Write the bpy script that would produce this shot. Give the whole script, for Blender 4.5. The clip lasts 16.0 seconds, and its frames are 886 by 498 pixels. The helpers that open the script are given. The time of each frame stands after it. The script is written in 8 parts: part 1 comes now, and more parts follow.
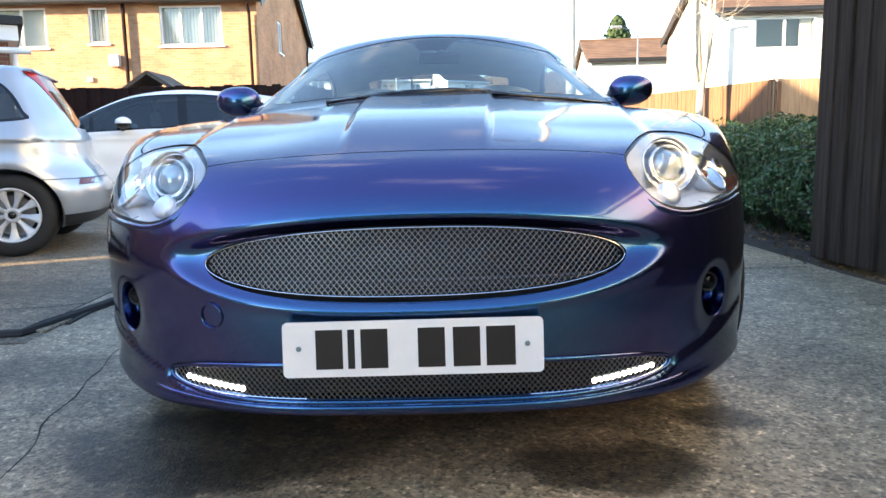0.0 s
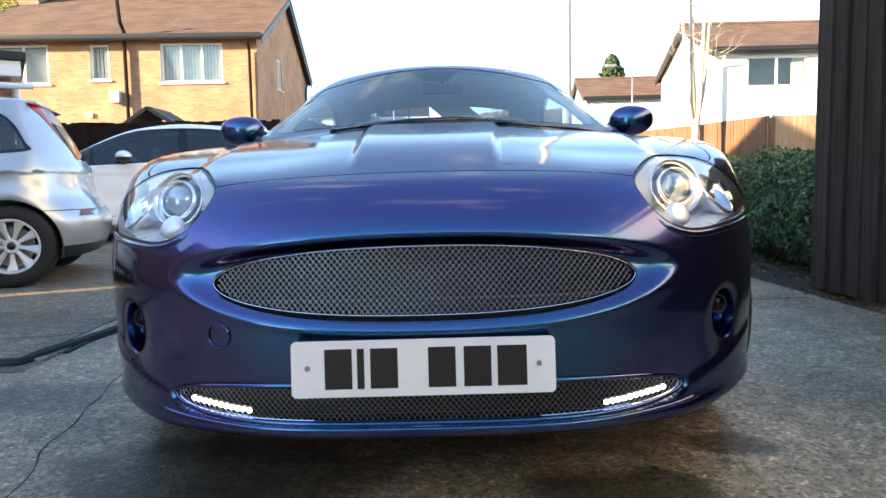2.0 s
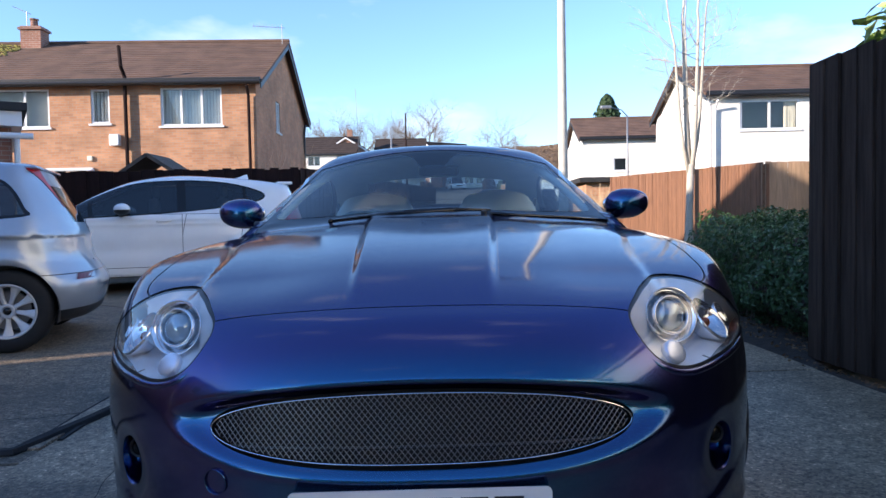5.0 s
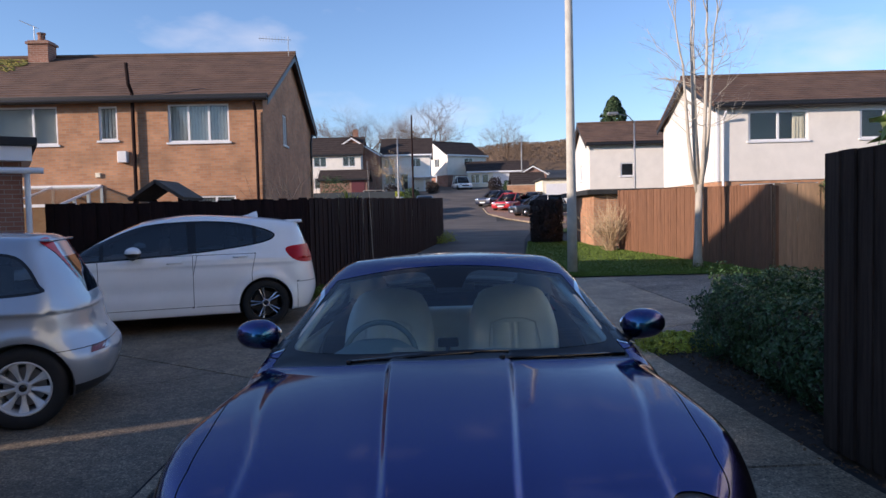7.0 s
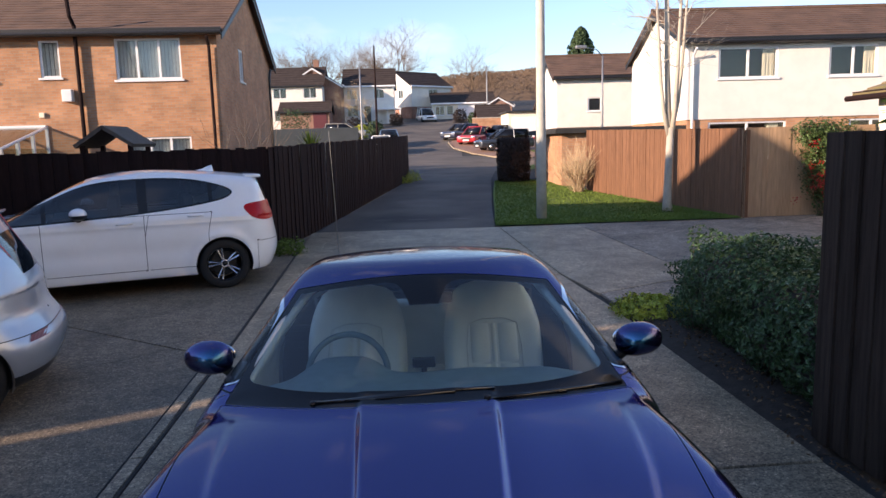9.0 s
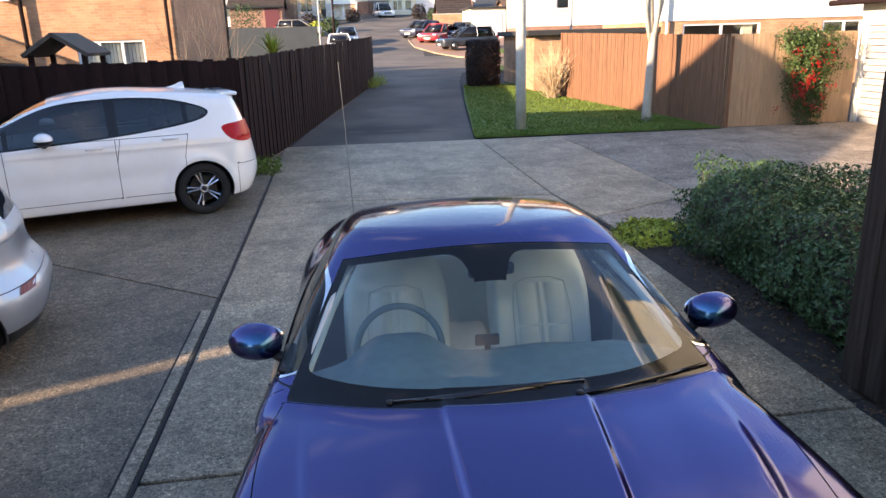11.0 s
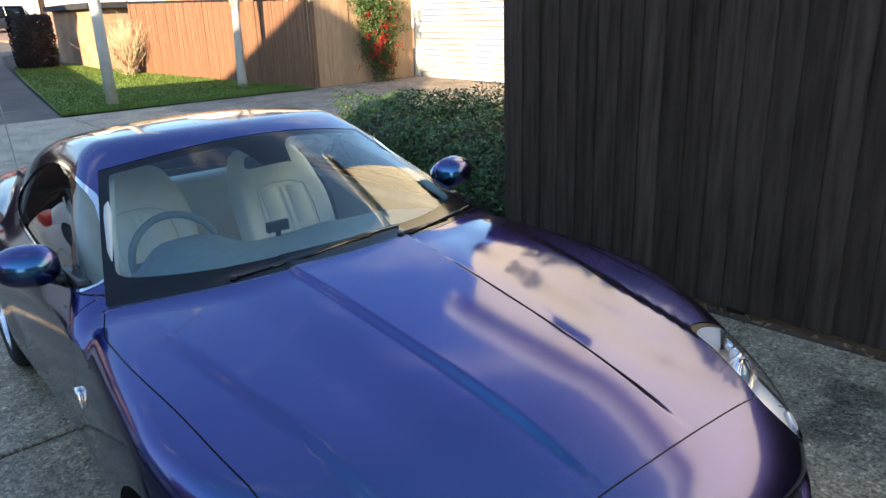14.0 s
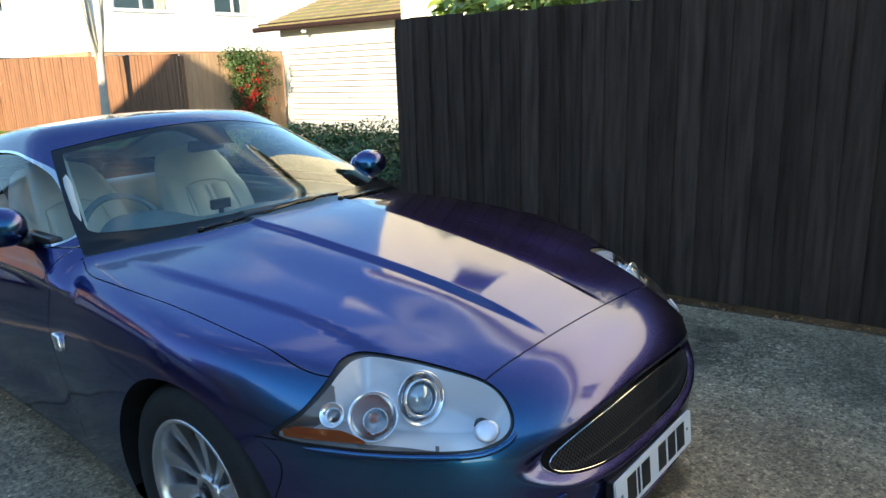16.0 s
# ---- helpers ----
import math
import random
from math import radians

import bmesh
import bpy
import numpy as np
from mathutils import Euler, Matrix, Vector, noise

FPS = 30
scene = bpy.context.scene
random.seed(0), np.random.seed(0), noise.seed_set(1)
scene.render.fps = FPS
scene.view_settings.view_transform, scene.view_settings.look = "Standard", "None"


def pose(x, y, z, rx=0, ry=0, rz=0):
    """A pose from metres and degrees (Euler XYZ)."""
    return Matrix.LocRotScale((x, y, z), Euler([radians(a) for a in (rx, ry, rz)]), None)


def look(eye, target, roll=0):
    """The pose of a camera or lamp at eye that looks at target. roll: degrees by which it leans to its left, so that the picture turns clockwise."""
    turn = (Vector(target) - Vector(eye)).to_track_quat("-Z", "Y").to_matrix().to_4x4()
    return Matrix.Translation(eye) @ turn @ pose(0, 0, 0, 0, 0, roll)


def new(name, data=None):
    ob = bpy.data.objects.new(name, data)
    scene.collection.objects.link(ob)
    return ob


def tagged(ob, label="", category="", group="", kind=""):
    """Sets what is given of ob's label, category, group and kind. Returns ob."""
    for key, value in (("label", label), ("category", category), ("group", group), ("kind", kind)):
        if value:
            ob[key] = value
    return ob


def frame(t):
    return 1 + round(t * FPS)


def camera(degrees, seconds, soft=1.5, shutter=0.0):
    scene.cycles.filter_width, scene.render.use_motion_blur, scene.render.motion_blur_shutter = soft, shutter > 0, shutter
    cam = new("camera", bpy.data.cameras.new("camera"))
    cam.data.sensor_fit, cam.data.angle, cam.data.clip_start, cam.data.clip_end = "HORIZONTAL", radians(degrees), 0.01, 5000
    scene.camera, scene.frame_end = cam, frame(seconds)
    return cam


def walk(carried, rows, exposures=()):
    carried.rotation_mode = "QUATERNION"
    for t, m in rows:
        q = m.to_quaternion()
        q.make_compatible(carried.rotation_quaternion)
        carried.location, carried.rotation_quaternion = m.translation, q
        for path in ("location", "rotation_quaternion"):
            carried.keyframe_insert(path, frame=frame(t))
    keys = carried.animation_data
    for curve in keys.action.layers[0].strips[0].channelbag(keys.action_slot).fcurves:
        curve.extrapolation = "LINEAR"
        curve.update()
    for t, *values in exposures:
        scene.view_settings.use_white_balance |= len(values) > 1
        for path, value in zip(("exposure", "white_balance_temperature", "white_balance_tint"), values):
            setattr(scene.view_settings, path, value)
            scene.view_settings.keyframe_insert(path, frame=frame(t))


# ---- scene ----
cam = camera(63.5, 16.0)
EXPOSURES = [(0, 2.68, 8300, 11), (1.5, 2.5, 8300, 11), (3, 2.15, 8000, 11), (4, 1.9, 7600, 11), (5, 1.26, 6150, 17), (7.3, 0.44, 6500, 22), (8.2, 0.64, 7100, 24),
             (10.3, 1.6, 7500, 23), (11, 1.86, 7900, 20), (12.5, 2.08, 8000, 18), (14.5, 1.98, 7450, 7), (16, 1.86, 7150, 1)]
PATH = [
    (0, (0.058, -1.401, 0.761), (0.039, 0.579, 0.48), -1.2),
    (0.5, (0.058, -1.401, 0.723), (0.04, 0.584, 0.48), -1.2),
    (1, (0.05, -1.4, 0.722), (0.034, 0.587, 0.504), -1.2),
    (1.5, (0.046, -1.394, 0.722), (0.033, 0.596, 0.523), -1.2),
    (2, (0.029, -1.399, 0.726), (0.022, 0.593, 0.545), -1.1),
    (2.5, (0.022, -1.397, 0.729), (0.029, 0.596, 0.569), -1.1),
    (3, (0.019, -1.395, 0.729), (0.033, 0.6, 0.582), -1.1),
    (3.5, (0.018, -1.4, 0.741), (0.033, 0.596, 0.606), -1.1),
    (4, (0.027, -1.405, 0.766), (0.042, 0.592, 0.646), -1.1),
    (4.5, (0.033, -1.405, 0.826), (0.044, 0.592, 0.725), -1.1),
    (5, (0.033, -1.397, 0.955), (0.036, 0.601, 0.87), -1.1),
    (5.2, (0.029, -1.396, 1.027), (0.034, 0.603, 0.941), -1.1),
    (7.3, (-0.005, -1.353, 1.613), (-0.02, 0.644, 1.506), -1.4),
    (7.5, (0.027, -1.325, 1.637), (0.028, 0.671, 1.501), -1.4),
    (8, (0.023, -1.176, 1.703), (0.076, 0.809, 1.467), -1.4),
    (8.2, (0.031, -1.142, 1.742), (0.093, 0.842, 1.501), -1.5),
    (10.3, (-0.283, -0.574, 2.059), (-0.185, 1.37, 1.601), -1.5),
    (10.5, (-0.32, -0.555, 2.081), (-0.214, 1.383, 1.599), -1.6),
    (11, (-0.444, -0.584, 2.131), (-0.259, 1.325, 1.562), -1.6),
    (11.5, (-0.531, -0.576, 2.154), (-0.169, 1.297, 1.551), -1.8),
    (12, (-0.624, -0.475, 2.122), (0.004, 1.324, 1.515), -2.0),
    (12.5, (-0.798, -0.408, 2.051), (0.062, 1.29, 1.438), -2.1),
    (13, (-0.998, -0.413, 1.944), (0.025, 1.187, 1.317), -2.0),
    (13.5, (-1.139, -0.5, 1.856), (-0.03, 1.036, 1.215), -2.1),
    (14, (-1.283, -0.567, 1.778), (-0.091, 0.905, 1.137), -2.1),
    (14.5, (-1.501, -0.591, 1.712), (-0.176, 0.763, 1.07), -2.2),
    (15, (-1.683, -0.61, 1.637), (-0.242, 0.648, 1.055), -2.1),
    (15.5, (-1.782, -0.661, 1.56), (-0.281, 0.566, 1.07), -1.9),
    (16, (-1.845, -0.758, 1.496), (-0.357, 0.487, 1.011), -1.9),
]
walk(cam, [(t, look(eye, target, roll)) for t, eye, target, roll in PATH], EXPOSURES)

import collections

# ---- light ----
SUN_AZ, SUN_EL = radians(64.6), radians(16)      # behind and to the left of the first view, low winter sun
world = bpy.data.worlds.new("world")
scene.world = world
world.use_nodes = True
wn, wl = world.node_tree.nodes, world.node_tree.links
wn.clear()
sky = wn.new("ShaderNodeTexSky")
sky.sky_type, sky.sun_disc = "NISHITA", False
sky.sun_elevation, sky.sun_rotation = SUN_EL, math.pi + SUN_AZ
sky.air_density, sky.dust_density, sky.ozone_density = 1.0, 0.2, 4.0
bg = wn.new("ShaderNodeBackground")
bg.inputs["Strength"].default_value = 0.15
wout = wn.new("ShaderNodeOutputWorld")
# a few thin clouds on the sky
wco = wn.new("ShaderNodeTexCoord")
wmap = wn.new("ShaderNodeMapping")
wmap.inputs["Scale"].default_value = (1.6, 1.6, 4.2)
wnz = wn.new("ShaderNodeTexNoise")
wnz.inputs["Scale"].default_value, wnz.inputs["Detail"].default_value = 2.3, 7.0
wramp = wn.new("ShaderNodeValToRGB")
wramp.color_ramp.elements[0].position, wramp.color_ramp.elements[1].position = 0.58, 0.96
wmix = wn.new("ShaderNodeMixRGB")
wmix.inputs["Color2"].default_value = (5.0, 4.9, 4.8, 1)
wl.new(wco.outputs["Generated"], wmap.inputs["Vector"])
wl.new(wmap.outputs["Vector"], wnz.inputs["Vector"])
wl.new(wnz.outputs["Fac"], wramp.inputs["Fac"])
wl.new(wramp.outputs["Color"], wmix.inputs["Fac"])
wl.new(sky.outputs["Color"], wmix.inputs["Color1"])
wl.new(wmix.outputs["Color"], bg.inputs["Color"])
wl.new(bg.outputs["Background"], wout.inputs["Surface"])
sun_data = bpy.data.lights.new("sun", "SUN")
sun_data.energy, sun_data.angle, sun_data.color = 4.3, radians(0.5), (1.0, 0.87, 0.70)
sun = new("sun", sun_data)
_sd = Vector((math.sin(SUN_AZ) * math.cos(SUN_EL), math.cos(SUN_AZ) * math.cos(SUN_EL), -math.sin(SUN_EL)))
sun.matrix_world = look(Vector((-20, -30, 20)), Vector((-20, -30, 20)) + _sd)

# ---- materials ----
def mat(name, col, rough=0.6, metal=0.0, var=0.15, scale=8.0, fine=120.0, bump=0.0, bscale=None, coat=0.0, spec=0.5,
        col2=None, stretch=(1, 1, 1), rand=0.0, island=0.0, extra=None):
    """A principled material with coarse and fine colour variation and relief, in object metres."""
    m = bpy.data.materials.new(name)
    m.use_nodes = True
    n, l = m.node_tree.nodes, m.node_tree.links
    b = n["Principled BSDF"]
    b.inputs["Roughness"].default_value, b.inputs["Metallic"].default_value = rough, metal
    b.inputs["Specular IOR Level"].default_value = spec
    b.inputs["Coat Weight"].default_value = coat
    b.inputs["Coat Roughness"].default_value = 0.04
    geo = n.new("ShaderNodeNewGeometry")
    mp = n.new("ShaderNodeMapping")
    mp.inputs["Scale"].default_value = stretch
    l.new(geo.outputs["Position"], mp.inputs["Vector"])
    a, f = n.new("ShaderNodeTexNoise"), n.new("ShaderNodeTexNoise")
    a.inputs["Scale"].default_value, a.inputs["Detail"].default_value = scale, 5.0
    f.inputs["Scale"].default_value, f.inputs["Detail"].default_value = fine, 3.0
    l.new(mp.outputs["Vector"], a.inputs["Vector"])
    l.new(mp.outputs["Vector"], f.inputs["Vector"])
    c2 = col2 or tuple(c * 0.55 for c in col)
    mix = n.new("ShaderNodeMixRGB")
    mix.inputs["Color1"].default_value, mix.inputs["Color2"].default_value = (*col, 1), (*c2, 1)
    ramp = n.new("ShaderNodeMapRange")
    ramp.inputs["From Min"].default_value, ramp.inputs["From Max"].default_value = 0.35, 0.7
    ramp.inputs["To Max"].default_value = min(1.0, var * 4)
    l.new(a.outputs["Fac"], ramp.inputs["Value"])
    l.new(ramp.outputs["Result"], mix.inputs["Fac"])
    hsv = n.new("ShaderNodeHueSaturation")
    l.new(mix.outputs["Color"], hsv.inputs["Color"])
    fr = n.new("ShaderNodeMapRange")
    fr.inputs["To Min"].default_value, fr.inputs["To Max"].default_value = 1 - var, 1 + var
    l.new(f.outputs["Fac"], fr.inputs["Value"])
    val = fr.outputs["Result"]
    for amount, socket in ((rand, n.new("ShaderNodeObjectInfo").outputs["Random"] if rand else None),
                           (island, geo.outputs["Random Per Island"])):
        if amount:
            rr, mu = n.new("ShaderNodeMapRange"), n.new("ShaderNodeMath")
            rr.inputs["To Min"].default_value, rr.inputs["To Max"].default_value = 1 - amount, 1 + amount
            mu.operation = "MULTIPLY"
            l.new(socket, rr.inputs["Value"])
            l.new(rr.outputs["Result"], mu.inputs[0])
            l.new(val, mu.inputs[1])
            val = mu.outputs[0]
    l.new(val, hsv.inputs["Value"])
    l.new(hsv.outputs["Color"], b.inputs["Base Color"])
    if bump:
        bt = n.new("ShaderNodeTexNoise")
        bt.inputs["Scale"].default_value, bt.inputs["Detail"].default_value = bscale or fine, 4.0
        l.new(mp.outputs["Vector"], bt.inputs["Vector"])
        bp = n.new("ShaderNodeBump")
        bp.inputs["Strength"].default_value, bp.inputs["Distance"].default_value = min(1.0, bump), 0.01
        l.new(bt.outputs["Fac"], bp.inputs["Height"])
        l.new(bp.outputs["Normal"], b.inputs["Normal"])
    if extra:
        extra(n, l, b, geo, hsv)
    return m


def flip_paint():
    """Colour-shift car paint under clear coat: flake gloss that runs from sea blue through violet blue to dusky purple as the surface turns away."""
    m = bpy.data.materials.new("flip_paint")
    m.use_nodes = True
    n, l = m.node_tree.nodes, m.node_tree.links
    out = n["Material Output"]
    geo = n.new("ShaderNodeNewGeometry")
    fl = n.new("ShaderNodeTexNoise")
    fl.inputs["Scale"].default_value = 900
    l.new(geo.outputs["Position"], fl.inputs["Vector"])
    bp = n.new("ShaderNodeBump")
    bp.inputs["Strength"].default_value, bp.inputs["Distance"].default_value = 0.04, 0.002
    l.new(fl.outputs["Fac"], bp.inputs["Height"])
    layers = []
    for b, col, edge in ((n["Principled BSDF"], (0.056, 0.053, 0.205), (0.05, 0.26, 0.50)), (n.new("ShaderNodeBsdfPrincipled"), (0.004, 0.108, 0.245), (0.05, 0.30, 0.50)), (n.new("ShaderNodeBsdfPrincipled"), (0.068, 0.055, 0.088), (0.28, 0.28, 0.36))):
        b.inputs["Base Color"].default_value = (*col, 1)
        b.inputs["Metallic"].default_value = 1.0
        b.inputs["Roughness"].default_value = 0.27
        b.inputs["Specular Tint"].default_value = (*edge, 1)
        b.inputs["Coat Weight"].default_value = 1.0
        b.inputs["Coat Roughness"].default_value = 0.08
        b.inputs["Coat IOR"].default_value = 1.55
        l.new(bp.outputs["Normal"], b.inputs["Normal"])
        layers.append(b)
    lw = n.new("ShaderNodeLayerWeight")
    lw.inputs["Blend"].default_value = 0.5
    mr = n.new("ShaderNodeMapRange")
    mr.interpolation_type = "SMOOTHSTEP"
    mr.inputs["From Min"].default_value, mr.inputs["From Max"].default_value = 0.48, 0.86
    l.new(lw.outputs["Facing"], mr.inputs["Value"])
    mix = n.new("ShaderNodeMixShader")
    l.new(mr.outputs["Result"], mix.inputs["Fac"])
    near, first = n.new("ShaderNodeMapRange"), n.new("ShaderNodeMixShader")
    near.interpolation_type = "SMOOTHSTEP"
    near.inputs["From Min"].default_value, near.inputs["From Max"].default_value = 0.03, 0.35
    l.new(lw.outputs["Facing"], near.inputs["Value"])
    l.new(near.outputs["Result"], first.inputs["Fac"])
    l.new(layers[1].outputs["BSDF"], first.inputs[1])
    l.new(layers[0].outputs["BSDF"], first.inputs[2])
    l.new(first.outputs["Shader"], mix.inputs[1])
    l.new(layers[2].outputs["BSDF"], mix.inputs[2])
    l.new(mix.outputs["Shader"], out.inputs["Surface"])
    return m


def glass(name, tint=(0.9, 0.95, 0.95), rough=0.0, ior=1.6):
    """A thin pane: see-through, with the mirror gloss of glass, alike from both sides."""
    m = bpy.data.materials.new(name)
    m.use_nodes = True
    n, l = m.node_tree.nodes, m.node_tree.links
    n.clear()
    out, mix = n.new("ShaderNodeOutputMaterial"), n.new("ShaderNodeMixShader")
    tr, gl, lw = n.new("ShaderNodeBsdfTransparent"), n.new("ShaderNodeBsdfGlossy"), n.new("ShaderNodeLayerWeight")
    tr.inputs["Color"].default_value = (*tint, 1)
    gl.inputs["Roughness"].default_value = rough
    lw.inputs["Blend"].default_value = 0.5
    f0 = ((ior - 1) / (ior + 1)) ** 2
    power, gloss = n.new("ShaderNodeMath"), n.new("ShaderNodeMath")
    power.operation, gloss.operation = "POWER", "MULTIPLY_ADD"
    power.inputs[1].default_value = 5.0
    gloss.inputs[1].default_value, gloss.inputs[2].default_value = 1 - f0, f0
    l.new(lw.outputs["Facing"], power.inputs[0])
    l.new(power.outputs[0], gloss.inputs[0])
    l.new(gloss.outputs[0], mix.inputs["Fac"])
    l.new(tr.outputs["BSDF"], mix.inputs[1])
    l.new(gl.outputs["BSDF"], mix.inputs[2])
    l.new(mix.outputs["Shader"], out.inputs["Surface"])
    return m


def emitter(name, col, strength):
    m = bpy.data.materials.new(name)
    m.use_nodes = True
    b = m.node_tree.nodes["Principled BSDF"]
    b.inputs["Base Color"].default_value = (0.8, 0.8, 0.8, 1)
    b.inputs["Emission Color"].default_value = (*col, 1)
    b.inputs["Emission Strength"].default_value = strength
    return m


# damp stains, and one car-wide oval at (-0.15, 0.75) that darkens the concrete
DAMP_AND_DARK = ((0.45, 0.22, 0.25, 0.15, 0.22), (0.80, 0.52, 0.13, 0.09, 0.35), (-0.55, 0.38, 0.46, 0.30, 0.30), (-0.62, 0.12, 0.30, 0.24, 0.60), (-1.40, 1.05, 0.30, 0.22, 0.62),
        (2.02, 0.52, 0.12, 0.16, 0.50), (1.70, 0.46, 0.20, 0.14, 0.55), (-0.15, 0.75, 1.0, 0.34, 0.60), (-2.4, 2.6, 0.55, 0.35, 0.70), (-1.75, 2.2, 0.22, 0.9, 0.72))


def concrete_extra(n, l, b, geo, hsv):
    """Exposed grit in two sizes, worn paler patches, damp or oily stains and a wide darker oval under the nose, with
    ragged rims.
    """
    def node(kind, **inputs):
        nd = n.new(kind)
        for k, v in inputs.items():
            nd.inputs[k.replace("_", " ")].default_value = v
        return nd
    def span(src, a, c, lo, hi, smooth=False):
        mr = node("ShaderNodeMapRange", From_Min=a, From_Max=c, To_Min=lo, To_Max=hi)
        if smooth:
            mr.interpolation_type = "SMOOTHSTEP"
        l.new(src, mr.inputs["Value"])
        return mr.outputs["Result"]
    def times(a, c, op="MULTIPLY"):
        mu = n.new("ShaderNodeMath")
        mu.operation = op
        for k, v in enumerate((a, c)):
            if isinstance(v, (int, float)):
                mu.inputs[k].default_value = v
            else:
                l.new(v, mu.inputs[k])
        return mu.outputs[0]
    pos = geo.outputs["Position"]
    total = None
    for scale, lo, hi in ((62, 0.70, 1.27), (150, 0.76, 1.24)):
        vo = node("ShaderNodeTexVoronoi", Scale=scale)
        l.new(pos, vo.inputs["Vector"])
        sep = n.new("ShaderNodeSeparateColor")
        l.new(vo.outputs["Color"], sep.inputs["Color"])
        g = span(sep.outputs["Red"], 0, 1, lo, hi)
        total = g if total is None else times(total, g)
    for scale, lo, hi in ((85, 1.65, 1.0), (120, 1.55, 1.0)):
        vo = node("ShaderNodeTexVoronoi", Scale=scale)
        l.new(pos, vo.inputs["Vector"])
        sep = n.new("ShaderNodeSeparateColor")
        l.new(vo.outputs["Color"], sep.inputs["Color"])
        bright = span(sep.outputs["Green"], 0.90, 0.95, 1.0, lo)
        pit = span(sep.outputs["Blue"], 0.06, 0.14, 0.52, 1.0)
        total = times(times(total, bright), pit)
    for scale, a, c, lo, hi in ((0.8, 0.45, 0.70, 1.06, 0.66), (5.5, 0.42, 0.68, 1.08, 0.74), (19.0, 0.40, 0.66, 1.10, 0.72)):
        st = node("ShaderNodeTexNoise", Scale=scale, Detail=7.0, Roughness=0.62)
        l.new(pos, st.inputs["Vector"])
        total = times(total, span(st.outputs["Fac"], a, c, lo, hi))
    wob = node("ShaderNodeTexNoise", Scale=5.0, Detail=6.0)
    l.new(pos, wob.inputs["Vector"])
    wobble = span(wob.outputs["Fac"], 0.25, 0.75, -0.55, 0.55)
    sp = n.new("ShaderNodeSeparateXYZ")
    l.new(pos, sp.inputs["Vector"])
    for x, y, rx, ry, dark in DAMP_AND_DARK:
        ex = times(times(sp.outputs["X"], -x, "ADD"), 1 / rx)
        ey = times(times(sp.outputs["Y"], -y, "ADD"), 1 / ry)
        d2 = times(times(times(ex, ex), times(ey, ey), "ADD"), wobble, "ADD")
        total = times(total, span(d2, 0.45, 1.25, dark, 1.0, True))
    mx = n.new("ShaderNodeMixRGB")
    mx.blend_type = "MULTIPLY"
    mx.inputs["Fac"].default_value = 1.0
    l.new(hsv.outputs["Color"], mx.inputs["Color1"])
    l.new(total, mx.inputs["Color2"])
    l.new(mx.outputs["Color"], b.inputs["Base Color"])


def tarmac_extra(n, l, b, geo, hsv):
    """A damp dark patch with pale dried puddles across the lane."""
    sp, wob = n.new("ShaderNodeSeparateXYZ"), n.new("ShaderNodeTexNoise")
    l.new(geo.outputs["Position"], sp.inputs["Vector"])
    l.new(geo.outputs["Position"], wob.inputs["Vector"])
    wob.inputs["Scale"].default_value, wob.inputs["Detail"].default_value = 2.6, 6.0
    col = hsv.outputs["Color"]
    for x, y, rx, ry, amount in ((0.05, 15.4, 1.7, 0.9, 0.62), (-0.75, 15.3, 0.32, 0.24, 1.7), (0.05, 15.25, 0.36, 0.18, 1.8), (1.0, 15.2, 0.36, 0.14, 1.6), (0.3, 19.0, 1.0, 1.6, 1.25), (1.2, 25.0, 1.4, 2.4, 1.3)):
        off, sc, ln = n.new("ShaderNodeVectorMath"), n.new("ShaderNodeVectorMath"), n.new("ShaderNodeVectorMath")
        flat = n.new("ShaderNodeCombineXYZ")
        l.new(sp.outputs["X"], flat.inputs["X"])
        l.new(sp.outputs["Y"], flat.inputs["Y"])
        off.operation, sc.operation, ln.operation = "SUBTRACT", "MULTIPLY", "LENGTH"
        off.inputs[1].default_value, sc.inputs[1].default_value = (x, y, 0), (1 / rx, 1 / ry, 0)
        l.new(flat.outputs["Vector"], off.inputs[0])
        l.new(off.outputs["Vector"], sc.inputs[0])
        l.new(sc.outputs["Vector"], ln.inputs[0])
        ad, mr, mx = n.new("ShaderNodeMath"), n.new("ShaderNodeMapRange"), n.new("ShaderNodeMixRGB")
        ad.operation = "ADD"
        l.new(ln.outputs["Value"], ad.inputs[0])
        l.new(wob.outputs["Fac"], ad.inputs[1])
        mr.interpolation_type = "SMOOTHSTEP"
        mr.inputs["From Min"].default_value, mr.inputs["From Max"].default_value = 0.95, 1.5
        mr.inputs["To Min"].default_value, mr.inputs["To Max"].default_value = amount, 1.0
        l.new(ad.outputs[0], mr.inputs["Value"])
        mx.blend_type = "MULTIPLY"
        mx.inputs["Fac"].default_value = 1.0
        l.new(col, mx.inputs["Color1"])
        l.new(mr.outputs["Result"], mx.inputs["Color2"])
        col = mx.outputs["Color"]
    l.new(col, b.inputs["Base Color"])


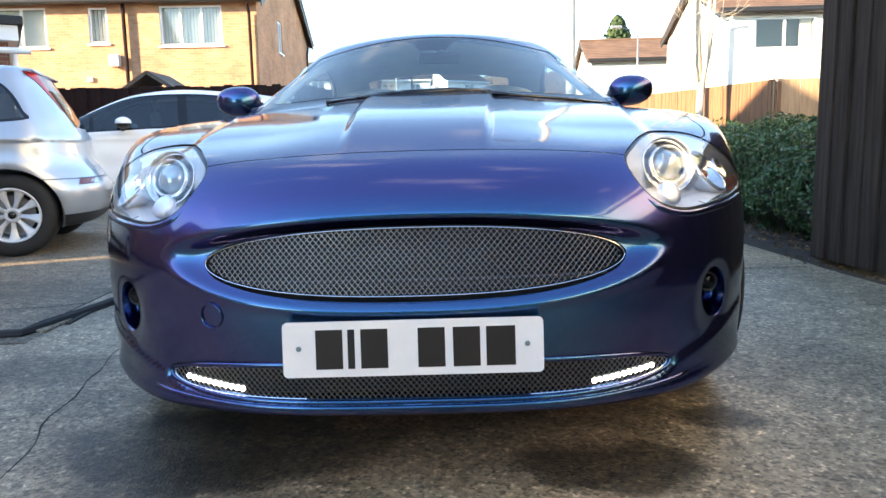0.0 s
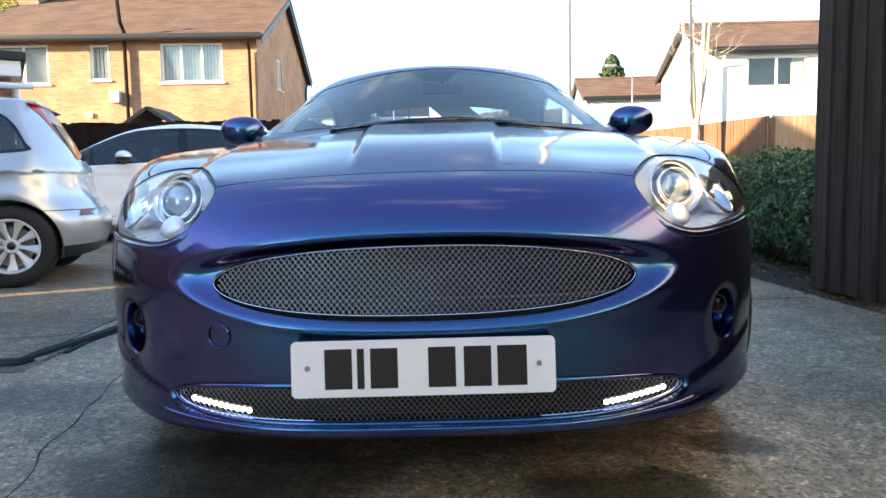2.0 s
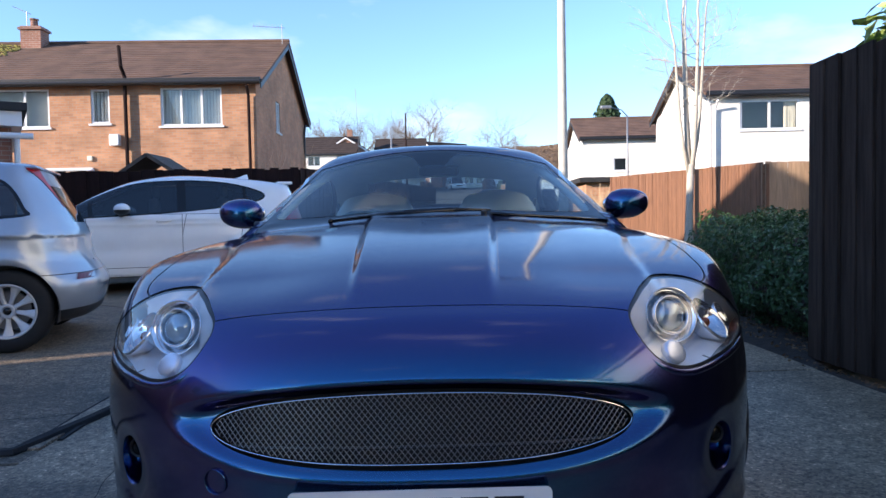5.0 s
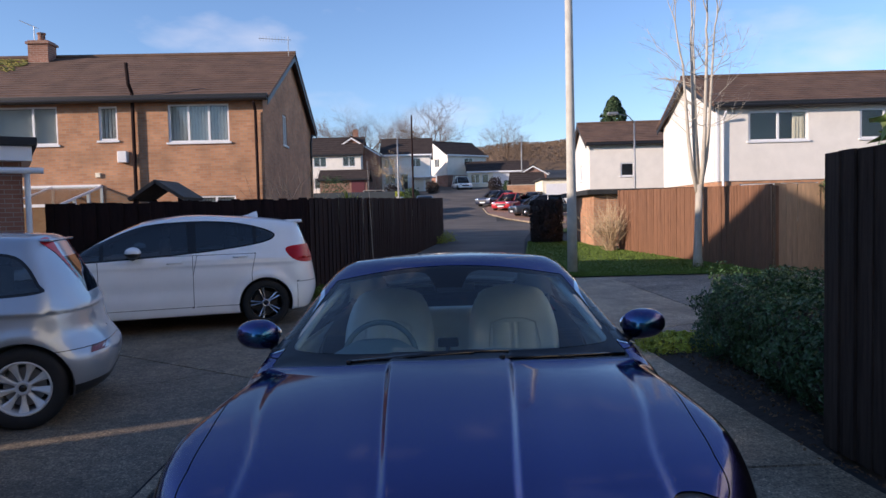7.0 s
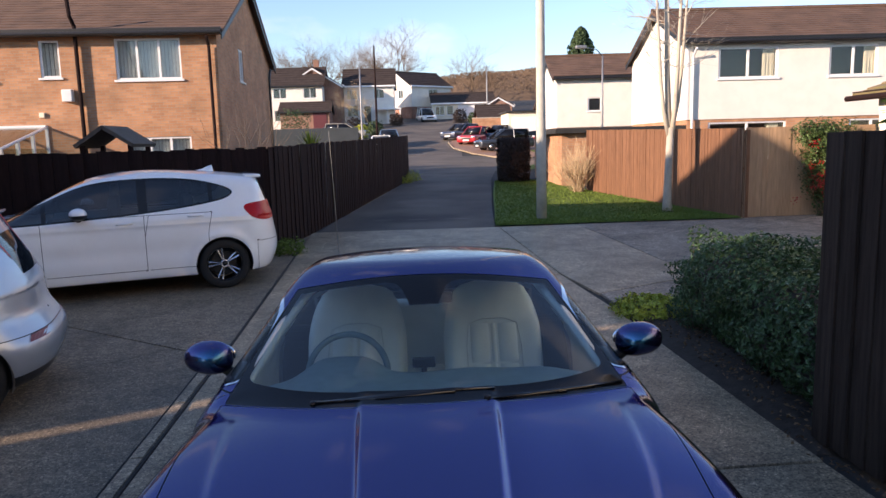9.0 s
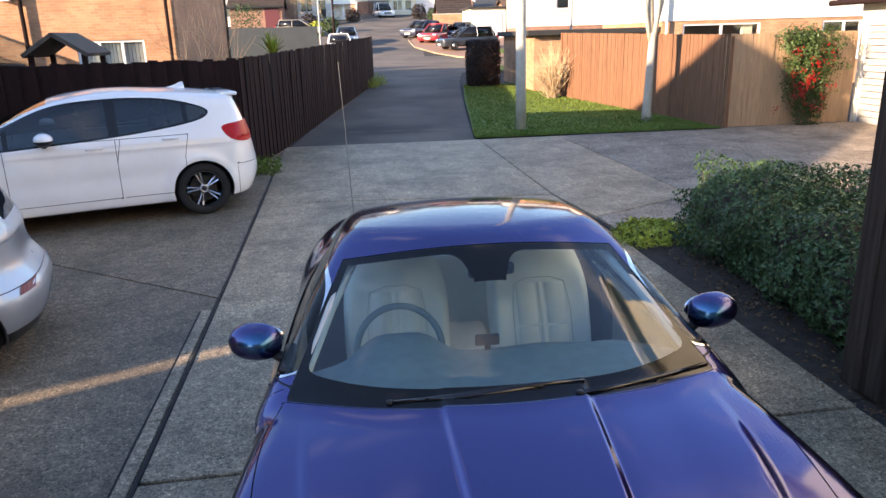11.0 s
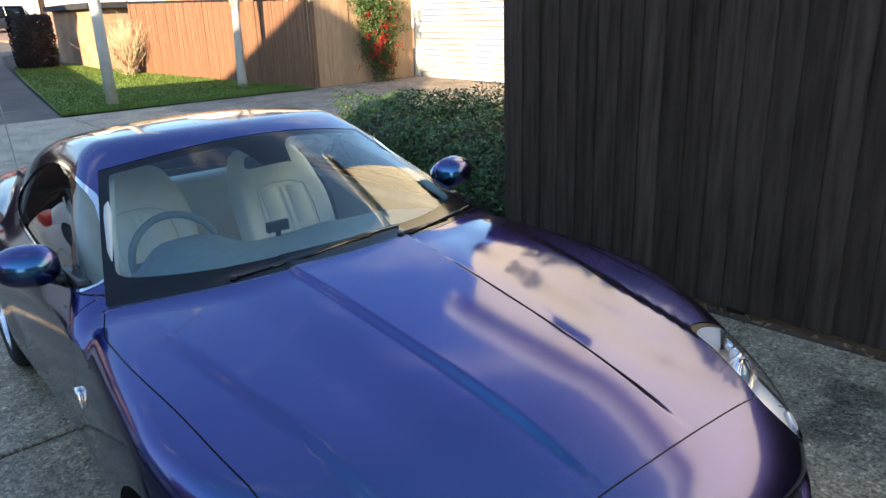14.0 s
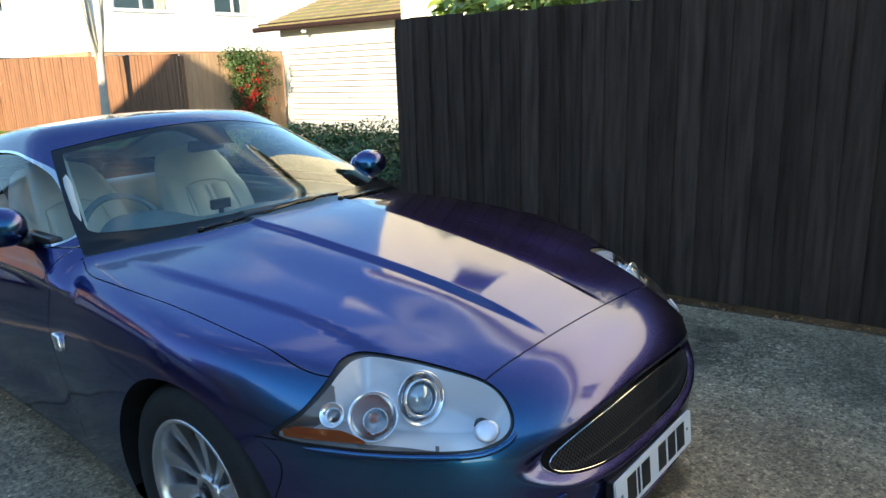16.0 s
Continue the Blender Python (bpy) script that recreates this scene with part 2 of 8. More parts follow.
M = dict(
    paint=flip_paint(),
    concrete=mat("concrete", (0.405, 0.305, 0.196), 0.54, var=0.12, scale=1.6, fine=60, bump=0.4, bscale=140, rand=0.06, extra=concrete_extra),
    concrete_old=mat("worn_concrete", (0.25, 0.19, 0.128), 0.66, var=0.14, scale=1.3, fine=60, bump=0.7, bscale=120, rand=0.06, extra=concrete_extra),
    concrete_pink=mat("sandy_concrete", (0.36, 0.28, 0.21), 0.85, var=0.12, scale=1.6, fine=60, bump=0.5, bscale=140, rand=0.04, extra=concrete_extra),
    tarmac=mat("tarmac", (0.078, 0.067, 0.057), 0.85, var=0.28, scale=0.55, col2=(0.155, 0.128, 0.105), fine=70, bump=0.5, bscale=120, extra=tarmac_extra),
    joint=mat("joint_filler", (0.035, 0.033, 0.032), 0.9, var=0.2, scale=9, bump=0.5),
    grass=mat("grass", (0.125, 0.185, 0.036), 0.85, var=0.22, scale=1.2, fine=40, col2=(0.085, 0.135, 0.028), spec=0.2),
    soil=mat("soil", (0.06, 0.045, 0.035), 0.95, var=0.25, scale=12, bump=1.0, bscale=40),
    fence_black=mat("black_stained_boards", (0.070, 0.050, 0.039), 0.88, spec=0.05, var=0.18, scale=3, fine=40, bump=0.5, stretch=(9, 9, 0.7), bscale=14, rand=0.22, col2=(0.024, 0.0168, 0.0136)),
    fence_brown=mat("brown_boards", (0.215, 0.10, 0.052), 0.8, var=0.18, scale=4, fine=60, stretch=(8, 8, 0.7), bump=0.4, bscale=16, rand=0.10, island=0.08),
    fence_dark=mat("dark_brown_boards", (0.024, 0.0112, 0.0100), 0.85, spec=0.2, var=0.2, scale=4, fine=60, stretch=(8, 8, 0.7), bump=0.4, bscale=16, rand=0.15, island=0.18),
    fence_tan=mat("bare_boards", (0.42, 0.27, 0.16), 0.8, var=0.14, scale=4, fine=60, stretch=(8, 8, 0.7), bump=0.4, bscale=16, rand=0.08, island=0.08),
    white_wall=mat("white_render", (0.82, 0.77, 0.69), 0.85, var=0.05, scale=2, fine=60, bump=0.2),
    cream_wall=mat("cream_render", (0.86, 0.79, 0.62), 0.85, var=0.05, scale=2, fine=60, bump=0.2),
    door_white=mat("white_steel_door", (0.36, 0.36, 0.35), 0.45, var=0.05, scale=3),
    upvc=mat("white_upvc", (0.82, 0.82, 0.82), 0.35, var=0.03, scale=5),
    black_trim=mat("black_trim", (0.014, 0.014, 0.015), 0.45, var=0.1, scale=20),
    black_gloss=mat("black_gloss", (0.008, 0.008, 0.009), 0.12, var=0.05, scale=20),
    frit=mat("screen_frit", (0.007, 0.008, 0.010), 0.10, var=0.05, scale=20, spec=0.25),
    rubber=mat("tyre_rubber", (0.013, 0.013, 0.014), 0.75, var=0.15, scale=20, bump=0.2),
    trim_silver=mat("wheel_cover_silver", (0.62, 0.64, 0.66), 0.42, metal=0.35, var=0.05, scale=10),
    alloy=mat("silver_alloy", (0.62, 0.63, 0.65), 0.26, metal=0.9, var=0.04, scale=10),
    chrome=mat("chrome", (0.85, 0.86, 0.88), 0.07, metal=1.0, var=0.02, scale=10),
    leather=mat("cream_leather", (0.84, 0.79, 0.69), 0.5, var=0.05, scale=12, fine=200, bump=0.15, bscale=260),
    dash=mat("slate_dash", (0.17, 0.235, 0.245), 0.6, var=0.1, scale=20, bump=0.2, bscale=400),
    cloth=mat("grey_lining", (0.16, 0.16, 0.165), 0.9, var=0.1, scale=20),
    screen_glass=glass("windscreen_glass", (0.63, 0.79, 0.83), ior=1.88),
    side_glass=glass("side_glass", (0.66, 0.74, 0.76), ior=1.45),
    dark_glass=glass("tinted_glass", (0.30, 0.35, 0.37), ior=1.9),
    lens=glass("clear_lens", (0.97, 0.97, 0.97), ior=1.65),
    led=emitter("led_white", (1.0, 0.98, 0.94), 4.0),
    white_plate=mat("plate_white", (0.80, 0.80, 0.80), 0.35, var=0.03, scale=12, coat=0.4),
    black_ink=mat("plate_ink", (0.012, 0.012, 0.012), 0.4, var=0.05),
    silver_paint=mat("silver_car_paint", (0.40, 0.455, 0.52), 0.38, metal=0.6, var=0.03, scale=3, coat=1.0),
    white_paint=mat("white_car_paint", (0.94, 0.94, 0.94), 0.30, var=0.03, scale=3, coat=1.0),
    red_reflector=mat("red_reflector", (0.16, 0.003, 0.010), 0.3, var=0.1, scale=40),
    red_lens=mat("red_lens", (0.55, 0.004, 0.010), 0.30, var=0.1, scale=40, spec=0.3),
    amber=mat("amber_lens", (0.27, 0.055, 0.012), 0.15, var=0.1, scale=60, coat=1.0),
    concrete_post=mat("concrete_post", (0.55, 0.52, 0.45), 0.85, var=0.12, scale=5, fine=80, bump=0.3),
    grey_metal=mat("grey_metal", (0.30, 0.31, 0.32), 0.5, metal=0.6, var=0.1, scale=8),
)

# ---- building blocks ----
def thing(name, label="", category="", at=(0, 0, 0), rz=0.0, group="", kind=""):
    """An empty at the base of a thing, which parents its parts."""
    ob = new(name)
    ob.empty_display_size = 0.2
    ob.matrix_world = pose(*at, 0, 0, rz)
    return tagged(ob, label, category, group, kind)


def finish(bm, name, material, smooth=False):
    me = bpy.data.meshes.new(name)
    bmesh.ops.recalc_face_normals(bm, faces=bm.faces)
    bm.to_mesh(me)
    bm.free()
    for m in material if isinstance(material, (list, tuple)) else [material]:
        me.materials.append(m)
    if smooth:
        me.polygons.foreach_set("use_smooth", [True] * len(me.polygons))
    return me


def part(name, bm, material, parent=None, label="", smooth=False):
    """Links a bmesh as one mesh object under a thing or a part."""
    ob = new(name, finish(bm, name, material, smooth))
    if parent is not None:
        ob.parent = parent
    if label:
        ob["label"] = label
    return ob


def shared(name, me, parent, m):
    """One more object on a mesh that alike pieces share."""
    ob = new(name, me)
    ob.parent = parent
    ob.matrix_local = m
    return ob


def add_box(bm, lo, hi, m=None, bevel=0.0):
    r = bmesh.ops.create_cube(bm, size=1.0)
    c = [(a + b) / 2 for a, b in zip(lo, hi)]
    s = [b - a for a, b in zip(lo, hi)]
    t = Matrix.Translation(c) @ Matrix.Diagonal((*s, 1))
    bmesh.ops.transform(bm, matrix=(m @ t) if m else t, verts=r["verts"])
    if bevel:
        edges = list({e for v in r["verts"] for e in v.link_edges})
        bmesh.ops.bevel(bm, geom=edges, offset=bevel, segments=2, affect="EDGES", profile=0.6)
    return bm


def box(lo, hi, bevel=0.0):
    return add_box(bmesh.new(), lo, hi, None, bevel)


def add_tube(bm, pts, radii, sides=8, cap=True):
    """A tube of changing radius along points."""
    rings = []
    pts = [Vector(p) for p in pts]
    side = None
    for i, p in enumerate(pts):
        d = (pts[min(i + 1, len(pts) - 1)] - pts[max(i - 1, 0)]).normalized()
        side = d.orthogonal().normalized() if side is None else (side - d * side.dot(d)).normalized()
        up = d.cross(side)
        r = radii[i] if isinstance(radii, (list, tuple)) else radii
        rings.append([bm.verts.new(p + r * (math.cos(a) * side + math.sin(a) * up)) for a in [2 * math.pi * k / sides for k in range(sides)]])
    for a, b in zip(rings, rings[1:]):
        for k in range(sides):
            bm.faces.new((a[k], a[(k + 1) % sides], b[(k + 1) % sides], b[k]))
    if cap:
        bm.faces.new(rings[0][::-1])
        bm.faces.new(rings[-1])
    return bm


def tube(pts, radii, sides=8):
    return add_tube(bmesh.new(), pts, radii, sides)


def add_lathe(bm, profile, m, sides=32, closed=False):
    """A profile of (radius, height) turned round the local z axis."""
    rings = []
    for r, h in profile:
        rings.append([bm.verts.new(m @ Vector((r * math.cos(2 * math.pi * k / sides), r * math.sin(2 * math.pi * k / sides), h))) for k in range(sides)])
    pairs = list(zip(rings, rings[1:])) + ([(rings[-1], rings[0])] if closed else [])
    for a, b in pairs:
        for k in range(sides):
            bm.faces.new((a[k], a[(k + 1) % sides], b[(k + 1) % sides], b[k]))
    if not closed:
        if profile[0][0] > 1e-5:
            bm.faces.new(rings[0][::-1])
        if profile[-1][0] > 1e-5:
            bm.faces.new(rings[-1])
    return bm


def softplus(v):
    return max(v, 0.0) + math.log1p(math.exp(-abs(v)))


def ground_z(y):
    """The ground is level round the car and climbs slowly down the lane."""
    return 0.018 * softplus(y - 5) + 0.085 * 4 * softplus((y - 50) / 4)


# ---- ground ----
def strip_sheet(rows, lift):
    """A sheet that follows the ground: rows of (y, x left, x right)."""
    bm = bmesh.new()
    prev = None
    for y, a, b in rows:
        line = [bm.verts.new((a + (b - a) * k / 6, y, ground_z(y) + lift)) for k in range(7)]
        if prev:
            for k in range(6):
                bm.faces.new((prev[k], prev[k + 1], line[k + 1], line[k]))
        prev = line
    return bm


def ground():
    ys = [-2500, -300, -60, -20, -8] + list(range(-4, 60, 2)) + [65, 70, 80, 90, 105, 130, 200, 400, 2500]
    bm = bmesh.new()
    xs = [-2500, -300, -90, -40, -15, -6, 0, 6, 15, 40, 90, 300, 2500]
    grid = [[bm.verts.new((x, y, ground_z(min(y, 130)) - 0.03)) for x in xs] for y in ys]
    for a, b in zip(grid, grid[1:]):
        for k in range(len(xs) - 1):
            bm.faces.new((a[k], a[k + 1], b[k + 1], b[k]))
    tagged(part("ground", bm, M["joint"]), "dark gritty bed under concrete drive and gardens", "ground", kind="structure")


ground()


def smooth_rows(rows, step=1.0):
    out = []
    for (y0, a0, b0), (y1, a1, b1) in zip(rows, rows[1:]):
        n = max(1, int((y1 - y0) / step))
        out += [(y0 + (y1 - y0) * k / n, a0 + (a1 - a0) * k / n, b0 + (b1 - b0) * k / n) for k in range(n)]
    return out + [rows[-1]]


KERB = ((44.0, 7.5), (44.5, 5.9), (46, 5.25), (50, 4.2), (55, 3.2), (60, 3.1), (66, 4.6))


def lane():
    rows = smooth_rows([(13.55, -1.98, 1.62), (17, -1.65, 1.95), (28, -0.45, 3.15), (33, -0.5, 3.9), (37, -4, 6.0), (39, -14, 20), (46, -16, 20), (48, -6, 3.4), (60, -5, 4.2), (80, -4, 5.5), (95, -3, 6.5)])
    tagged(part("road", strip_sheet(rows, -0.008), M["tarmac"]), "worn grey tarmac lane running to a street", "road", kind="structure")
    bm = strip_sheet(smooth_rows([(13.6, 1.64, 6.78), (14.5, 1.72, 6.7), (16.5, 1.95, 6.35), (21, 2.42, 5.5), (26.4, 3.1, 4.95)], 0.5), 0.02)
    tagged(part("lawn", bm, M["grass"]), "short green lawn beside the lane, half in shade", "lawn", kind="structure")
    bm = strip_sheet(smooth_rows([(44.5, 5.9, 13), (46, 5.25, 13), (50, 4.2, 14), (55, 3.2, 14.5), (60, 3.1, 15), (66, 4.6, 16)]), 0.05)
    tagged(part("pavement", bm, mat("block_paving", (0.34, 0.20, 0.14), 0.85, var=0.15, scale=3)), "reddish block-paved parking bay by the street", "pavement", kind="structure")
    bm = bmesh.new()
    for j, ((y0, x0), (y1, x1)) in enumerate(zip(KERB, KERB[1:])):
        add_tube(bm, [(x0, y0, ground_z(y0) + 0.05), (x1, y1, ground_z(y1) + 0.03)], 0.055, 6)
    tagged(part("kerb", bm, M["concrete"]), "pale concrete kerb round the paved bay", "kerb", kind="structure")
    bm = strip_sheet(smooth_rows([(33, 4.4, 30), (37.2, 6.5, 30)]), 0.03)
    tagged(part("verge", bm, M["grass"]), "green grass verge by the junction", "verge", kind="structure")
    bm = strip_sheet(smooth_rows([(47, 8.5, 30), (51, 8.5, 30)]), 0.08)
    tagged(part("verge", bm, M["grass"]), "green grass verge beyond the parking bay", "verge", kind="structure")


lane()


def slab_mesh(poly, name, gap=0.018, depth=0.05, material=None):
    """One cast slab: a polygon drawn in from its joints, cut into rows that follow the ground, with rolled edges."""
    c = sum((Vector(p) for p in poly), Vector((0, 0))) / len(poly)
    pts = [Vector(p) + (c - Vector(p)).normalized() * gap * 1.4 for p in poly]
    bm = bmesh.new()
    f = bm.faces.new([bm.verts.new((p.x, p.y, 0)) for p in pts])
    y0, y1 = min(p.y for p in pts), max(p.y for p in pts)
    y = math.floor(y0) + 1.0
    while y < y1:
        bmesh.ops.bisect_plane(bm, geom=bm.verts[:] + bm.edges[:] + bm.faces[:], plane_co=(0, y, 0), plane_no=(0, 1, 0))
        y += 1.0
    for v in bm.verts:
        v.co.z = ground_z(v.co.y)
    rim = [e for e in bm.edges if e.is_boundary]
    r = bmesh.ops.extrude_edge_only(bm, edges=rim)
    low = [v for v in r["geom"] if isinstance(v, bmesh.types.BMVert)]
    for v in low:
        d = (Vector((c.x, c.y, 0)) - Vector((v.co.x, v.co.y, 0))).normalized()
        v.co -= d * 0.006
        v.co.z -= 0.008
    r = bmesh.ops.extrude_edge_only(bm, edges=[e for e in bm.edges if e.is_boundary])
    for v in r["geom"]:
        if isinstance(v, bmesh.types.BMVert):
            v.co.z -= depth
    return finish(bm, name, material or M["concrete"])


def joint_x(y):
    """The long joint between the parking side and the drive."""
    return -1.62 - 0.036 * y


def driveway():
    th = thing("driveway", "weathered grey concrete driveway cast in large slabs", "driveway", kind="structure")
    L = joint_x
    polys = [
        [(-9.5, -9), (3.2, -9), (2.75, -3.0), (-9.5, -3.0)],
        [(-9.5, -3.0), (2.75, -3.0), (2.30, 2.88), (L(2.7), 2.70), (L(1.45), 1.45), (-9.5, 0.2)],
        [(L(2.7), 2.70), (2.30, 2.88), (2.16, 6.6), (1.95, 8.62), (L(8.6), 8.9)],
        [(L(8.6), 8.9), (1.95, 8.62), (1.70, 13.55), (L(13.55), 13.55)],
        [(1.95, 8.62), (2.16, 7.4), (3.70, 8.22), (3.42, 12.3), (3.30, 13.6), (1.70, 13.55)],
        [(3.70, 8.22), (9.9, 8.3), (9.9, 13.9), (6.9, 13.75), (3.30, 13.6), (3.42, 12.3)],
        [(2.16, 7.4), (2.2, 6.9), (9.9, 6.6), (9.9, 8.3), (3.70, 8.22)],
        [(-9.5, 0.2), (L(1.45), 1.45), (L(5.4), 5.4), (-9.5, 10.6)],
        [(-9.5, 10.6), (L(5.4), 5.4), (L(11.0), 11.0), (-2.6, 11.0), (-9.5, 11.0)],
        [(-2.5, 11.0), (L(11.0), 11.0), (L(13.55), 13.55), (-2.1, 13.55)],
        [(9.9, 6.6), (16, 6.6), (16, 13.9), (9.9, 13.9)],
    ]
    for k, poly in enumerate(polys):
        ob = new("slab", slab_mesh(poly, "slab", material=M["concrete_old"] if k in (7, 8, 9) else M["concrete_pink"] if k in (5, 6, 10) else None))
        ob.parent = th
    # raised filler along the long joint and hairline cracks
    bm = bmesh.new()
    ys = [k * 0.25 for k in range(7, 46)]
    add_tube(bm, [(L(y) + 0.012 * noise.noise((0, y * 1.7, 3)), y, ground_z(y) - 0.002) for y in ys], [0.014 + 0.006 * noise.noise((5, y * 2.3, 0)) for y in ys], 6)
    part("joint_filler", bm, M["joint"], th)
    ys = [1.6 + k * 0.25 for k in range(15)]
    part("joint_filler", tube([(L(y) - 0.112 + 0.004 * noise.noise((2, y * 2.1, 5)), y, ground_z(y) + 0.0015) for y in ys], 0.0065, 5), M["joint"], th)
    bm = bmesh.new()
    for start, end, seed in (((-1.02, 0.2), (-1.36, 1.75), 1), ((-1.02, 0.2), (-0.75, -0.9), 2), ((-3.2, 5.1), (-2.1, 5.9), 3), ((-2.4, 2.0), (-1.7, 2.25), 4), ((5.2, 8.4), (6.0, 11.4), 5), ((6.0, 11.4), (5.4, 13.4), 6)):
        n = 22
        pts = []
        for k in range(n + 1):
            u = k / n
            x, y = start[0] + (end[0] - start[0]) * u, start[1] + (end[1] - start[1]) * u
            pts.append((x + 0.05 * noise.noise((u * 6, seed * 3.1, 0)), y + 0.05 * noise.noise((u * 6, 7, seed * 2.3)), ground_z(y) - 0.0005))
        add_tube(bm, pts, [0.0035 * (0.5 + abs(noise.noise((k * 0.7, seed, 2)))) for k in range(n + 1)], 4)
    part("crack", bm, M["joint"], th)
    # flush kerb blocks along the parking side of the long joint
    kerb = thing("kerb", "row of flush concrete kerb blocks between bay and drive", "kerb", kind="structure")
    y = 1.62
    rg = random.Random(8)
    while y < 5.0:
        ln = rg.uniform(0.78, 0.95)
        part("kerb_block", add_box(bmesh.new(), (-0.050, 0.0, -0.06), (0.030, ln - 0.012, 0.008), pose(L(y) - 0.052, y, ground_z(y) + rg.uniform(-0.002, 0.003), 0, 0, 2.06 + rg.uniform(-0.3, 0.3)), 0.006), M["concrete"], kerb)
        y += ln
    # broken kerb edging on the parking side
    bm = bmesh.new()
    pts = [(-1.66 - 0.02 * k + 0.02 * noise.noise((k, 0, 1)), 2.35 - 0.13 * k, 0.004) for k in range(7)] + [(-1.95 - 0.22 * k, 1.52 - 0.035 * k, 0.004) for k in range(1, 12)]
    add_tube(bm, pts, [0.03 + 0.008 * noise.noise((k * 0.9, 3, 0)) for k in range(len(pts))], 8)
    part("edging", bm, M["joint"], th)


driveway()


def bed():
    """Soil bed beside the drive, under the hedge."""
    bm = bmesh.new()
    rng = random.Random(3)
    grid = []
    for j in range(34):
        y = 3.0 + 4.2 * j / 33
        row = []
        for i in range(24):
            x = 2.18 + (i / 23) * 3.4 + 0.035 * (6.6 - y) * (1 - i / 23)
            edge = min(1.0, i / 2.0, j / 2.0, (33 - j) / 2.0)
            row.append(bm.verts.new((x, y, ground_z(y) - 0.02 + edge * (0.05 + 0.02 * noise.noise((x * 5, y * 5, 0)) + 0.008 * rng.random()))))
        grid.append(row)
    for a, b in zip(grid, grid[1:]):
        for k in range(23):
            bm.faces.new((a[k], a[k + 1], b[k + 1], b[k]))
    tagged(part("soil_bed", bm, M["soil"]), "dark damp soil bed under the hedge", "soil", kind="structure")


bed()


# ---- fences ----
def board_mesh(name, w, h, t, material, seed, loose=1.0):
    rng = random.Random(seed)
    bm = bmesh.new()
    add_box(bm, (-w / 2, -t / 2, 0), (w / 2, t / 2, h), None, 0.003)
    dz = rng.uniform(-0.012, 0.012) * loose
    for v in bm.verts:
        if v.co.z > h * 0.5:
            v.co.z += dz + v.co.x * rng.uniform(-0.05, 0.05) * loose
        if v.co.x > 0:
            v.co.y *= 0.6
    return finish(bm, name, material)


def fence(name, label, pts, height, material, pitch=0.1, width=0.115, overlap=True, posts=1.9, seed=1, gravel=0.0, back=0.03, loose=1.0, feather=0.0):
    """A closeboard fence along points of the plan: boards, rails and posts."""
    th = thing(name, label, "fence", at=(pts[0][0], pts[0][1], ground_z(pts[0][1])))
    rng = random.Random(seed)
    inv = th.matrix_world.inverted()
    variants = [board_mesh("board", width * rng.uniform(0.94, 1.06), height * rng.uniform(1 - 0.008 * loose, 1 + 0.006 * loose), 0.02, material, seed * 10 + k, loose) for k in range(5)]
    for (x0, y0), (x1, y1) in zip(pts, pts[1:]):
        d = Vector((x1 - x0, y1 - y0))
        n = max(1, int(d.length / pitch))
        ang = math.degrees(math.atan2(d.y, d.x))
        nrm = Vector((-d.y, d.x)).normalized()
        for k in range(n):
            u = (k + 0.5) / n
            off = 0.019 if (overlap and k % 2 and not feather) else 0.0
            x, y = x0 + d.x * u + nrm.x * (off + rng.uniform(-0.002, 0.002)), y0 + d.y * u + nrm.y * off
            shared("board", rng.choice(variants), th, inv @ pose(x, y, ground_z(y) + gravel + rng.uniform(-0.006, 0.008) * loose, rng.uniform(-0.5, 0.5) * loose, rng.uniform(-0.35, 0.35) * loose, ang + feather + rng.uniform(-1.5, 1.5) * (1 + 0.1 * feather)))
        m = max(1, round(d.length / posts))
        for k in range(m + 1):
            u = k / m
            x, y = x0 + d.x * u - nrm.x * (back + 0.06), y0 + d.y * u - nrm.y * (back + 0.06)
            part("post", add_box(bmesh.new(), (-0.05, -0.05, -0.03), (0.05, 0.05, height - 0.04), inv @ pose(x, y, ground_z(y), 0, 0, ang), 0.004), material, th)
        for z in (0.3, height * 0.55, height - 0.25):
            a, b = Vector((x0, y0, ground_z(y0) + z)), Vector((x1, y1, ground_z(y1) + z))
            q = Vector((nrm.x, nrm.y, 0)) * -(back + 0.012)
            part("rail", tube([inv @ (a + q), inv @ (b + q)], 0.028, 4), material, th)
    return th


fence("black_fence", "tall black-stained closeboard timber fence beside the drive", [(2.39, 3.19), (2.62, -0.4), (2.98, -5.6)][::-1], 1.86, M["fence_black"], 0.150, 0.172, seed=2, gravel=0.02, loose=0.35, feather=-5.0)
fence("dark_fence", "dark brown closeboard fence along parking bay and lane", [(-6.9, 10.95), (-2.46, 11.15), (-2.05, 13.6), (-0.18, 28.5)][::-1], 1.78, M["fence_dark"], 0.115, 0.160, seed=3)
fence("brown_fence", "red-brown stained closeboard fence behind the lawn", [(5.33, 21.0), (6.86, 13.80)][::-1], 1.86, M["fence_brown"], 0.102, 0.100, overlap=False, seed=4, loose=0.5)
fence("tan_fence", "bare tan timber fence between lawn and garage", [(6.90, 13.78), (9.72, 13.92)][::-1], 1.86, M["fence_tan"], 0.122, 0.120, overlap=False, seed=5, loose=0.6)


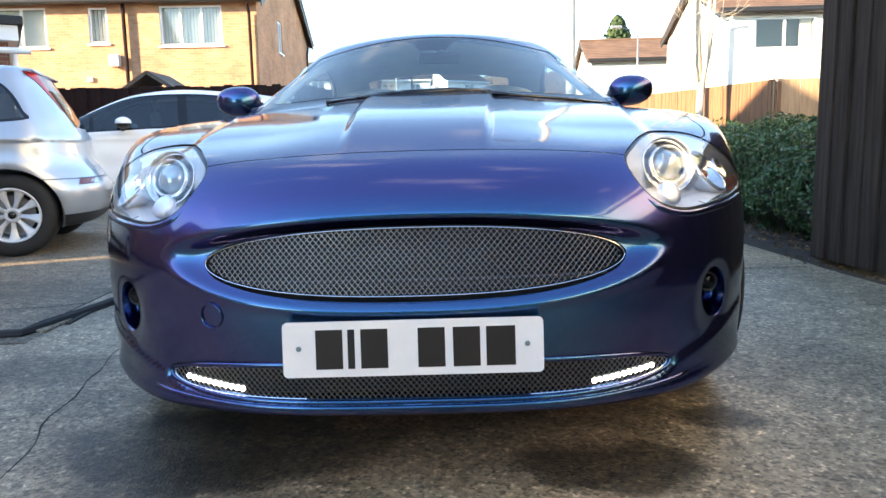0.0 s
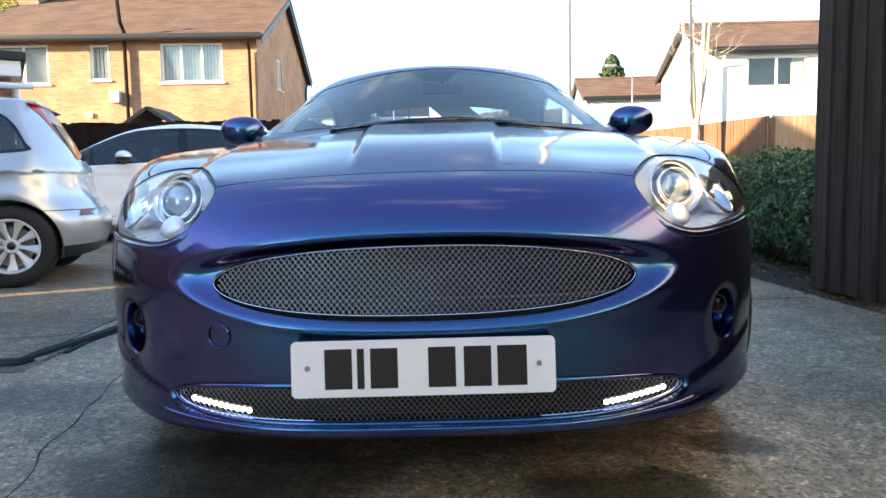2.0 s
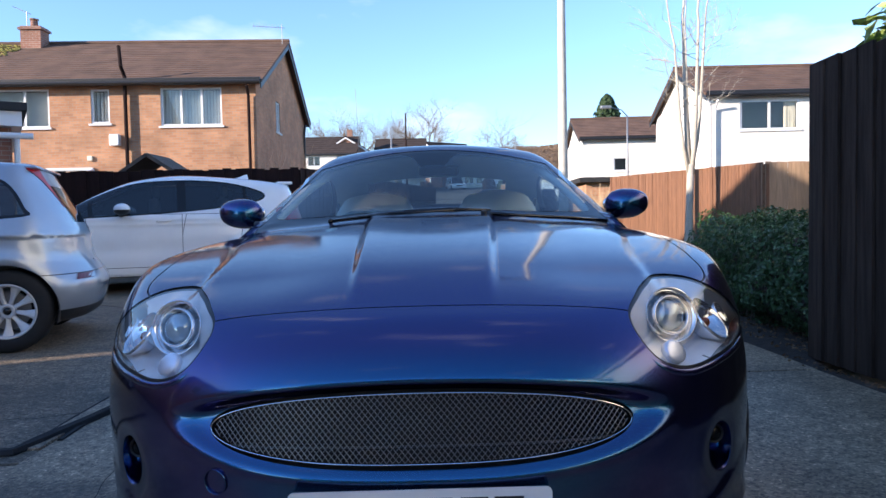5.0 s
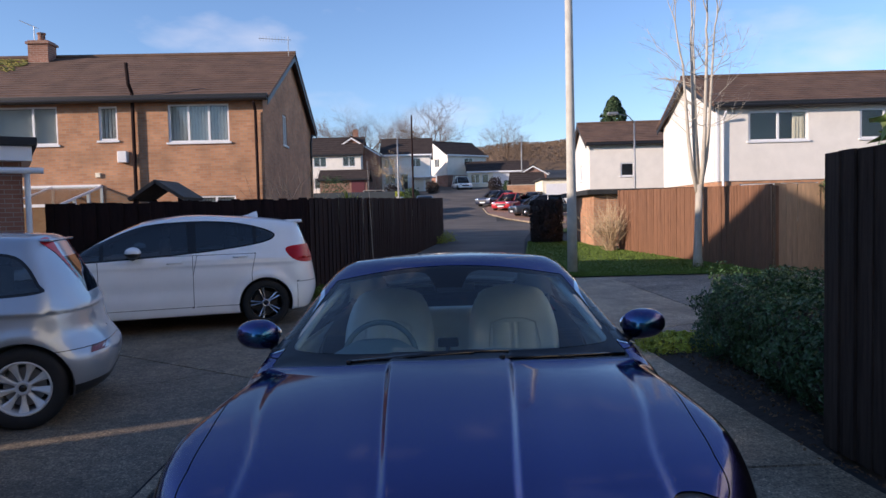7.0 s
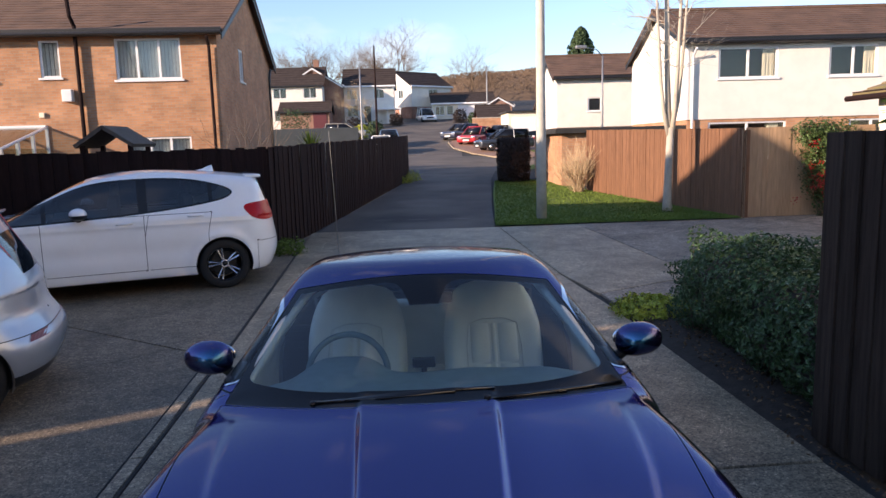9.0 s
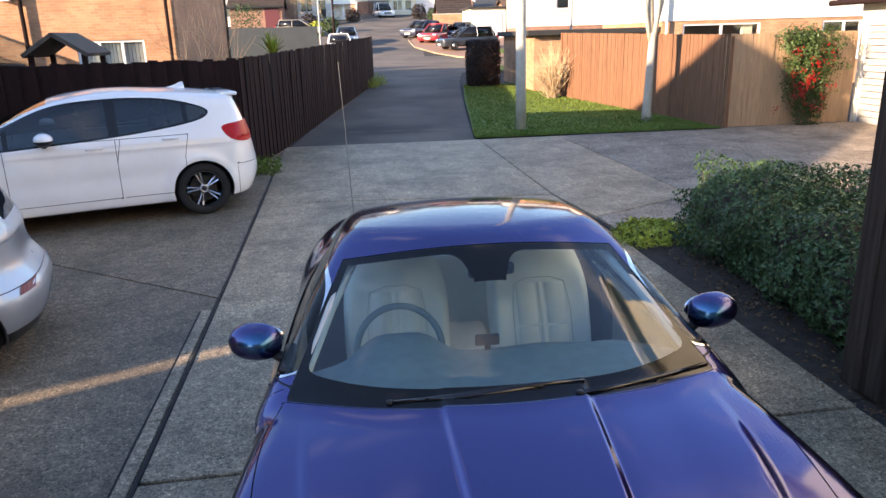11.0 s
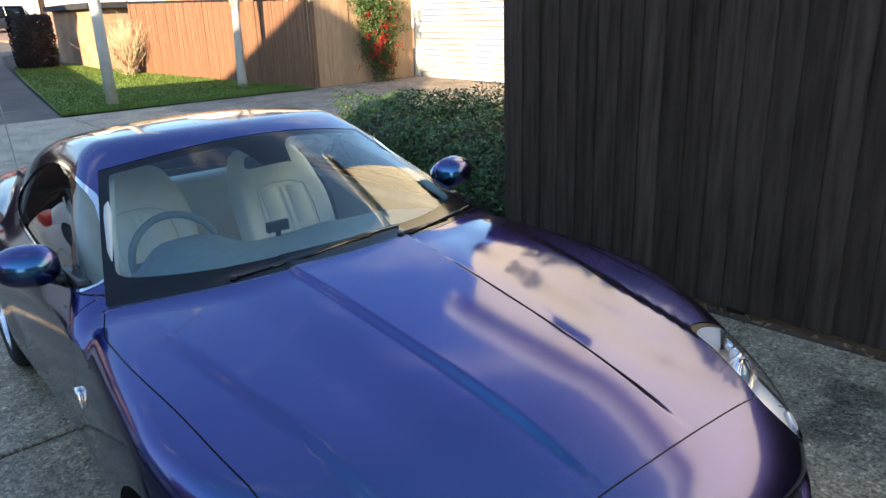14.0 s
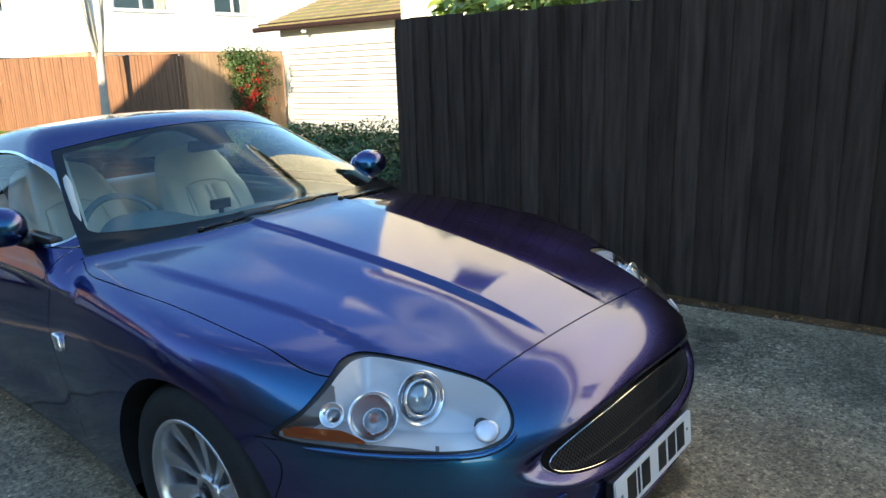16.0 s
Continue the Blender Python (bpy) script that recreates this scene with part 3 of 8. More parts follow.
# ---- houses ----
def brick_mat(name, c1, c2, mortar):
    m = bpy.data.materials.new(name)
    m.use_nodes = True
    n, l = m.node_tree.nodes, m.node_tree.links
    b = n["Principled BSDF"]
    b.inputs["Roughness"].default_value = 0.9
    tc = n.new("ShaderNodeTexCoord")
    sx = n.new("ShaderNodeSeparateXYZ")
    l.new(tc.outputs["Object"], sx.inputs["Vector"])
    ad = n.new("ShaderNodeMath")
    l.new(sx.outputs["X"], ad.inputs[0])
    l.new(sx.outputs["Y"], ad.inputs[1])
    cb = n.new("ShaderNodeCombineXYZ")
    l.new(ad.outputs[0], cb.inputs["X"])
    l.new(sx.outputs["Z"], cb.inputs["Y"])
    br = n.new("ShaderNodeTexBrick")
    br.inputs["Scale"].default_value = 1.0
    br.inputs["Brick Width"].default_value, br.inputs["Row Height"].default_value = 0.225, 0.075
    br.inputs["Mortar Size"].default_value = 0.006
    br.inputs["Color1"].default_value, br.inputs["Color2"].default_value, br.inputs["Mortar"].default_value = (*c1, 1), (*c2, 1), (*mortar, 1)
    l.new(cb.outputs["Vector"], br.inputs["Vector"])
    nz = n.new("ShaderNodeTexNoise")
    nz.inputs["Scale"].default_value, nz.inputs["Detail"].default_value = 1.3, 8
    l.new(tc.outputs["Object"], nz.inputs["Vector"])
    rg = n.new("ShaderNodeMapRange")
    rg.inputs["From Min"].default_value, rg.inputs["From Max"].default_value = 0.3, 0.7
    rg.inputs["To Min"].default_value, rg.inputs["To Max"].default_value = 0.75, 1.2
    l.new(nz.outputs["Fac"], rg.inputs["Value"])
    hs = n.new("ShaderNodeHueSaturation")
    l.new(br.outputs["Color"], hs.inputs["Color"])
    l.new(rg.outputs["Result"], hs.inputs["Value"])
    l.new(hs.outputs["Color"], b.inputs["Base Color"])
    bp = n.new("ShaderNodeBump")
    bp.inputs["Strength"].default_value, bp.inputs["Distance"].default_value = 0.5, 0.008
    bp.invert = True
    l.new(br.outputs["Fac"], bp.inputs["Height"])
    l.new(bp.outputs["Normal"], b.inputs["Normal"])
    return m


M["brick"] = brick_mat("orange_brick", (0.54, 0.275, 0.145), (0.44, 0.205, 0.105), (0.36, 0.28, 0.21))
M["brick_red"] = brick_mat("red_brick", (0.33, 0.15, 0.10), (0.26, 0.11, 0.07), (0.36, 0.30, 0.25))
M["roof"] = mat("brown_roof_tile", (0.135, 0.078, 0.052), 0.85, var=0.22, scale=1.5, fine=30, bump=0.4, bscale=30, island=0.24)
M["roof_moss"] = mat("mossy_roof_tile", (0.22, 0.16, 0.085), 0.9, var=0.25, scale=2.5, fine=30, bump=0.6, bscale=30, island=0.12, col2=(0.16, 0.15, 0.05))
M["bitumen"] = mat("black_felt", (0.03, 0.03, 0.03), 0.8, var=0.2, scale=3, bump=0.4)
M["blind"] = mat("blind_fabric", (0.74, 0.75, 0.70), 0.8, var=0.06, scale=6)
M["curtain"] = mat("curtain", (0.62, 0.55, 0.42), 0.9, var=0.1, scale=6)


def wall_mesh(w, h, t, openings, m, gable=0.0):
    """A wall of thickness t along local x, with openings (x0, z0, x1, z1) through it, and a gable of that height on top."""
    bm = bmesh.new()
    made = {}
    def vert(x, z):
        if (x, z) not in made:
            made[(x, z)] = bm.verts.new(m @ Vector((x, 0, z)))
        return made[(x, z)]
    xs = sorted({0.0, w, *[o[0] for o in openings], *[o[2] for o in openings]})
    zs = sorted({0.0, h, *[o[1] for o in openings], *[o[3] for o in openings]})
    for xa, xb in zip(xs, xs[1:]):
        run = None
        for za, zb in zip(zs, zs[1:]):
            solid = not any(o[0] <= xa and xb <= o[2] and o[1] <= za and zb <= o[3] for o in openings)
            if solid:
                bm.faces.new((vert(xa, za), vert(xb, za), vert(xb, zb), vert(xa, zb)))
    r = bmesh.ops.extrude_face_region(bm, geom=bm.faces[:])
    d = m.to_3x3() @ Vector((0, t, 0))
    bmesh.ops.translate(bm, vec=d, verts=[v for v in r["geom"] if isinstance(v, bmesh.types.BMVert)])
    if gable:
        lo = [bm.verts.new(m @ Vector(p)) for p in ((0, 0, h), (w, 0, h), (w / 2, 0, h + gable))]
        hi = [bm.verts.new(m @ Vector(p)) for p in ((0, t, h), (w, t, h), (w / 2, t, h + gable))]
        bm.faces.new(lo)
        bm.faces.new(hi[::-1])
        for a, b in ((0, 1), (1, 2), (2, 0)):
            bm.faces.new((lo[a], lo[b], hi[b], hi[a]))
    return bm


def window(parent, m, w, h, panes, blinds=False, curtain=False, sill=True, fr=0.055):
    """A upvc window set into an opening: frame, panes, sill, and what hangs behind it. Local x along, y inwards, z up."""
    wn_ = new("window")
    wn_.parent = parent
    wn_.matrix_local = m
    bm = bmesh.new()
    add_box(bm, (0, 0.03, 0), (w, 0.09, fr))
    add_box(bm, (0, 0.03, h - fr), (w, 0.09, h))
    cuts = [0.0]
    for p in panes:
        cuts.append(cuts[-1] + p * w)
    for c in cuts:
        x0 = min(max(0, c - fr * 0.6), w - fr)
        add_box(bm, (x0, 0.028, fr), (x0 + fr * 1.2, 0.092, h - fr))
    part("window_frame", bm, M["upvc"], wn_, "white upvc frame")
    for a, b in zip(cuts, cuts[1:]):
        part("pane", box((a + fr * 0.6, 0.055, fr), (b - fr * 0.6, 0.065, h - fr)), M["house_pane"], wn_).visible_shadow = False
    if sill:
        part("window_sill", box((-0.06, -0.05, -0.06), (w + 0.06, 0.06, 0.0), 0.006), M["upvc"], wn_)
    if blinds:
        bm = bmesh.new()
        n = int(w / 0.095)
        for k in range(n):
            add_box(bm, (-0.042, -0.002, 0.02), (0.042, 0.002, h - 0.06), pose((k + 0.5) * w / n, 0.16, 0, 0, 0, 28))
        part("blind", bm, M["blind"], wn_, "pale vertical slat blind")
    if curtain:
        bm = bmesh.new()
        for x0, n in ((w * 0.80, 6),):
            add_tube(bm, [(x0 + 0.02, 0.2, 0.03), (x0 + 0.02, 0.2, h - 0.03)], 0.05, 6)
            for k in range(n):
                add_tube(bm, [(x0 + 0.06 * k, 0.2 + 0.02 * (k % 2), 0.03), (x0 + 0.06 * k, 0.2, h - 0.03)], 0.045, 6)
        part("curtain", bm, M["curtain"], wn_, "cream curtain drawn to one side")
    return wn_


M["house_pane"] = glass("house_pane", (0.9, 0.93, 0.93))
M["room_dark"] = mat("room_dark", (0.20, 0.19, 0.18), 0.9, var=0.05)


def roof_slope(parent, m, length, run, rise, over=0.25, courses=14, material=None, tiles=0):
    """One roof slope: a deck with lapped tile courses on it. Local x along the eaves, y up the slope in plan."""
    sl = math.hypot(run + over, rise * (run + over) / run)
    ang = math.atan2(rise, run)
    step = sl / courses
    base = m @ Matrix.Translation((0, -over, -over * rise / run)) @ Matrix.Rotation(ang, 4, "X")
    deck = part("roof", add_box(bmesh.new(), (-over + 0.02, 0.0, -0.04), (length + over - 0.02, sl, 0.022), base), material or M["roof"], parent)
    for k in range(courses):
        mm = base @ Matrix.Translation((0, k * step, 0)) @ Matrix.Rotation(-0.075, 4, "X")
        n = tiles or 1
        bm = bmesh.new()
        for j in range(n):
            a, b = -over + (length + 2 * over) * j / n, -over + (length + 2 * over) * (j + 1) / n
            add_box(bm, (a, -0.03, 0.02), (b, step + 0.02, 0.055), mm)
        part("tile_course", bm, material or M["roof"], deck)
    return deck


def house(name, label, at, rz, w, d, eave, rise, wall, gable_wall=None, front=(), left=(), right=(), back=(), courses=14, lower=None, lower_h=0.0, roof=None, ridge_x=True, blinds=False, category="house", curtain=False, trim=None):
    """A house: front along local x at y=0, depth into y. Windows are (x, z, w, h, panes)."""
    th = thing(name, label, category, at=at, rz=rz)
    t = 0.25
    gable_wall = gable_wall or wall
    def openings(ws):
        return [(x, z, x + ww, z + hh) for x, z, ww, hh, _ in ws]
    I = Matrix.Identity(4)
    sides = [("front", I, w, front, 0), ("back", pose(w, d, 0, 0, 0, 180), w, back, 0),
             ("right", pose(w, 0, 0, 0, 0, 90), d, right, 1), ("left", pose(0, d, 0, 0, 0, -90), d, left, 1)]
    for side, m, ln, ws, is_gable in sides:
        inset = t if is_gable else 0.0
        ops = openings(ws)
        if lower is not None:
            lo_ops = [o for o in ops if o[1] < lower_h]
            part("wall", wall_mesh(ln - 2 * inset, lower_h, t, [(a - inset, b, c - inset, e) for a, b, c, e in lo_ops], m @ Matrix.Translation((inset, 0, 0))), lower, th)
            up = [(a - inset, b - lower_h, c - inset, e - lower_h) for a, b, c, e in ops if b >= lower_h]
            part("wall", wall_mesh(ln - 2 * inset, eave - lower_h, t + 0.04, up, m @ Matrix.Translation((inset, -0.04, lower_h))), gable_wall if is_gable else wall, th)
        else:
            part("wall", wall_mesh(ln - 2 * inset, eave, t, [(a - inset, b, c - inset, e) for a, b, c, e in ops], m @ Matrix.Translation((inset, 0, 0))), gable_wall if is_gable else wall, th)
        if is_gable and rise:
            bm = bmesh.new()
            lo = [bm.verts.new(m @ Vector(p)) for p in ((0, 0, eave), (ln, 0, eave), (ln / 2, 0, eave + rise))]
            hi = [bm.verts.new(m @ Vector(p)) for p in ((0, t, eave), (ln, t, eave), (ln / 2, t, eave + rise))]
            bm.faces.new(lo)
            bm.faces.new(hi[::-1])
            for a, b in ((0, 1), (1, 2), (2, 0)):
                bm.faces.new((lo[a], lo[b], hi[b], hi[a]))
            part("gable", bm, gable_wall, th)
            # bargeboards
            bm = bmesh.new()
            for sgn in (0, 1):
                x0, x1 = (-0.25, ln / 2) if sgn == 0 else (ln + 0.25, ln / 2)
                z0 = eave - 0.25 * rise / (ln / 2)
                a, b = Vector((x0, -0.22, z0 - 0.02)), Vector((x1, -0.22, eave + rise - 0.02))
                for p in (a, b):
                    pass
                vs = [bm.verts.new(m @ (q + Vector((0, o, zz)))) for o in (0, 0.03) for q, zz in ((a, -0.2), (b, -0.2), (b, 0.0), (a, 0.0))]
                for f in ((0, 1, 2, 3), (7, 6, 5, 4), (0, 4, 5, 1), (1, 5, 6, 2), (2, 6, 7, 3), (3, 7, 4, 0)):
                    bm.faces.new([vs[k] for k in f])
            part("bargeboard", bm, trim or M["black_trim"], th, "white bargeboard" if trim else "dark bargeboard")
        for x, z, ww, hh, panes in ws:
            off = -0.04 if (lower is not None and z >= lower_h) else 0.0
            window(th, m @ Matrix.Translation((x, off, z)), ww, hh, panes, blinds=blinds and side == "front", curtain=curtain and side == "front")
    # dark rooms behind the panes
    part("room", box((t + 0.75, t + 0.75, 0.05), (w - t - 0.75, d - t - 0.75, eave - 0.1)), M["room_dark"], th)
    if rise:
        roof_slope(th, Matrix.Translation((0, 0, eave)), w, d / 2, rise, courses=courses, material=roof)
        roof_slope(th, pose(w, d, eave, 0, 0, 180), w, d / 2, rise, courses=courses, material=roof)
        part("ridge", tube([(-0.25, d / 2, eave + rise + 0.05), (w + 0.25, d / 2, eave + rise + 0.05)], 0.09, 8), roof or M["roof"], th)
        for yy in (-0.32, d + 0.32):
            bm = bmesh.new()
            add_tube(bm, [(-0.2, yy, eave - 0.14), (w + 0.2, yy, eave - 0.14)], 0.06, 8)
            add_box(bm, (-0.2, yy * 1.0 - 0.0 if yy < 0 else yy - 0.12, eave - 0.2), (w + 0.2, yy + 0.12 if yy < 0 else yy, eave + 0.0))
            part("gutter", bm, trim or M["black_trim"], th, "white gutter and fascia" if trim else "black gutter and fascia")
    return th


# orange brick semi behind the dark fence
hA = house("brick_house", "two-storey orange brick house with brown tiled roof", (-20.48, 19.85, ground_z(20) - 0.1), 2.0, 15.0, 9.5, 5.10, 2.22, M["brick"],
           front=[(12.16, 3.72, 1.82, 1.14, (1/3, 1/3, 1/3)), (10.10, 3.82, 0.55, 1.02, (1.0,)), (6.98, 3.72, 1.9, 1.14, (0.62, 0.38)), (12.35, 0.95, 1.75, 1.15, (1/3, 1/3, 1/3)), (2.0, 3.62, 1.8, 1.14, (1/3, 1/3, 1/3))],
           right=[(3.1, 3.9, 0.75, 1.05, (0.5, 0.5))], courses=20, blinds=True)
# white-rendered house behind the brown fence
hB = house("white_house", "white-rendered two-storey house with brown tiled roof", (9.05, 22.6, ground_z(22) - 0.1), -1.2, 15.5, 6.4, 4.78, 1.38, M["white_wall"], lower=M["brick"], lower_h=2.2,
           front=[(0.98, 3.50, 1.95, 0.98, (0.5, 0.5)), (4.62, 3.50, 1.6, 0.98, (0.5, 0.5)), (0.7, 0.9, 2.6, 1.2, (0.5, 0.5)), (5.4, 0.9, 1.9, 1.2, (0.4, 0.3, 0.3)), (9.5, 3.2, 1.7, 0.98, (0.5, 0.5))], courses=14, curtain=True)
# the next white house
hC = house("white_house", "white-rendered house with brown roof further back", (7.55, 36.5, ground_z(37)), -3.0, 9.0, 6.2, 4.5, 1.3, M["white_wall"], lower=M["brick_red"], lower_h=1.9,
           front=[(1.6, 2.7, 0.7, 0.7, (1.0,)), (5.5, 2.7, 1.4, 0.9, (0.5, 0.5)), (0.6, 0.6, 1.8, 1.0, (0.5, 0.5))], left=[(2.6, 2.6, 1.0, 0.9, (0.5, 0.5))], courses=12)


# ---- the blue-purple coupe: body surface as one smooth field ----
def curve(v, xs, ys):
    """A smooth curve through knots (cubic with finite-difference slopes), for arrays."""
    xs, ys = np.array(xs, float), np.array(ys, float)
    s = np.gradient(ys, xs)
    v = np.clip(v, xs[0], xs[-1])
    i = np.clip(np.searchsorted(xs, v) - 1, 0, len(xs) - 2)
    h = xs[i + 1] - xs[i]
    u = (v - xs[i]) / h
    return ((2 * u**3 - 3 * u**2 + 1) * ys[i] + (u**3 - 2 * u**2 + u) * h * s[i] + (-2 * u**3 + 3 * u**2) * ys[i + 1] + (u**3 - u**2) * h * s[i + 1])


def smax(a, b, k):
    h = np.maximum(k - np.abs(a - b), 0) / k
    return np.maximum(a, b) + h * h * k / 4


def smin(a, b, k):
    return -smax(-a, -b, k)


def step01(v, a, b):
    u = np.clip((v - a) / (b - a), 0, 1)
    return u * u * (3 - 2 * u)


WHEEL_F, WHEEL_R, WHEEL_Z, ARCH = 0.955, 3.707, 0.340, 0.372


def grille_e(X, z):
    """1 on the outline of the upper grille, less inside."""
    h = np.where(z > 0.532, 0.072, 0.080)
    return np.sqrt((X / 0.452) ** 2.3 + (np.abs(z - 0.532) / h) ** 2.0)


def intake_e(X, z):
    """1 on the outline of the lower intake."""
    zc = 0.283 - 0.002 * (X / 0.54) ** 2
    return np.sqrt((X / 0.552) ** 4 + (np.abs(z - zc) / 0.037) ** 2.2)


def fog_e(X, z):
    return np.sqrt(((X - 0.690) / 0.062) ** 2 + ((z - 0.405) / 0.080) ** 2)


def body_top(X, y):
    """Height of bonnet, wings and rear deck."""
    T = curve(y, [0.0, 0.10, 0.25, 0.55, 1.0, 1.5, 1.8, 2.4, 3.2, 3.8, 4.3, 4.6, 4.79],
              [0.655, 0.705, 0.757, 0.828, 0.899, 0.954, 0.965, 0.955, 0.96, 0.985, 0.975, 0.94, 0.88])
    d = curve(y, [0.0, 0.25, 0.54, 1.0, 1.73, 2.5, 3.7, 4.8], [0.10, 0.056, 0.027, 0.020, 0.048, 0.05, 0.06, 0.09])
    top = T - d * (X / 0.76) ** 2.3
    # the power bulge in the bonnet: two creases that close in towards the nose
    bx = curve(y, [0.2, 0.5, 1.0, 1.5], [0.155, 0.172, 0.205, 0.235])
    fade = step01(y, 0.22, 0.55) * (1 - step01(y, 1.72, 1.8))
    top = top + fade * 0.0165 * (1 - step01(X, bx - 0.004, bx + 0.028))
    top = top - fade * 0.013 * step01(X, bx + 0.01, bx + 0.27)
    # soft crease along each wing
    rx = curve(y, [0.3, 0.5, 0.75, 1.1, 1.5, 1.7], [0.575, 0.585, 0.60, 0.66, 0.70, 0.70])
    top = top - 0.009 * step01(X, rx - 0.008, rx + 0.034) * step01(y, 0.22, 0.5) * (1 - step01(y, 1.2, 1.7))
    return top


def body_f(x, y, z):
    """Below 0 inside the body."""
    X = np.abs(x)
    # nose in plan, with its recesses
    F = 0.86 * X**3.4 + 0.012
    lean = curve(z, [0.17, 0.208, 0.245, 0.30, 0.42, 0.50, 0.60, 0.66, 0.75, 0.9], [0.055, 0.0, 0.012, 0.006, -0.010, -0.010, 0.012, 0.035, 0.10, 0.2])
    e, e2, e3 = grille_e(X, z), intake_e(X, z), fog_e(X, z)
    upper = step01(z, 0.490, 0.560)
    rim = np.exp(-((e - 1.17) / 0.09) ** 2) * (1 - 0.88 * upper)
    D = (0.016 + 0.036 * step01(z, 0.465, 0.59)) * (1 - step01(e, 0.94, 1.14 + 0.16 * upper)) - 0.006 * rim + 0.022 * (1 - step01(e2, 0.90, 1.12)) + 0.012 * (1 - step01(e3, 0.5, 1.25))
    ledge = 0.006 * (1 - step01(z, 0.588, 0.625)) * step01(z, 0.40, 0.58) * step01(X, 0.46, 0.66) * (1 - step01(y, 0.50, 0.60))
    zl = 0.246 + 0.040 * step01(X, 0.50, 0.58) + 0.24 * np.maximum(X - 0.58, 0)
    ledge = ledge + 0.013 * (1 - step01(z, zl - 0.013, zl + 0.013)) * step01(X, 0.45, 0.60) * (1 - step01(y, 0.45, 0.58))
    front = (F + lean + D - ledge - y) / np.sqrt(1 + (0.86 * 3.4 * X**2.4) ** 2)
    # side
    W = curve(y, [0.0, 0.4, 0.7, 0.955, 1.3, 1.8, 2.4, 3.0, 3.5, 3.75, 4.1, 4.5, 4.79], [0.88, 0.930, 0.955, 0.958, 0.945, 0.912, 0.905, 0.915, 0.938, 0.942, 0.92, 0.85, 0.72])
    up = np.maximum(z - 0.56, 0)
    dn = np.maximum(0.50 - z, 0)
    W = W - 0.42 * up**2 - 0.35 * dn**2 - 0.012 * np.exp(-((z - 0.42) / 0.09) ** 2) * step01(y, 1.5, 1.9) * (1 - step01(y, 3.0, 3.3))
    side = X - W - ledge
    top = z - body_top(X, y)
    rear = y - (4.79 - 0.20 * X**2 - 0.30 * np.maximum(z - 0.72, 0) - 0.25 * np.maximum(0.42 - z, 0))
    bottom = curve(y, [0.0, 0.3, 0.7, 1.5, 3.0, 4.2, 4.8], [0.205, 0.195, 0.19, 0.185, 0.185, 0.22, 0.30]) - z
    k = curve(y, [0.0, 0.4, 0.6, 1.0, 1.8, 3.4, 4.8], [0.13, 0.10, 0.075, 0.07, 0.10, 0.19, 0.16])
    lower = smax(top, side, k)
    lower = smax(lower, front, 0.10)
    lower = smax(lower, rear, 0.12)
    lower = smax(lower, bottom, 0.045)
    # greenhouse
    ws = (1.49 + 2.05 * (z - 0.95) + 0.35 * np.maximum(z - 1.0, 0) ** 2 + (0.56 + 1.14 * np.maximum(z - 0.95, 0)) * X**2 - y) / 2.35
    R = curve(y, [1.4, 2.0, 2.3, 2.7, 3.1, 3.5, 3.9, 4.3, 4.7], [1.16, 1.285, 1.333, 1.345, 1.305, 1.225, 1.105, 0.965, 0.80])
    roof = (z - (R - 0.13 * X**2)) * 0.95
    S = curve(y, [1.4, 2.0, 2.6, 3.1, 3.5, 4.0, 4.5], [0.86, 0.845, 0.835, 0.805, 0.745, 0.63, 0.45]) - 0.60 * (z - 0.93) - 0.22 * (z - 0.93) ** 2
    gside = (X - S) * 0.85
    gh = np.maximum(smax(smax(roof, gside, 0.06), ws, 0.035), 0.84 - z)
    return smin(lower, gh, 0.045)


def to_surface(o, d, far=3.2, near=0.02, field=None):
    """First point along each ray, from inside out, where the field turns positive."""
    field = field or body_f
    n = 30
    ts = np.linspace(near, far, n)
    hit = np.zeros(len(o), bool)
    a, b = np.full(len(o), near), np.full(len(o), far)
    for t in ts:
        p = o + d * t
        v = field(p[:, 0], p[:, 1], p[:, 2])
        cross = (~hit) & (v > 0)
        b[cross] = t
        a[cross] = t - (far - near) / (n - 1)
        hit |= cross
    for _ in range(17):
        m = (a + b) / 2
        p = o + d * m[:, None]
        v = field(p[:, 0], p[:, 1], p[:, 2])
        b = np.where(v > 0, m, b)
        a = np.where(v > 0, a, m)
    return o + d * ((a + b) / 2)[:, None]


def spline_closed(pts, n=14):
    """A smooth closed outline through corner points."""
    p = np.array(pts, float)
    out = []
    for i in range(len(p)):
        a, b, c, d = p[i - 1], p[i], p[(i + 1) % len(p)], p[(i + 2) % len(p)]
        for u in np.arange(n) / n:
            out.append(0.5 * (2 * b + (c - a) * u + (2 * a - 5 * b + 4 * c - d) * u**2 + (3 * b - a - 3 * c + d) * u**3))
    return np.array(out)


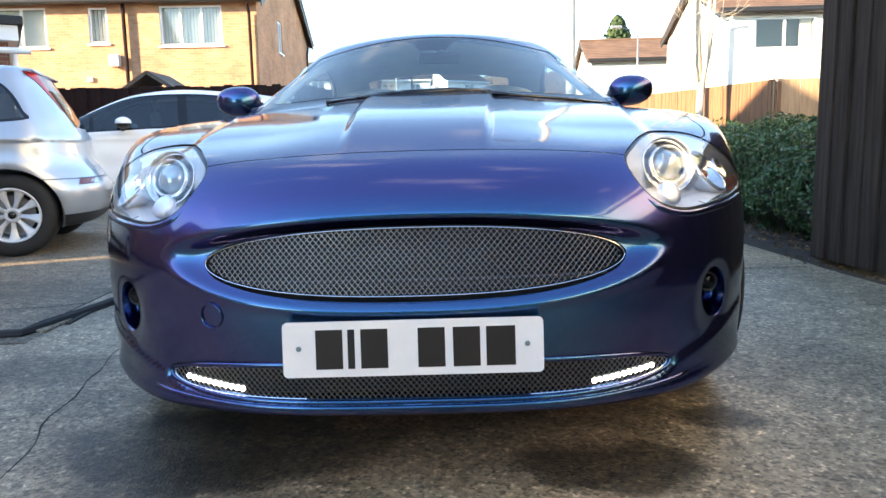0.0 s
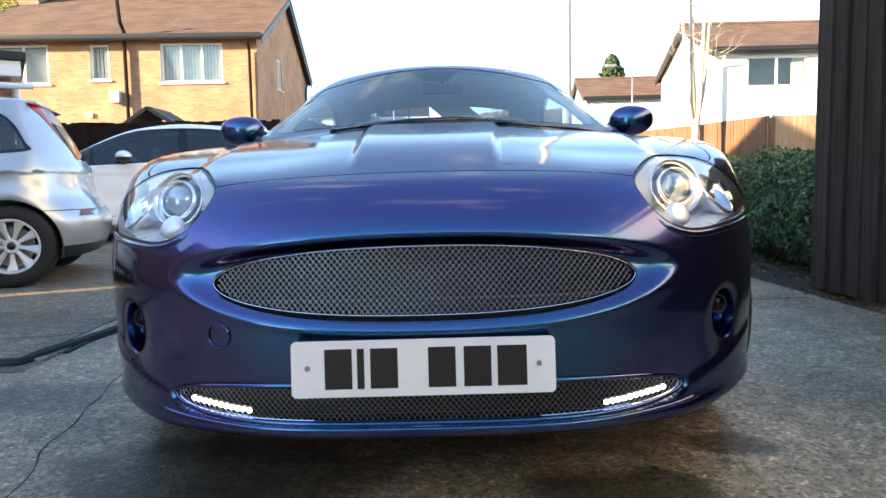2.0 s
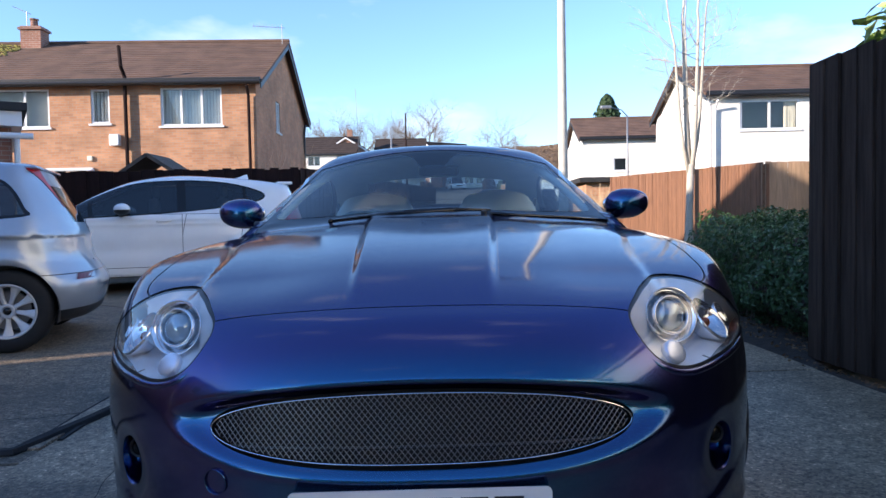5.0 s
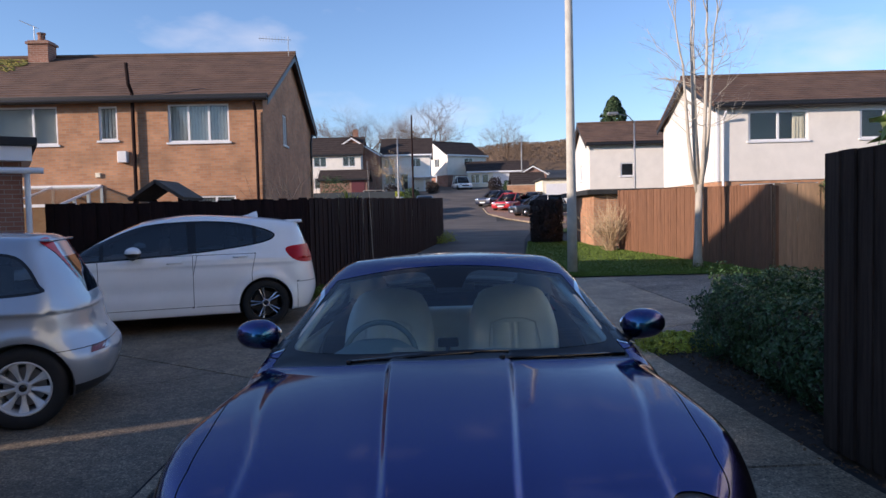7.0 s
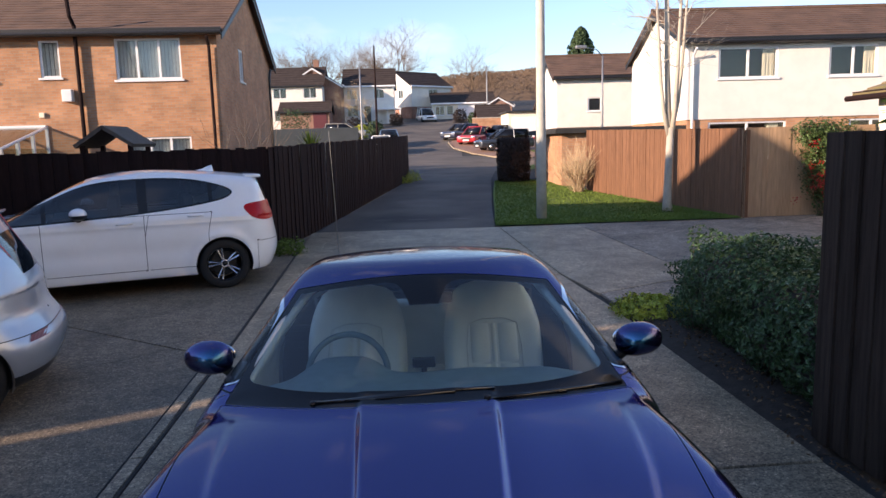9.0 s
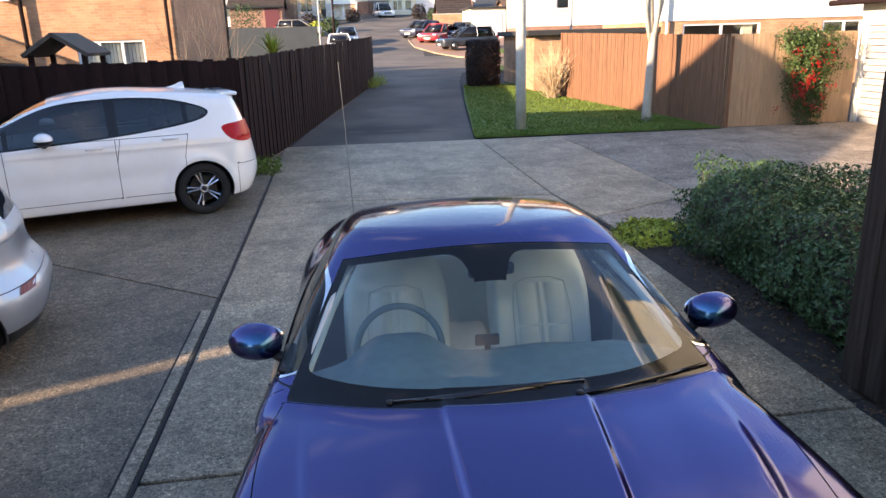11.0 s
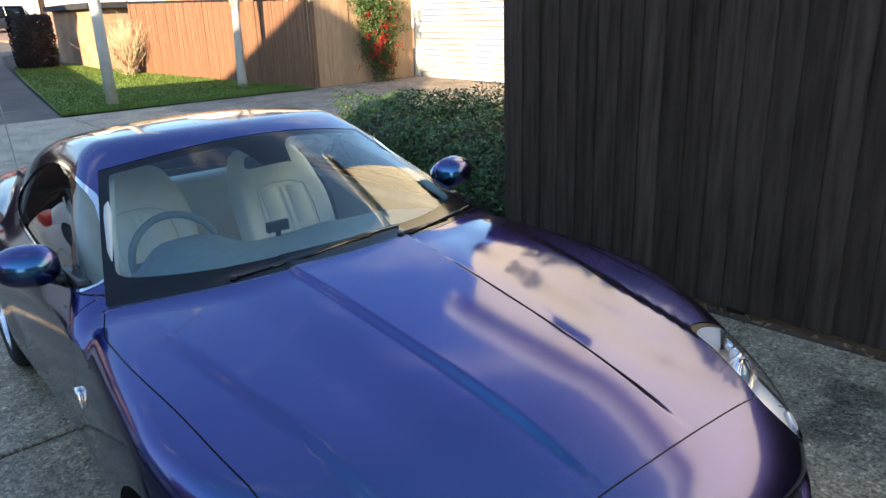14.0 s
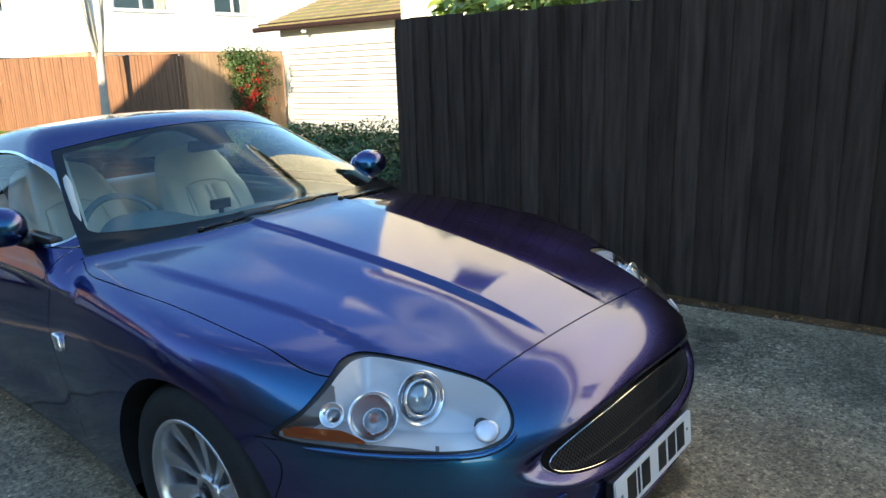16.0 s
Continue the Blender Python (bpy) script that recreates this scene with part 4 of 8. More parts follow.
def outline_sdf(px, py, poly):
    """Signed distance to a closed outline, below 0 inside."""
    lo, hi = poly.min(0) - 0.05, poly.max(0) + 0.05
    near = (px > lo[0]) & (px < hi[0]) & (py > lo[1]) & (py < hi[1])
    whole = np.full(len(px), 0.05)
    px, py = px[near], py[near]
    best = np.full(len(px), 9.0)
    inside = np.zeros(len(px), bool)
    for (ax, ay), (bx, by) in zip(poly, np.roll(poly, -1, 0)):
        dx, dy = bx - ax, by - ay
        t = np.clip(((px - ax) * dx + (py - ay) * dy) / (dx * dx + dy * dy + 1e-12), 0, 1)
        best = np.minimum(best, (px - ax - t * dx) ** 2 + (py - ay - t * dy) ** 2)
        cr = ((ay > py) != (by > py)) & (px < (bx - ax) * (py - ay) / (by - ay + 1e-12) + ax)
        inside ^= cr
    whole[near] = np.where(inside, -1, 1) * np.sqrt(best)
    return whole


LAMP = spline_closed([(0.476, 0.715), (0.515, 0.752), (0.60, 0.781), (0.70, 0.777), (0.775, 0.743), (0.835, 0.692), (0.872, 0.643), (0.81, 0.628), (0.70, 0.620), (0.585, 0.618), (0.512, 0.648)])
SIDE_WINDOW = spline_closed([(1.86, 0.955), (2.10, 1.085), (2.34, 1.178), (2.62, 1.212), (2.95, 1.190), (3.22, 1.115), (3.40, 1.010), (3.36, 0.962), (2.9, 0.952), (2.3, 0.948)], 10)


def g_lamp(p):
    g = outline_sdf(p[:, 0], p[:, 2], LAMP)
    return np.maximum(g, p[:, 1] - 0.75)


def g_bezel(p):
    """The smoked part of the lamp: its outer end."""
    X, z = p[:, 0], p[:, 2]
    return np.maximum(smin(0.800 - 0.9 * (z - 0.70) - X, z - 0.615 - 0.10 * np.maximum(X - 0.60, 0), 0.01), g_lamp(p))


def g_bonnet(p):
    X, y, z = p[:, 0], p[:, 1], p[:, 2]
    edge = curve(y, [0.22, 0.30, 0.42, 0.54, 0.75, 1.0, 1.44, 1.60, 1.75], [0.455, 0.53, 0.65, 0.752, 0.79, 0.812, 0.842, 0.835, 0.79])
    g = np.maximum(np.maximum((X - edge) * 0.9, 0.243 - y), y - (1.487 + 0.40 * X**2))
    return np.maximum(g, 0.60 - z)


def g_screen(p):
    X, y, z = p[:, 0], p[:, 1], p[:, 2]
    pill = curve(y, [1.45, 1.72, 2.0, 2.38, 2.7], [0.86, 0.792, 0.712, 0.588, 0.47])
    g = np.maximum(np.maximum((X - pill) * 0.9, (y - (2.245 + 0.40 * X**2)) * 0.8), (1.492 + 0.40 * X**2) - y)
    return np.maximum(g, 0.86 - z)


def g_glass(p):
    X, y = p[:, 0], p[:, 1]
    low = (1.492 + 0.40 * X**2) + 0.085 + 0.05 * (X / 0.7) ** 4 - y
    blob = np.maximum(X - 0.085 - 0.30 * (y - 2.12), 2.04 - y)
    return smax(smax(g_screen(p) + 0.036, low, 0.05), -blob, 0.06)


def g_side(p):
    g = outline_sdf(p[:, 1], p[:, 2], SIDE_WINDOW)
    return np.maximum(g, 0.45 - p[:, 0])


def g_door(p):
    X, y, z = p[:, 0], p[:, 1], p[:, 2]
    fr = curve(z, [0.2, 0.45, 0.70, 0.88, 0.96], [1.62, 1.76, 1.83, 1.81, 1.79])
    rr = curve(z, [0.2, 0.45, 0.70, 0.96], [2.98, 3.06, 3.12, 3.16])
    return np.maximum(np.maximum(np.maximum(fr - y, y - rr), 0.225 - z), np.maximum(z - 0.938, 0.5 - X))


def g_bumper(p):
    X, y, z = p[:, 0], p[:, 1], p[:, 2]
    lim = curve(z, [0.15, 0.45, 0.60, 0.640, 0.70], [0.60, 0.60, 0.60, 0.66, 0.66])
    side = np.maximum(y - lim, z - 0.632 - 0.0 * X)
    nose = np.maximum(y - 0.243, X - 0.60)
    return np.minimum(side, nose)


def g_arch(c):
    def g(p):
        return np.maximum(np.hypot(p[:, 1] - c, p[:, 2] - WHEEL_Z) - ARCH, 0.50 - p[:, 0])
    return g


def g_grille(p):
    return np.maximum((grille_e(p[:, 0], p[:, 2]) - 0.985) * 0.08, p[:, 1] - 0.35)


def g_intake(p):
    return np.maximum((intake_e(p[:, 0], p[:, 2]) - 0.98) * 0.04, p[:, 1] - 0.35)


FOG = (0.690, 0.408, 0.045, 0.062)


def g_fog(p):
    return np.maximum((np.hypot((p[:, 0] - FOG[0] + 0.15 * (p[:, 2] - FOG[1])) / FOG[2], (p[:, 2] - FOG[1]) / FOG[3]) - 1) * 0.04, p[:, 1] - 0.7)


def g_rearglass(p):
    X, y, z = p[:, 0], p[:, 1], p[:, 2]
    pill = curve(y, [3.1, 3.4, 3.8, 4.2], [0.42, 0.46, 0.48, 0.45])
    return np.maximum(np.maximum(X - pill, 3.36 + 0.15 * X**2 - y), np.maximum(y - 4.02, 0.95 - z))


def g_boot(p):
    X, y, z = p[:, 0], p[:, 1], p[:, 2]
    return np.maximum(np.maximum(X - 0.62, 4.10 - 0.1 * X**2 - y), 0.70 - z)


def g_tail(p):
    X, y, z = p[:, 0], p[:, 1], p[:, 2]
    return np.maximum(np.maximum(np.hypot((z - 0.80) / 0.07, (X - 0.74) / 0.13) * 0.07 - 0.07, 4.3 - y), 0.5 - X)


def cut(bm, g, level=0.0):
    """Splits the faces of a mesh along g = level."""
    bm.verts.ensure_lookup_table()
    co = np.array([v.co[:] for v in bm.verts])
    val = g(co) - level
    val[np.abs(val) < 2e-6] = 2e-6
    bm.verts.index_update()
    new_verts = []
    for e in [e for e in bm.edges if val[e.verts[0].index] * val[e.verts[1].index] < 0]:
        a, b = e.verts
        u = val[a.index] / (val[a.index] - val[b.index])
        new_verts.append(bmesh.utils.edge_split(e, a, float(min(max(u, 0.002), 0.998)))[1])
    fresh = set(new_verts)
    for f in {f for v in new_verts for f in v.link_faces}:
        on = [v for v in f.verts if v in fresh]
        if len(on) == 2 and not any(e.other_vert(on[0]) is on[1] for e in on[0].link_edges):
            bmesh.utils.face_split(f, on[0], on[1])


def half_shell(y0=0.78, y1=3.95, zc=0.545, counts=(60, 95, 190, 55, 231), field=None, reach=1.7):
    """The +x half of the skin as a fine grid: fans at nose and tail, rings between."""
    stations = [(y0, a) for a in np.radians(np.concatenate([np.linspace(89.5, 60, counts[0]), np.linspace(59.5, 0.6, counts[1])]))]
    stations += [(y, 0.0) for y in np.linspace(y0, y1, counts[2])]
    stations += [(y1, -a) for a in np.radians(np.linspace(1.5, 89.0, counts[3]))]
    phi = np.radians(np.linspace(-90, 90, counts[4]))
    n, m = len(stations), len(phi)
    o = np.zeros((n * m, 3))
    d = np.zeros((n * m, 3))
    for i, (y, a) in enumerate(stations):
        s = slice(i * m, (i + 1) * m)
        o[s] = (0, y, zc)
        d[s, 0], d[s, 1], d[s, 2] = np.cos(a) * np.cos(phi), -np.sin(a), np.cos(a) * np.sin(phi)
    d[:, 0] = np.maximum(d[:, 0], 0)
    p = to_surface(o, d, reach, field=field)
    q = p.reshape(n, m, 3)
    q[:, 0, 0] = q[:, -1, 0] = 0
    bm = bmesh.new()
    vs = [[bm.verts.new(q[i, j]) for j in range(m)] for i in range(n)]
    for i in range(n - 1):
        for j in range(m - 1):
            bm.faces.new((vs[i][j], vs[i + 1][j], vs[i + 1][j + 1], vs[i][j + 1]))
    return bm


def gradient(p, h=2e-4, field=None):
    field = field or body_f
    g = np.stack([field(p[:, 0] + h * k[0], p[:, 1] + h * k[1], p[:, 2] + h * k[2]) - field(p[:, 0] - h * k[0], p[:, 1] - h * k[1], p[:, 2] - h * k[2]) for k in np.eye(3)], 1)
    return g / (np.linalg.norm(g, axis=1, keepdims=True) + 1e-12)


SEAM = 0.0021


def skin_panels():
    """Cuts the half shell along every shut line and opening; gives vertices and faces by panel."""
    bm = half_shell()
    for g in (g_grille, g_intake, g_fog, g_arch(WHEEL_F), g_arch(WHEEL_R), g_rearglass, g_tail):
        cut(bm, g)
    for g in (g_bonnet, g_door, g_bumper, g_boot):
        cut(bm, g, -SEAM)
        cut(bm, g, SEAM)
    cut(bm, g_lamp, 0.0)
    cut(bm, g_lamp, 0.006)
    cut(bm, g_bezel, 0.0)
    cut(bm, g_screen, 0.0)
    cut(bm, g_glass, 0.0)
    cut(bm, g_side, 0.0)
    cut(bm, g_side, 0.009)
    bm.verts.index_update()
    co = np.array([v.co[:] for v in bm.verts])
    faces = [[v.index for v in f.verts] for f in bm.faces]
    bm.free()
    c = np.array([co[f].mean(0) for f in faces])
    label = np.full(len(faces), "", object)
    def put(mask, name):
        label[(label == "") & mask] = name
    put((g_grille(c) < 0) | (g_intake(c) < 0) | (g_fog(c) < 0) | (g_arch(WHEEL_F)(c) < 0) | (g_arch(WHEEL_R)(c) < 0), "gone")
    put(g_lamp(c) < 0, "lens")
    put(g_lamp(c) < 0.006, "lamp_gap")
    put(g_glass(c) < 0, "windscreen")
    put(g_screen(c) < 0, "windscreen_border")
    put(g_side(c) < 0, "side_window")
    put(g_side(c) < 0.009, "window_trim")
    put(g_rearglass(c) < 0, "rear_window")
    put(g_tail(c) < 0, "tail_lamp")
    gb, gd, gp, gt = g_bonnet(c), g_door(c), g_bumper(c), g_boot(c)
    put((np.abs(gb) < SEAM) & (gp > -0.1), "seam_bonnet")
    put(np.abs(gd) < SEAM, "seam_door")
    put((np.abs(gp) < SEAM) & (c[:, 1] > 0.30), "seam_bumper")
    put(np.abs(gt) < SEAM, "seam_boot")
    put(gb < 0, "bonnet")
    put(gp < 0, "front_bumper")
    put(gd < 0, "door")
    put(gt < 0, "boot_lid")
    put((c[:, 2] < 0.225) & (c[:, 1] > 1.3) & (c[:, 1] < 3.4), "sill")
    put((c[:, 2] > 1.0) & (c[:, 1] > 1.7) & (c[:, 1] < 4.1), "roof")
    put(c[:, 1] < 2.2, "wing")
    put(c[:, 1] >= 2.2, "rear_wing")
    return co, faces, label


def panel_mesh(name, co, faces, material, side=0, sink=0.0, field=None, soft=0.0035):
    """side 0: both halves joined; 1: the +x half; -1: its mirror image."""
    used = sorted({i for f in faces for i in f})
    where = {i: k for k, i in enumerate(used)}
    p = co[used].copy()
    if sink:
        p -= gradient(p, field=field) * sink
    f1 = [[where[i] for i in f] for f in faces]
    nrm = gradient(p, soft, field)
    verts, polys = p, f1
    if side == -1:
        verts, polys = p * (-1, 1, 1), [f[::-1] for f in f1]
        nrm = nrm * (-1, 1, 1)
    if side == 0:
        n = len(p)
        mid = p[:, 0] < 1e-6
        extra = np.cumsum(~mid) - 1
        other = np.where(mid, np.arange(n), n + extra)
        verts = np.vstack([p, p[~mid] * (-1, 1, 1)])
        nrm[mid, 0] = 0.0
        nrm = np.vstack([nrm, nrm[~mid] * (-1, 1, 1)])
        polys = f1 + [[int(other[i]) for i in f[::-1]] for f in f1]
    me = bpy.data.meshes.new(name)
    me.from_pydata([tuple(map(float, v)) for v in verts], [], polys)
    me.materials.append(material)
    me.polygons.foreach_set("use_smooth", [True] * len(me.polygons))
    me.update()
    # the surface's own slope, smoother than the facets
    me.normals_split_custom_set_from_vertices([tuple(map(float, v)) for v in nrm])
    return me


def child(name, me, parent, label=""):
    ob = new(name, me)
    ob.parent = parent
    if label:
        ob["label"] = label
    return ob


def skin_x(y, z):
    """Half width of the body at a place of its side view."""
    o = np.array([[0.0, y, z]])
    return float(to_surface(o, np.array([[1.0, 0, 0]]), 1.3)[0, 0])


def skin_y(x, z):
    """Where the nose lies in front of a place of its front view."""
    return float(to_surface(np.array([[x, 0.9, z]]), np.array([[0, -1.0, 0]]), 1.2)[0, 1])


def skin_ys(xs, zs):
    n = len(xs)
    o = np.stack([np.array(xs), np.full(n, 0.9), np.array(zs)], 1)
    return to_surface(o, np.tile((0, -1.0, 0), (n, 1)), 1.2)[:, 1]


def skin_z(x, y):
    return float(to_surface(np.array([[x, y, 0.5]]), np.array([[0, 0, 1.0]]), 1.2)[0, 2])


def empty(name, parent, m=None):
    ob = new(name)
    ob.parent = parent
    ob.empty_display_size = 0.05
    if m is not None:
        ob.matrix_local = m
    return ob


def rounded(lo, hi, r, seg=4):
    """A box with well rounded edges."""
    bm = bmesh.new()
    add_box(bm, lo, hi)
    bmesh.ops.bevel(bm, geom=list(bm.edges), offset=r, segments=seg, affect="EDGES", profile=0.5)
    return bm


def wire_mesh(inside, yfun, pitch, r, x1, z0, z1):
    """Diamond wire mesh: two families of slanted wires, each clipped to the opening."""
    bm = bmesh.new()
    slope = 1.15
    for fam in (1, -1):
        c = -x1 * slope - 0.2
        while c < x1 * slope + 0.8:
            run = []
            for k in range(161):
                z = z0 + (z1 - z0) * k / 160
                x = fam * (z - c) / slope
                if abs(x) <= x1 and inside(abs(x), z):
                    run.append((x, yfun(abs(x), z) + (0.0012 if fam > 0 else -0.0012), z))
                elif run:
                    if len(run) > 1:
                        add_tube(bm, run[::max(1, len(run) // 4)] + ([run[-1]] if (len(run) - 1) % max(1, len(run) // 4) else []), r, 4, False)
                    run = []
            if len(run) > 1:
                add_tube(bm, [run[0], run[len(run) // 2], run[-1]] if len(run) > 2 else run, r, 4, False)
            c += pitch
    return bm


def wheel(parent, x, y, side, r=WHEEL_Z, w=0.24, rim_r=0.236, spokes=10, design="coupe", rim_mat=None):
    """A wheel with tyre, rim, spokes and hub. side: +1 if its face looks to +x."""
    rim_mat = rim_mat or M["alloy"]
    wh = empty("wheel", parent, pose(x, y, r, 0, 90 * side, 0))
    I = Matrix.Identity(4)
    tr = r
    prof = [(rim_r + 0.002, -w * 0.46), (rim_r + 0.02, -w * 0.5), (tr - 0.035, -w * 0.5), (tr - 0.012, -w * 0.44), (tr - 0.002, -w * 0.36), (tr, 0), (tr - 0.002, w * 0.36), (tr - 0.012, w * 0.44), (tr - 0.035, w * 0.5), (rim_r + 0.02, w * 0.5), (rim_r + 0.002, w * 0.46), (rim_r - 0.01, 0)]
    part("tyre", add_lathe(bmesh.new(), prof, I, 56, True), M["rubber"], wh, "black rubber tyre", True)
    prof = [(rim_r + 0.004, w * 0.47), (rim_r - 0.006, w * 0.475), (rim_r - 0.014, w * 0.44), (rim_r - 0.022, w * 0.30), (rim_r - 0.030, -w * 0.4), (rim_r - 0.018, -w * 0.42), (rim_r - 0.006, w * 0.2)]
    part("rim", add_lathe(bmesh.new(), prof, I, 56, True), M["black_gloss"] if design == "pairs" else rim_mat, wh, "", True)
    part("brake_disc", add_lathe(bmesh.new(), [(0.02, -0.02), (rim_r * 0.72, -0.02), (rim_r * 0.72, 0.0), (0.02, 0.0)], I, 36), M["black_trim"] if design == "pairs" else M["grey_metal"], wh)
    face = w * 0.30
    for k in range(spokes):
        bm = bmesh.new()
        a0 = 2 * math.pi * k / spokes
        if design == "pairs":
            a0 += 0.17 if k % 2 else -0.17
        twist = 0.10 if design == "coupe" else 0.0
        n = 7
        rows = []
        for i in range(n):
            u = i / (n - 1)
            rr = 0.045 + (rim_r - 0.062) * u
            wd = {"coupe": 0.027 + 0.046 * u, "pairs": 0.015 + 0.010 * u, "cover": 0.030 + 0.075 * max(0, u - 0.25) ** 1.6}[design]
            zz = face + 0.006 * math.sin(u * math.pi) - 0.028 * u * (1 - u) + 0.018 * u * u
            an = a0 + twist * u
            cx, cy = rr * math.cos(an), rr * math.sin(an)
            tx, ty = -math.sin(an), math.cos(an)
            rows.append([bm.verts.new((cx + tx * s * wd / 2, cy + ty * s * wd / 2, zz - dz)) for s, dz in ((-1, 0.03), (-1, 0.004), (-0.45, 0.0), (0.6, 0.008), (1, 0.014), (1, 0.03))])
        for a, b in zip(rows, rows[1:]):
            for j in range(5):
                bm.faces.new((a[j], a[j + 1], b[j + 1], b[j]))
        part("spoke", bm, rim_mat, wh, "", False)
    part("hub_cap", add_lathe(bmesh.new(), [(0.058, face - 0.03), (0.055, face + 0.004), (0.036, face + 0.010), (0.034, face + 0.004), (0.0, face + 0.006)], I, 28), rim_mat, wh, "", True)
    part("badge", add_lathe(bmesh.new(), [(0.029, face + 0.004), (0.027, face + 0.011), (0.0, face + 0.012)], I, 24), M["black_gloss"], wh, "round black centre badge", True)
    if design == "coupe":
        for k in range(5):
            a = 2 * math.pi * (k + 0.5) / 5
            part("wheel_nut", add_lathe(bmesh.new(), [(0.009, face - 0.02), (0.008, face + 0.004), (0.0, face + 0.005)], Matrix.Translation((0.052 * math.cos(a), 0.052 * math.sin(a), 0)), 8), M["chrome"], wh)
    return wh


def tub_mesh(name, co, faces, material, side, depth, slope, keep=None):
    """A dish under a panel: it starts at the panel's rim and sinks towards its middle. keep: which of its faces to make."""
    used = sorted({i for f in faces for i in f})
    where = {i: k for k, i in enumerate(used)}
    p = co[used].copy()
    count = collections.Counter()
    for f in faces:
        for a, b in zip(f, f[1:] + f[:1]):
            count[(min(a, b), max(a, b))] += 1
    rim = sorted({where[i] for e, c in count.items() if c == 1 for i in e})
    dist = np.sqrt(((p[:, None, :] - p[None, rim, :]) ** 2).sum(2)).min(1)
    p -= gradient(p) * np.minimum(depth, 0.005 + slope * dist)[:, None]
    polys = [[where[i] for i in f] for n, f in enumerate(faces) if keep is None or keep[n]]
    if side == -1:
        p, polys = p * (-1, 1, 1), [f[::-1] for f in polys]
    me = bpy.data.meshes.new(name)
    me.from_pydata([tuple(map(float, v)) for v in p], [], polys)
    me.materials.append(material)
    me.polygons.foreach_set("use_smooth", [True] * len(me.polygons))
    me.update()
    return me


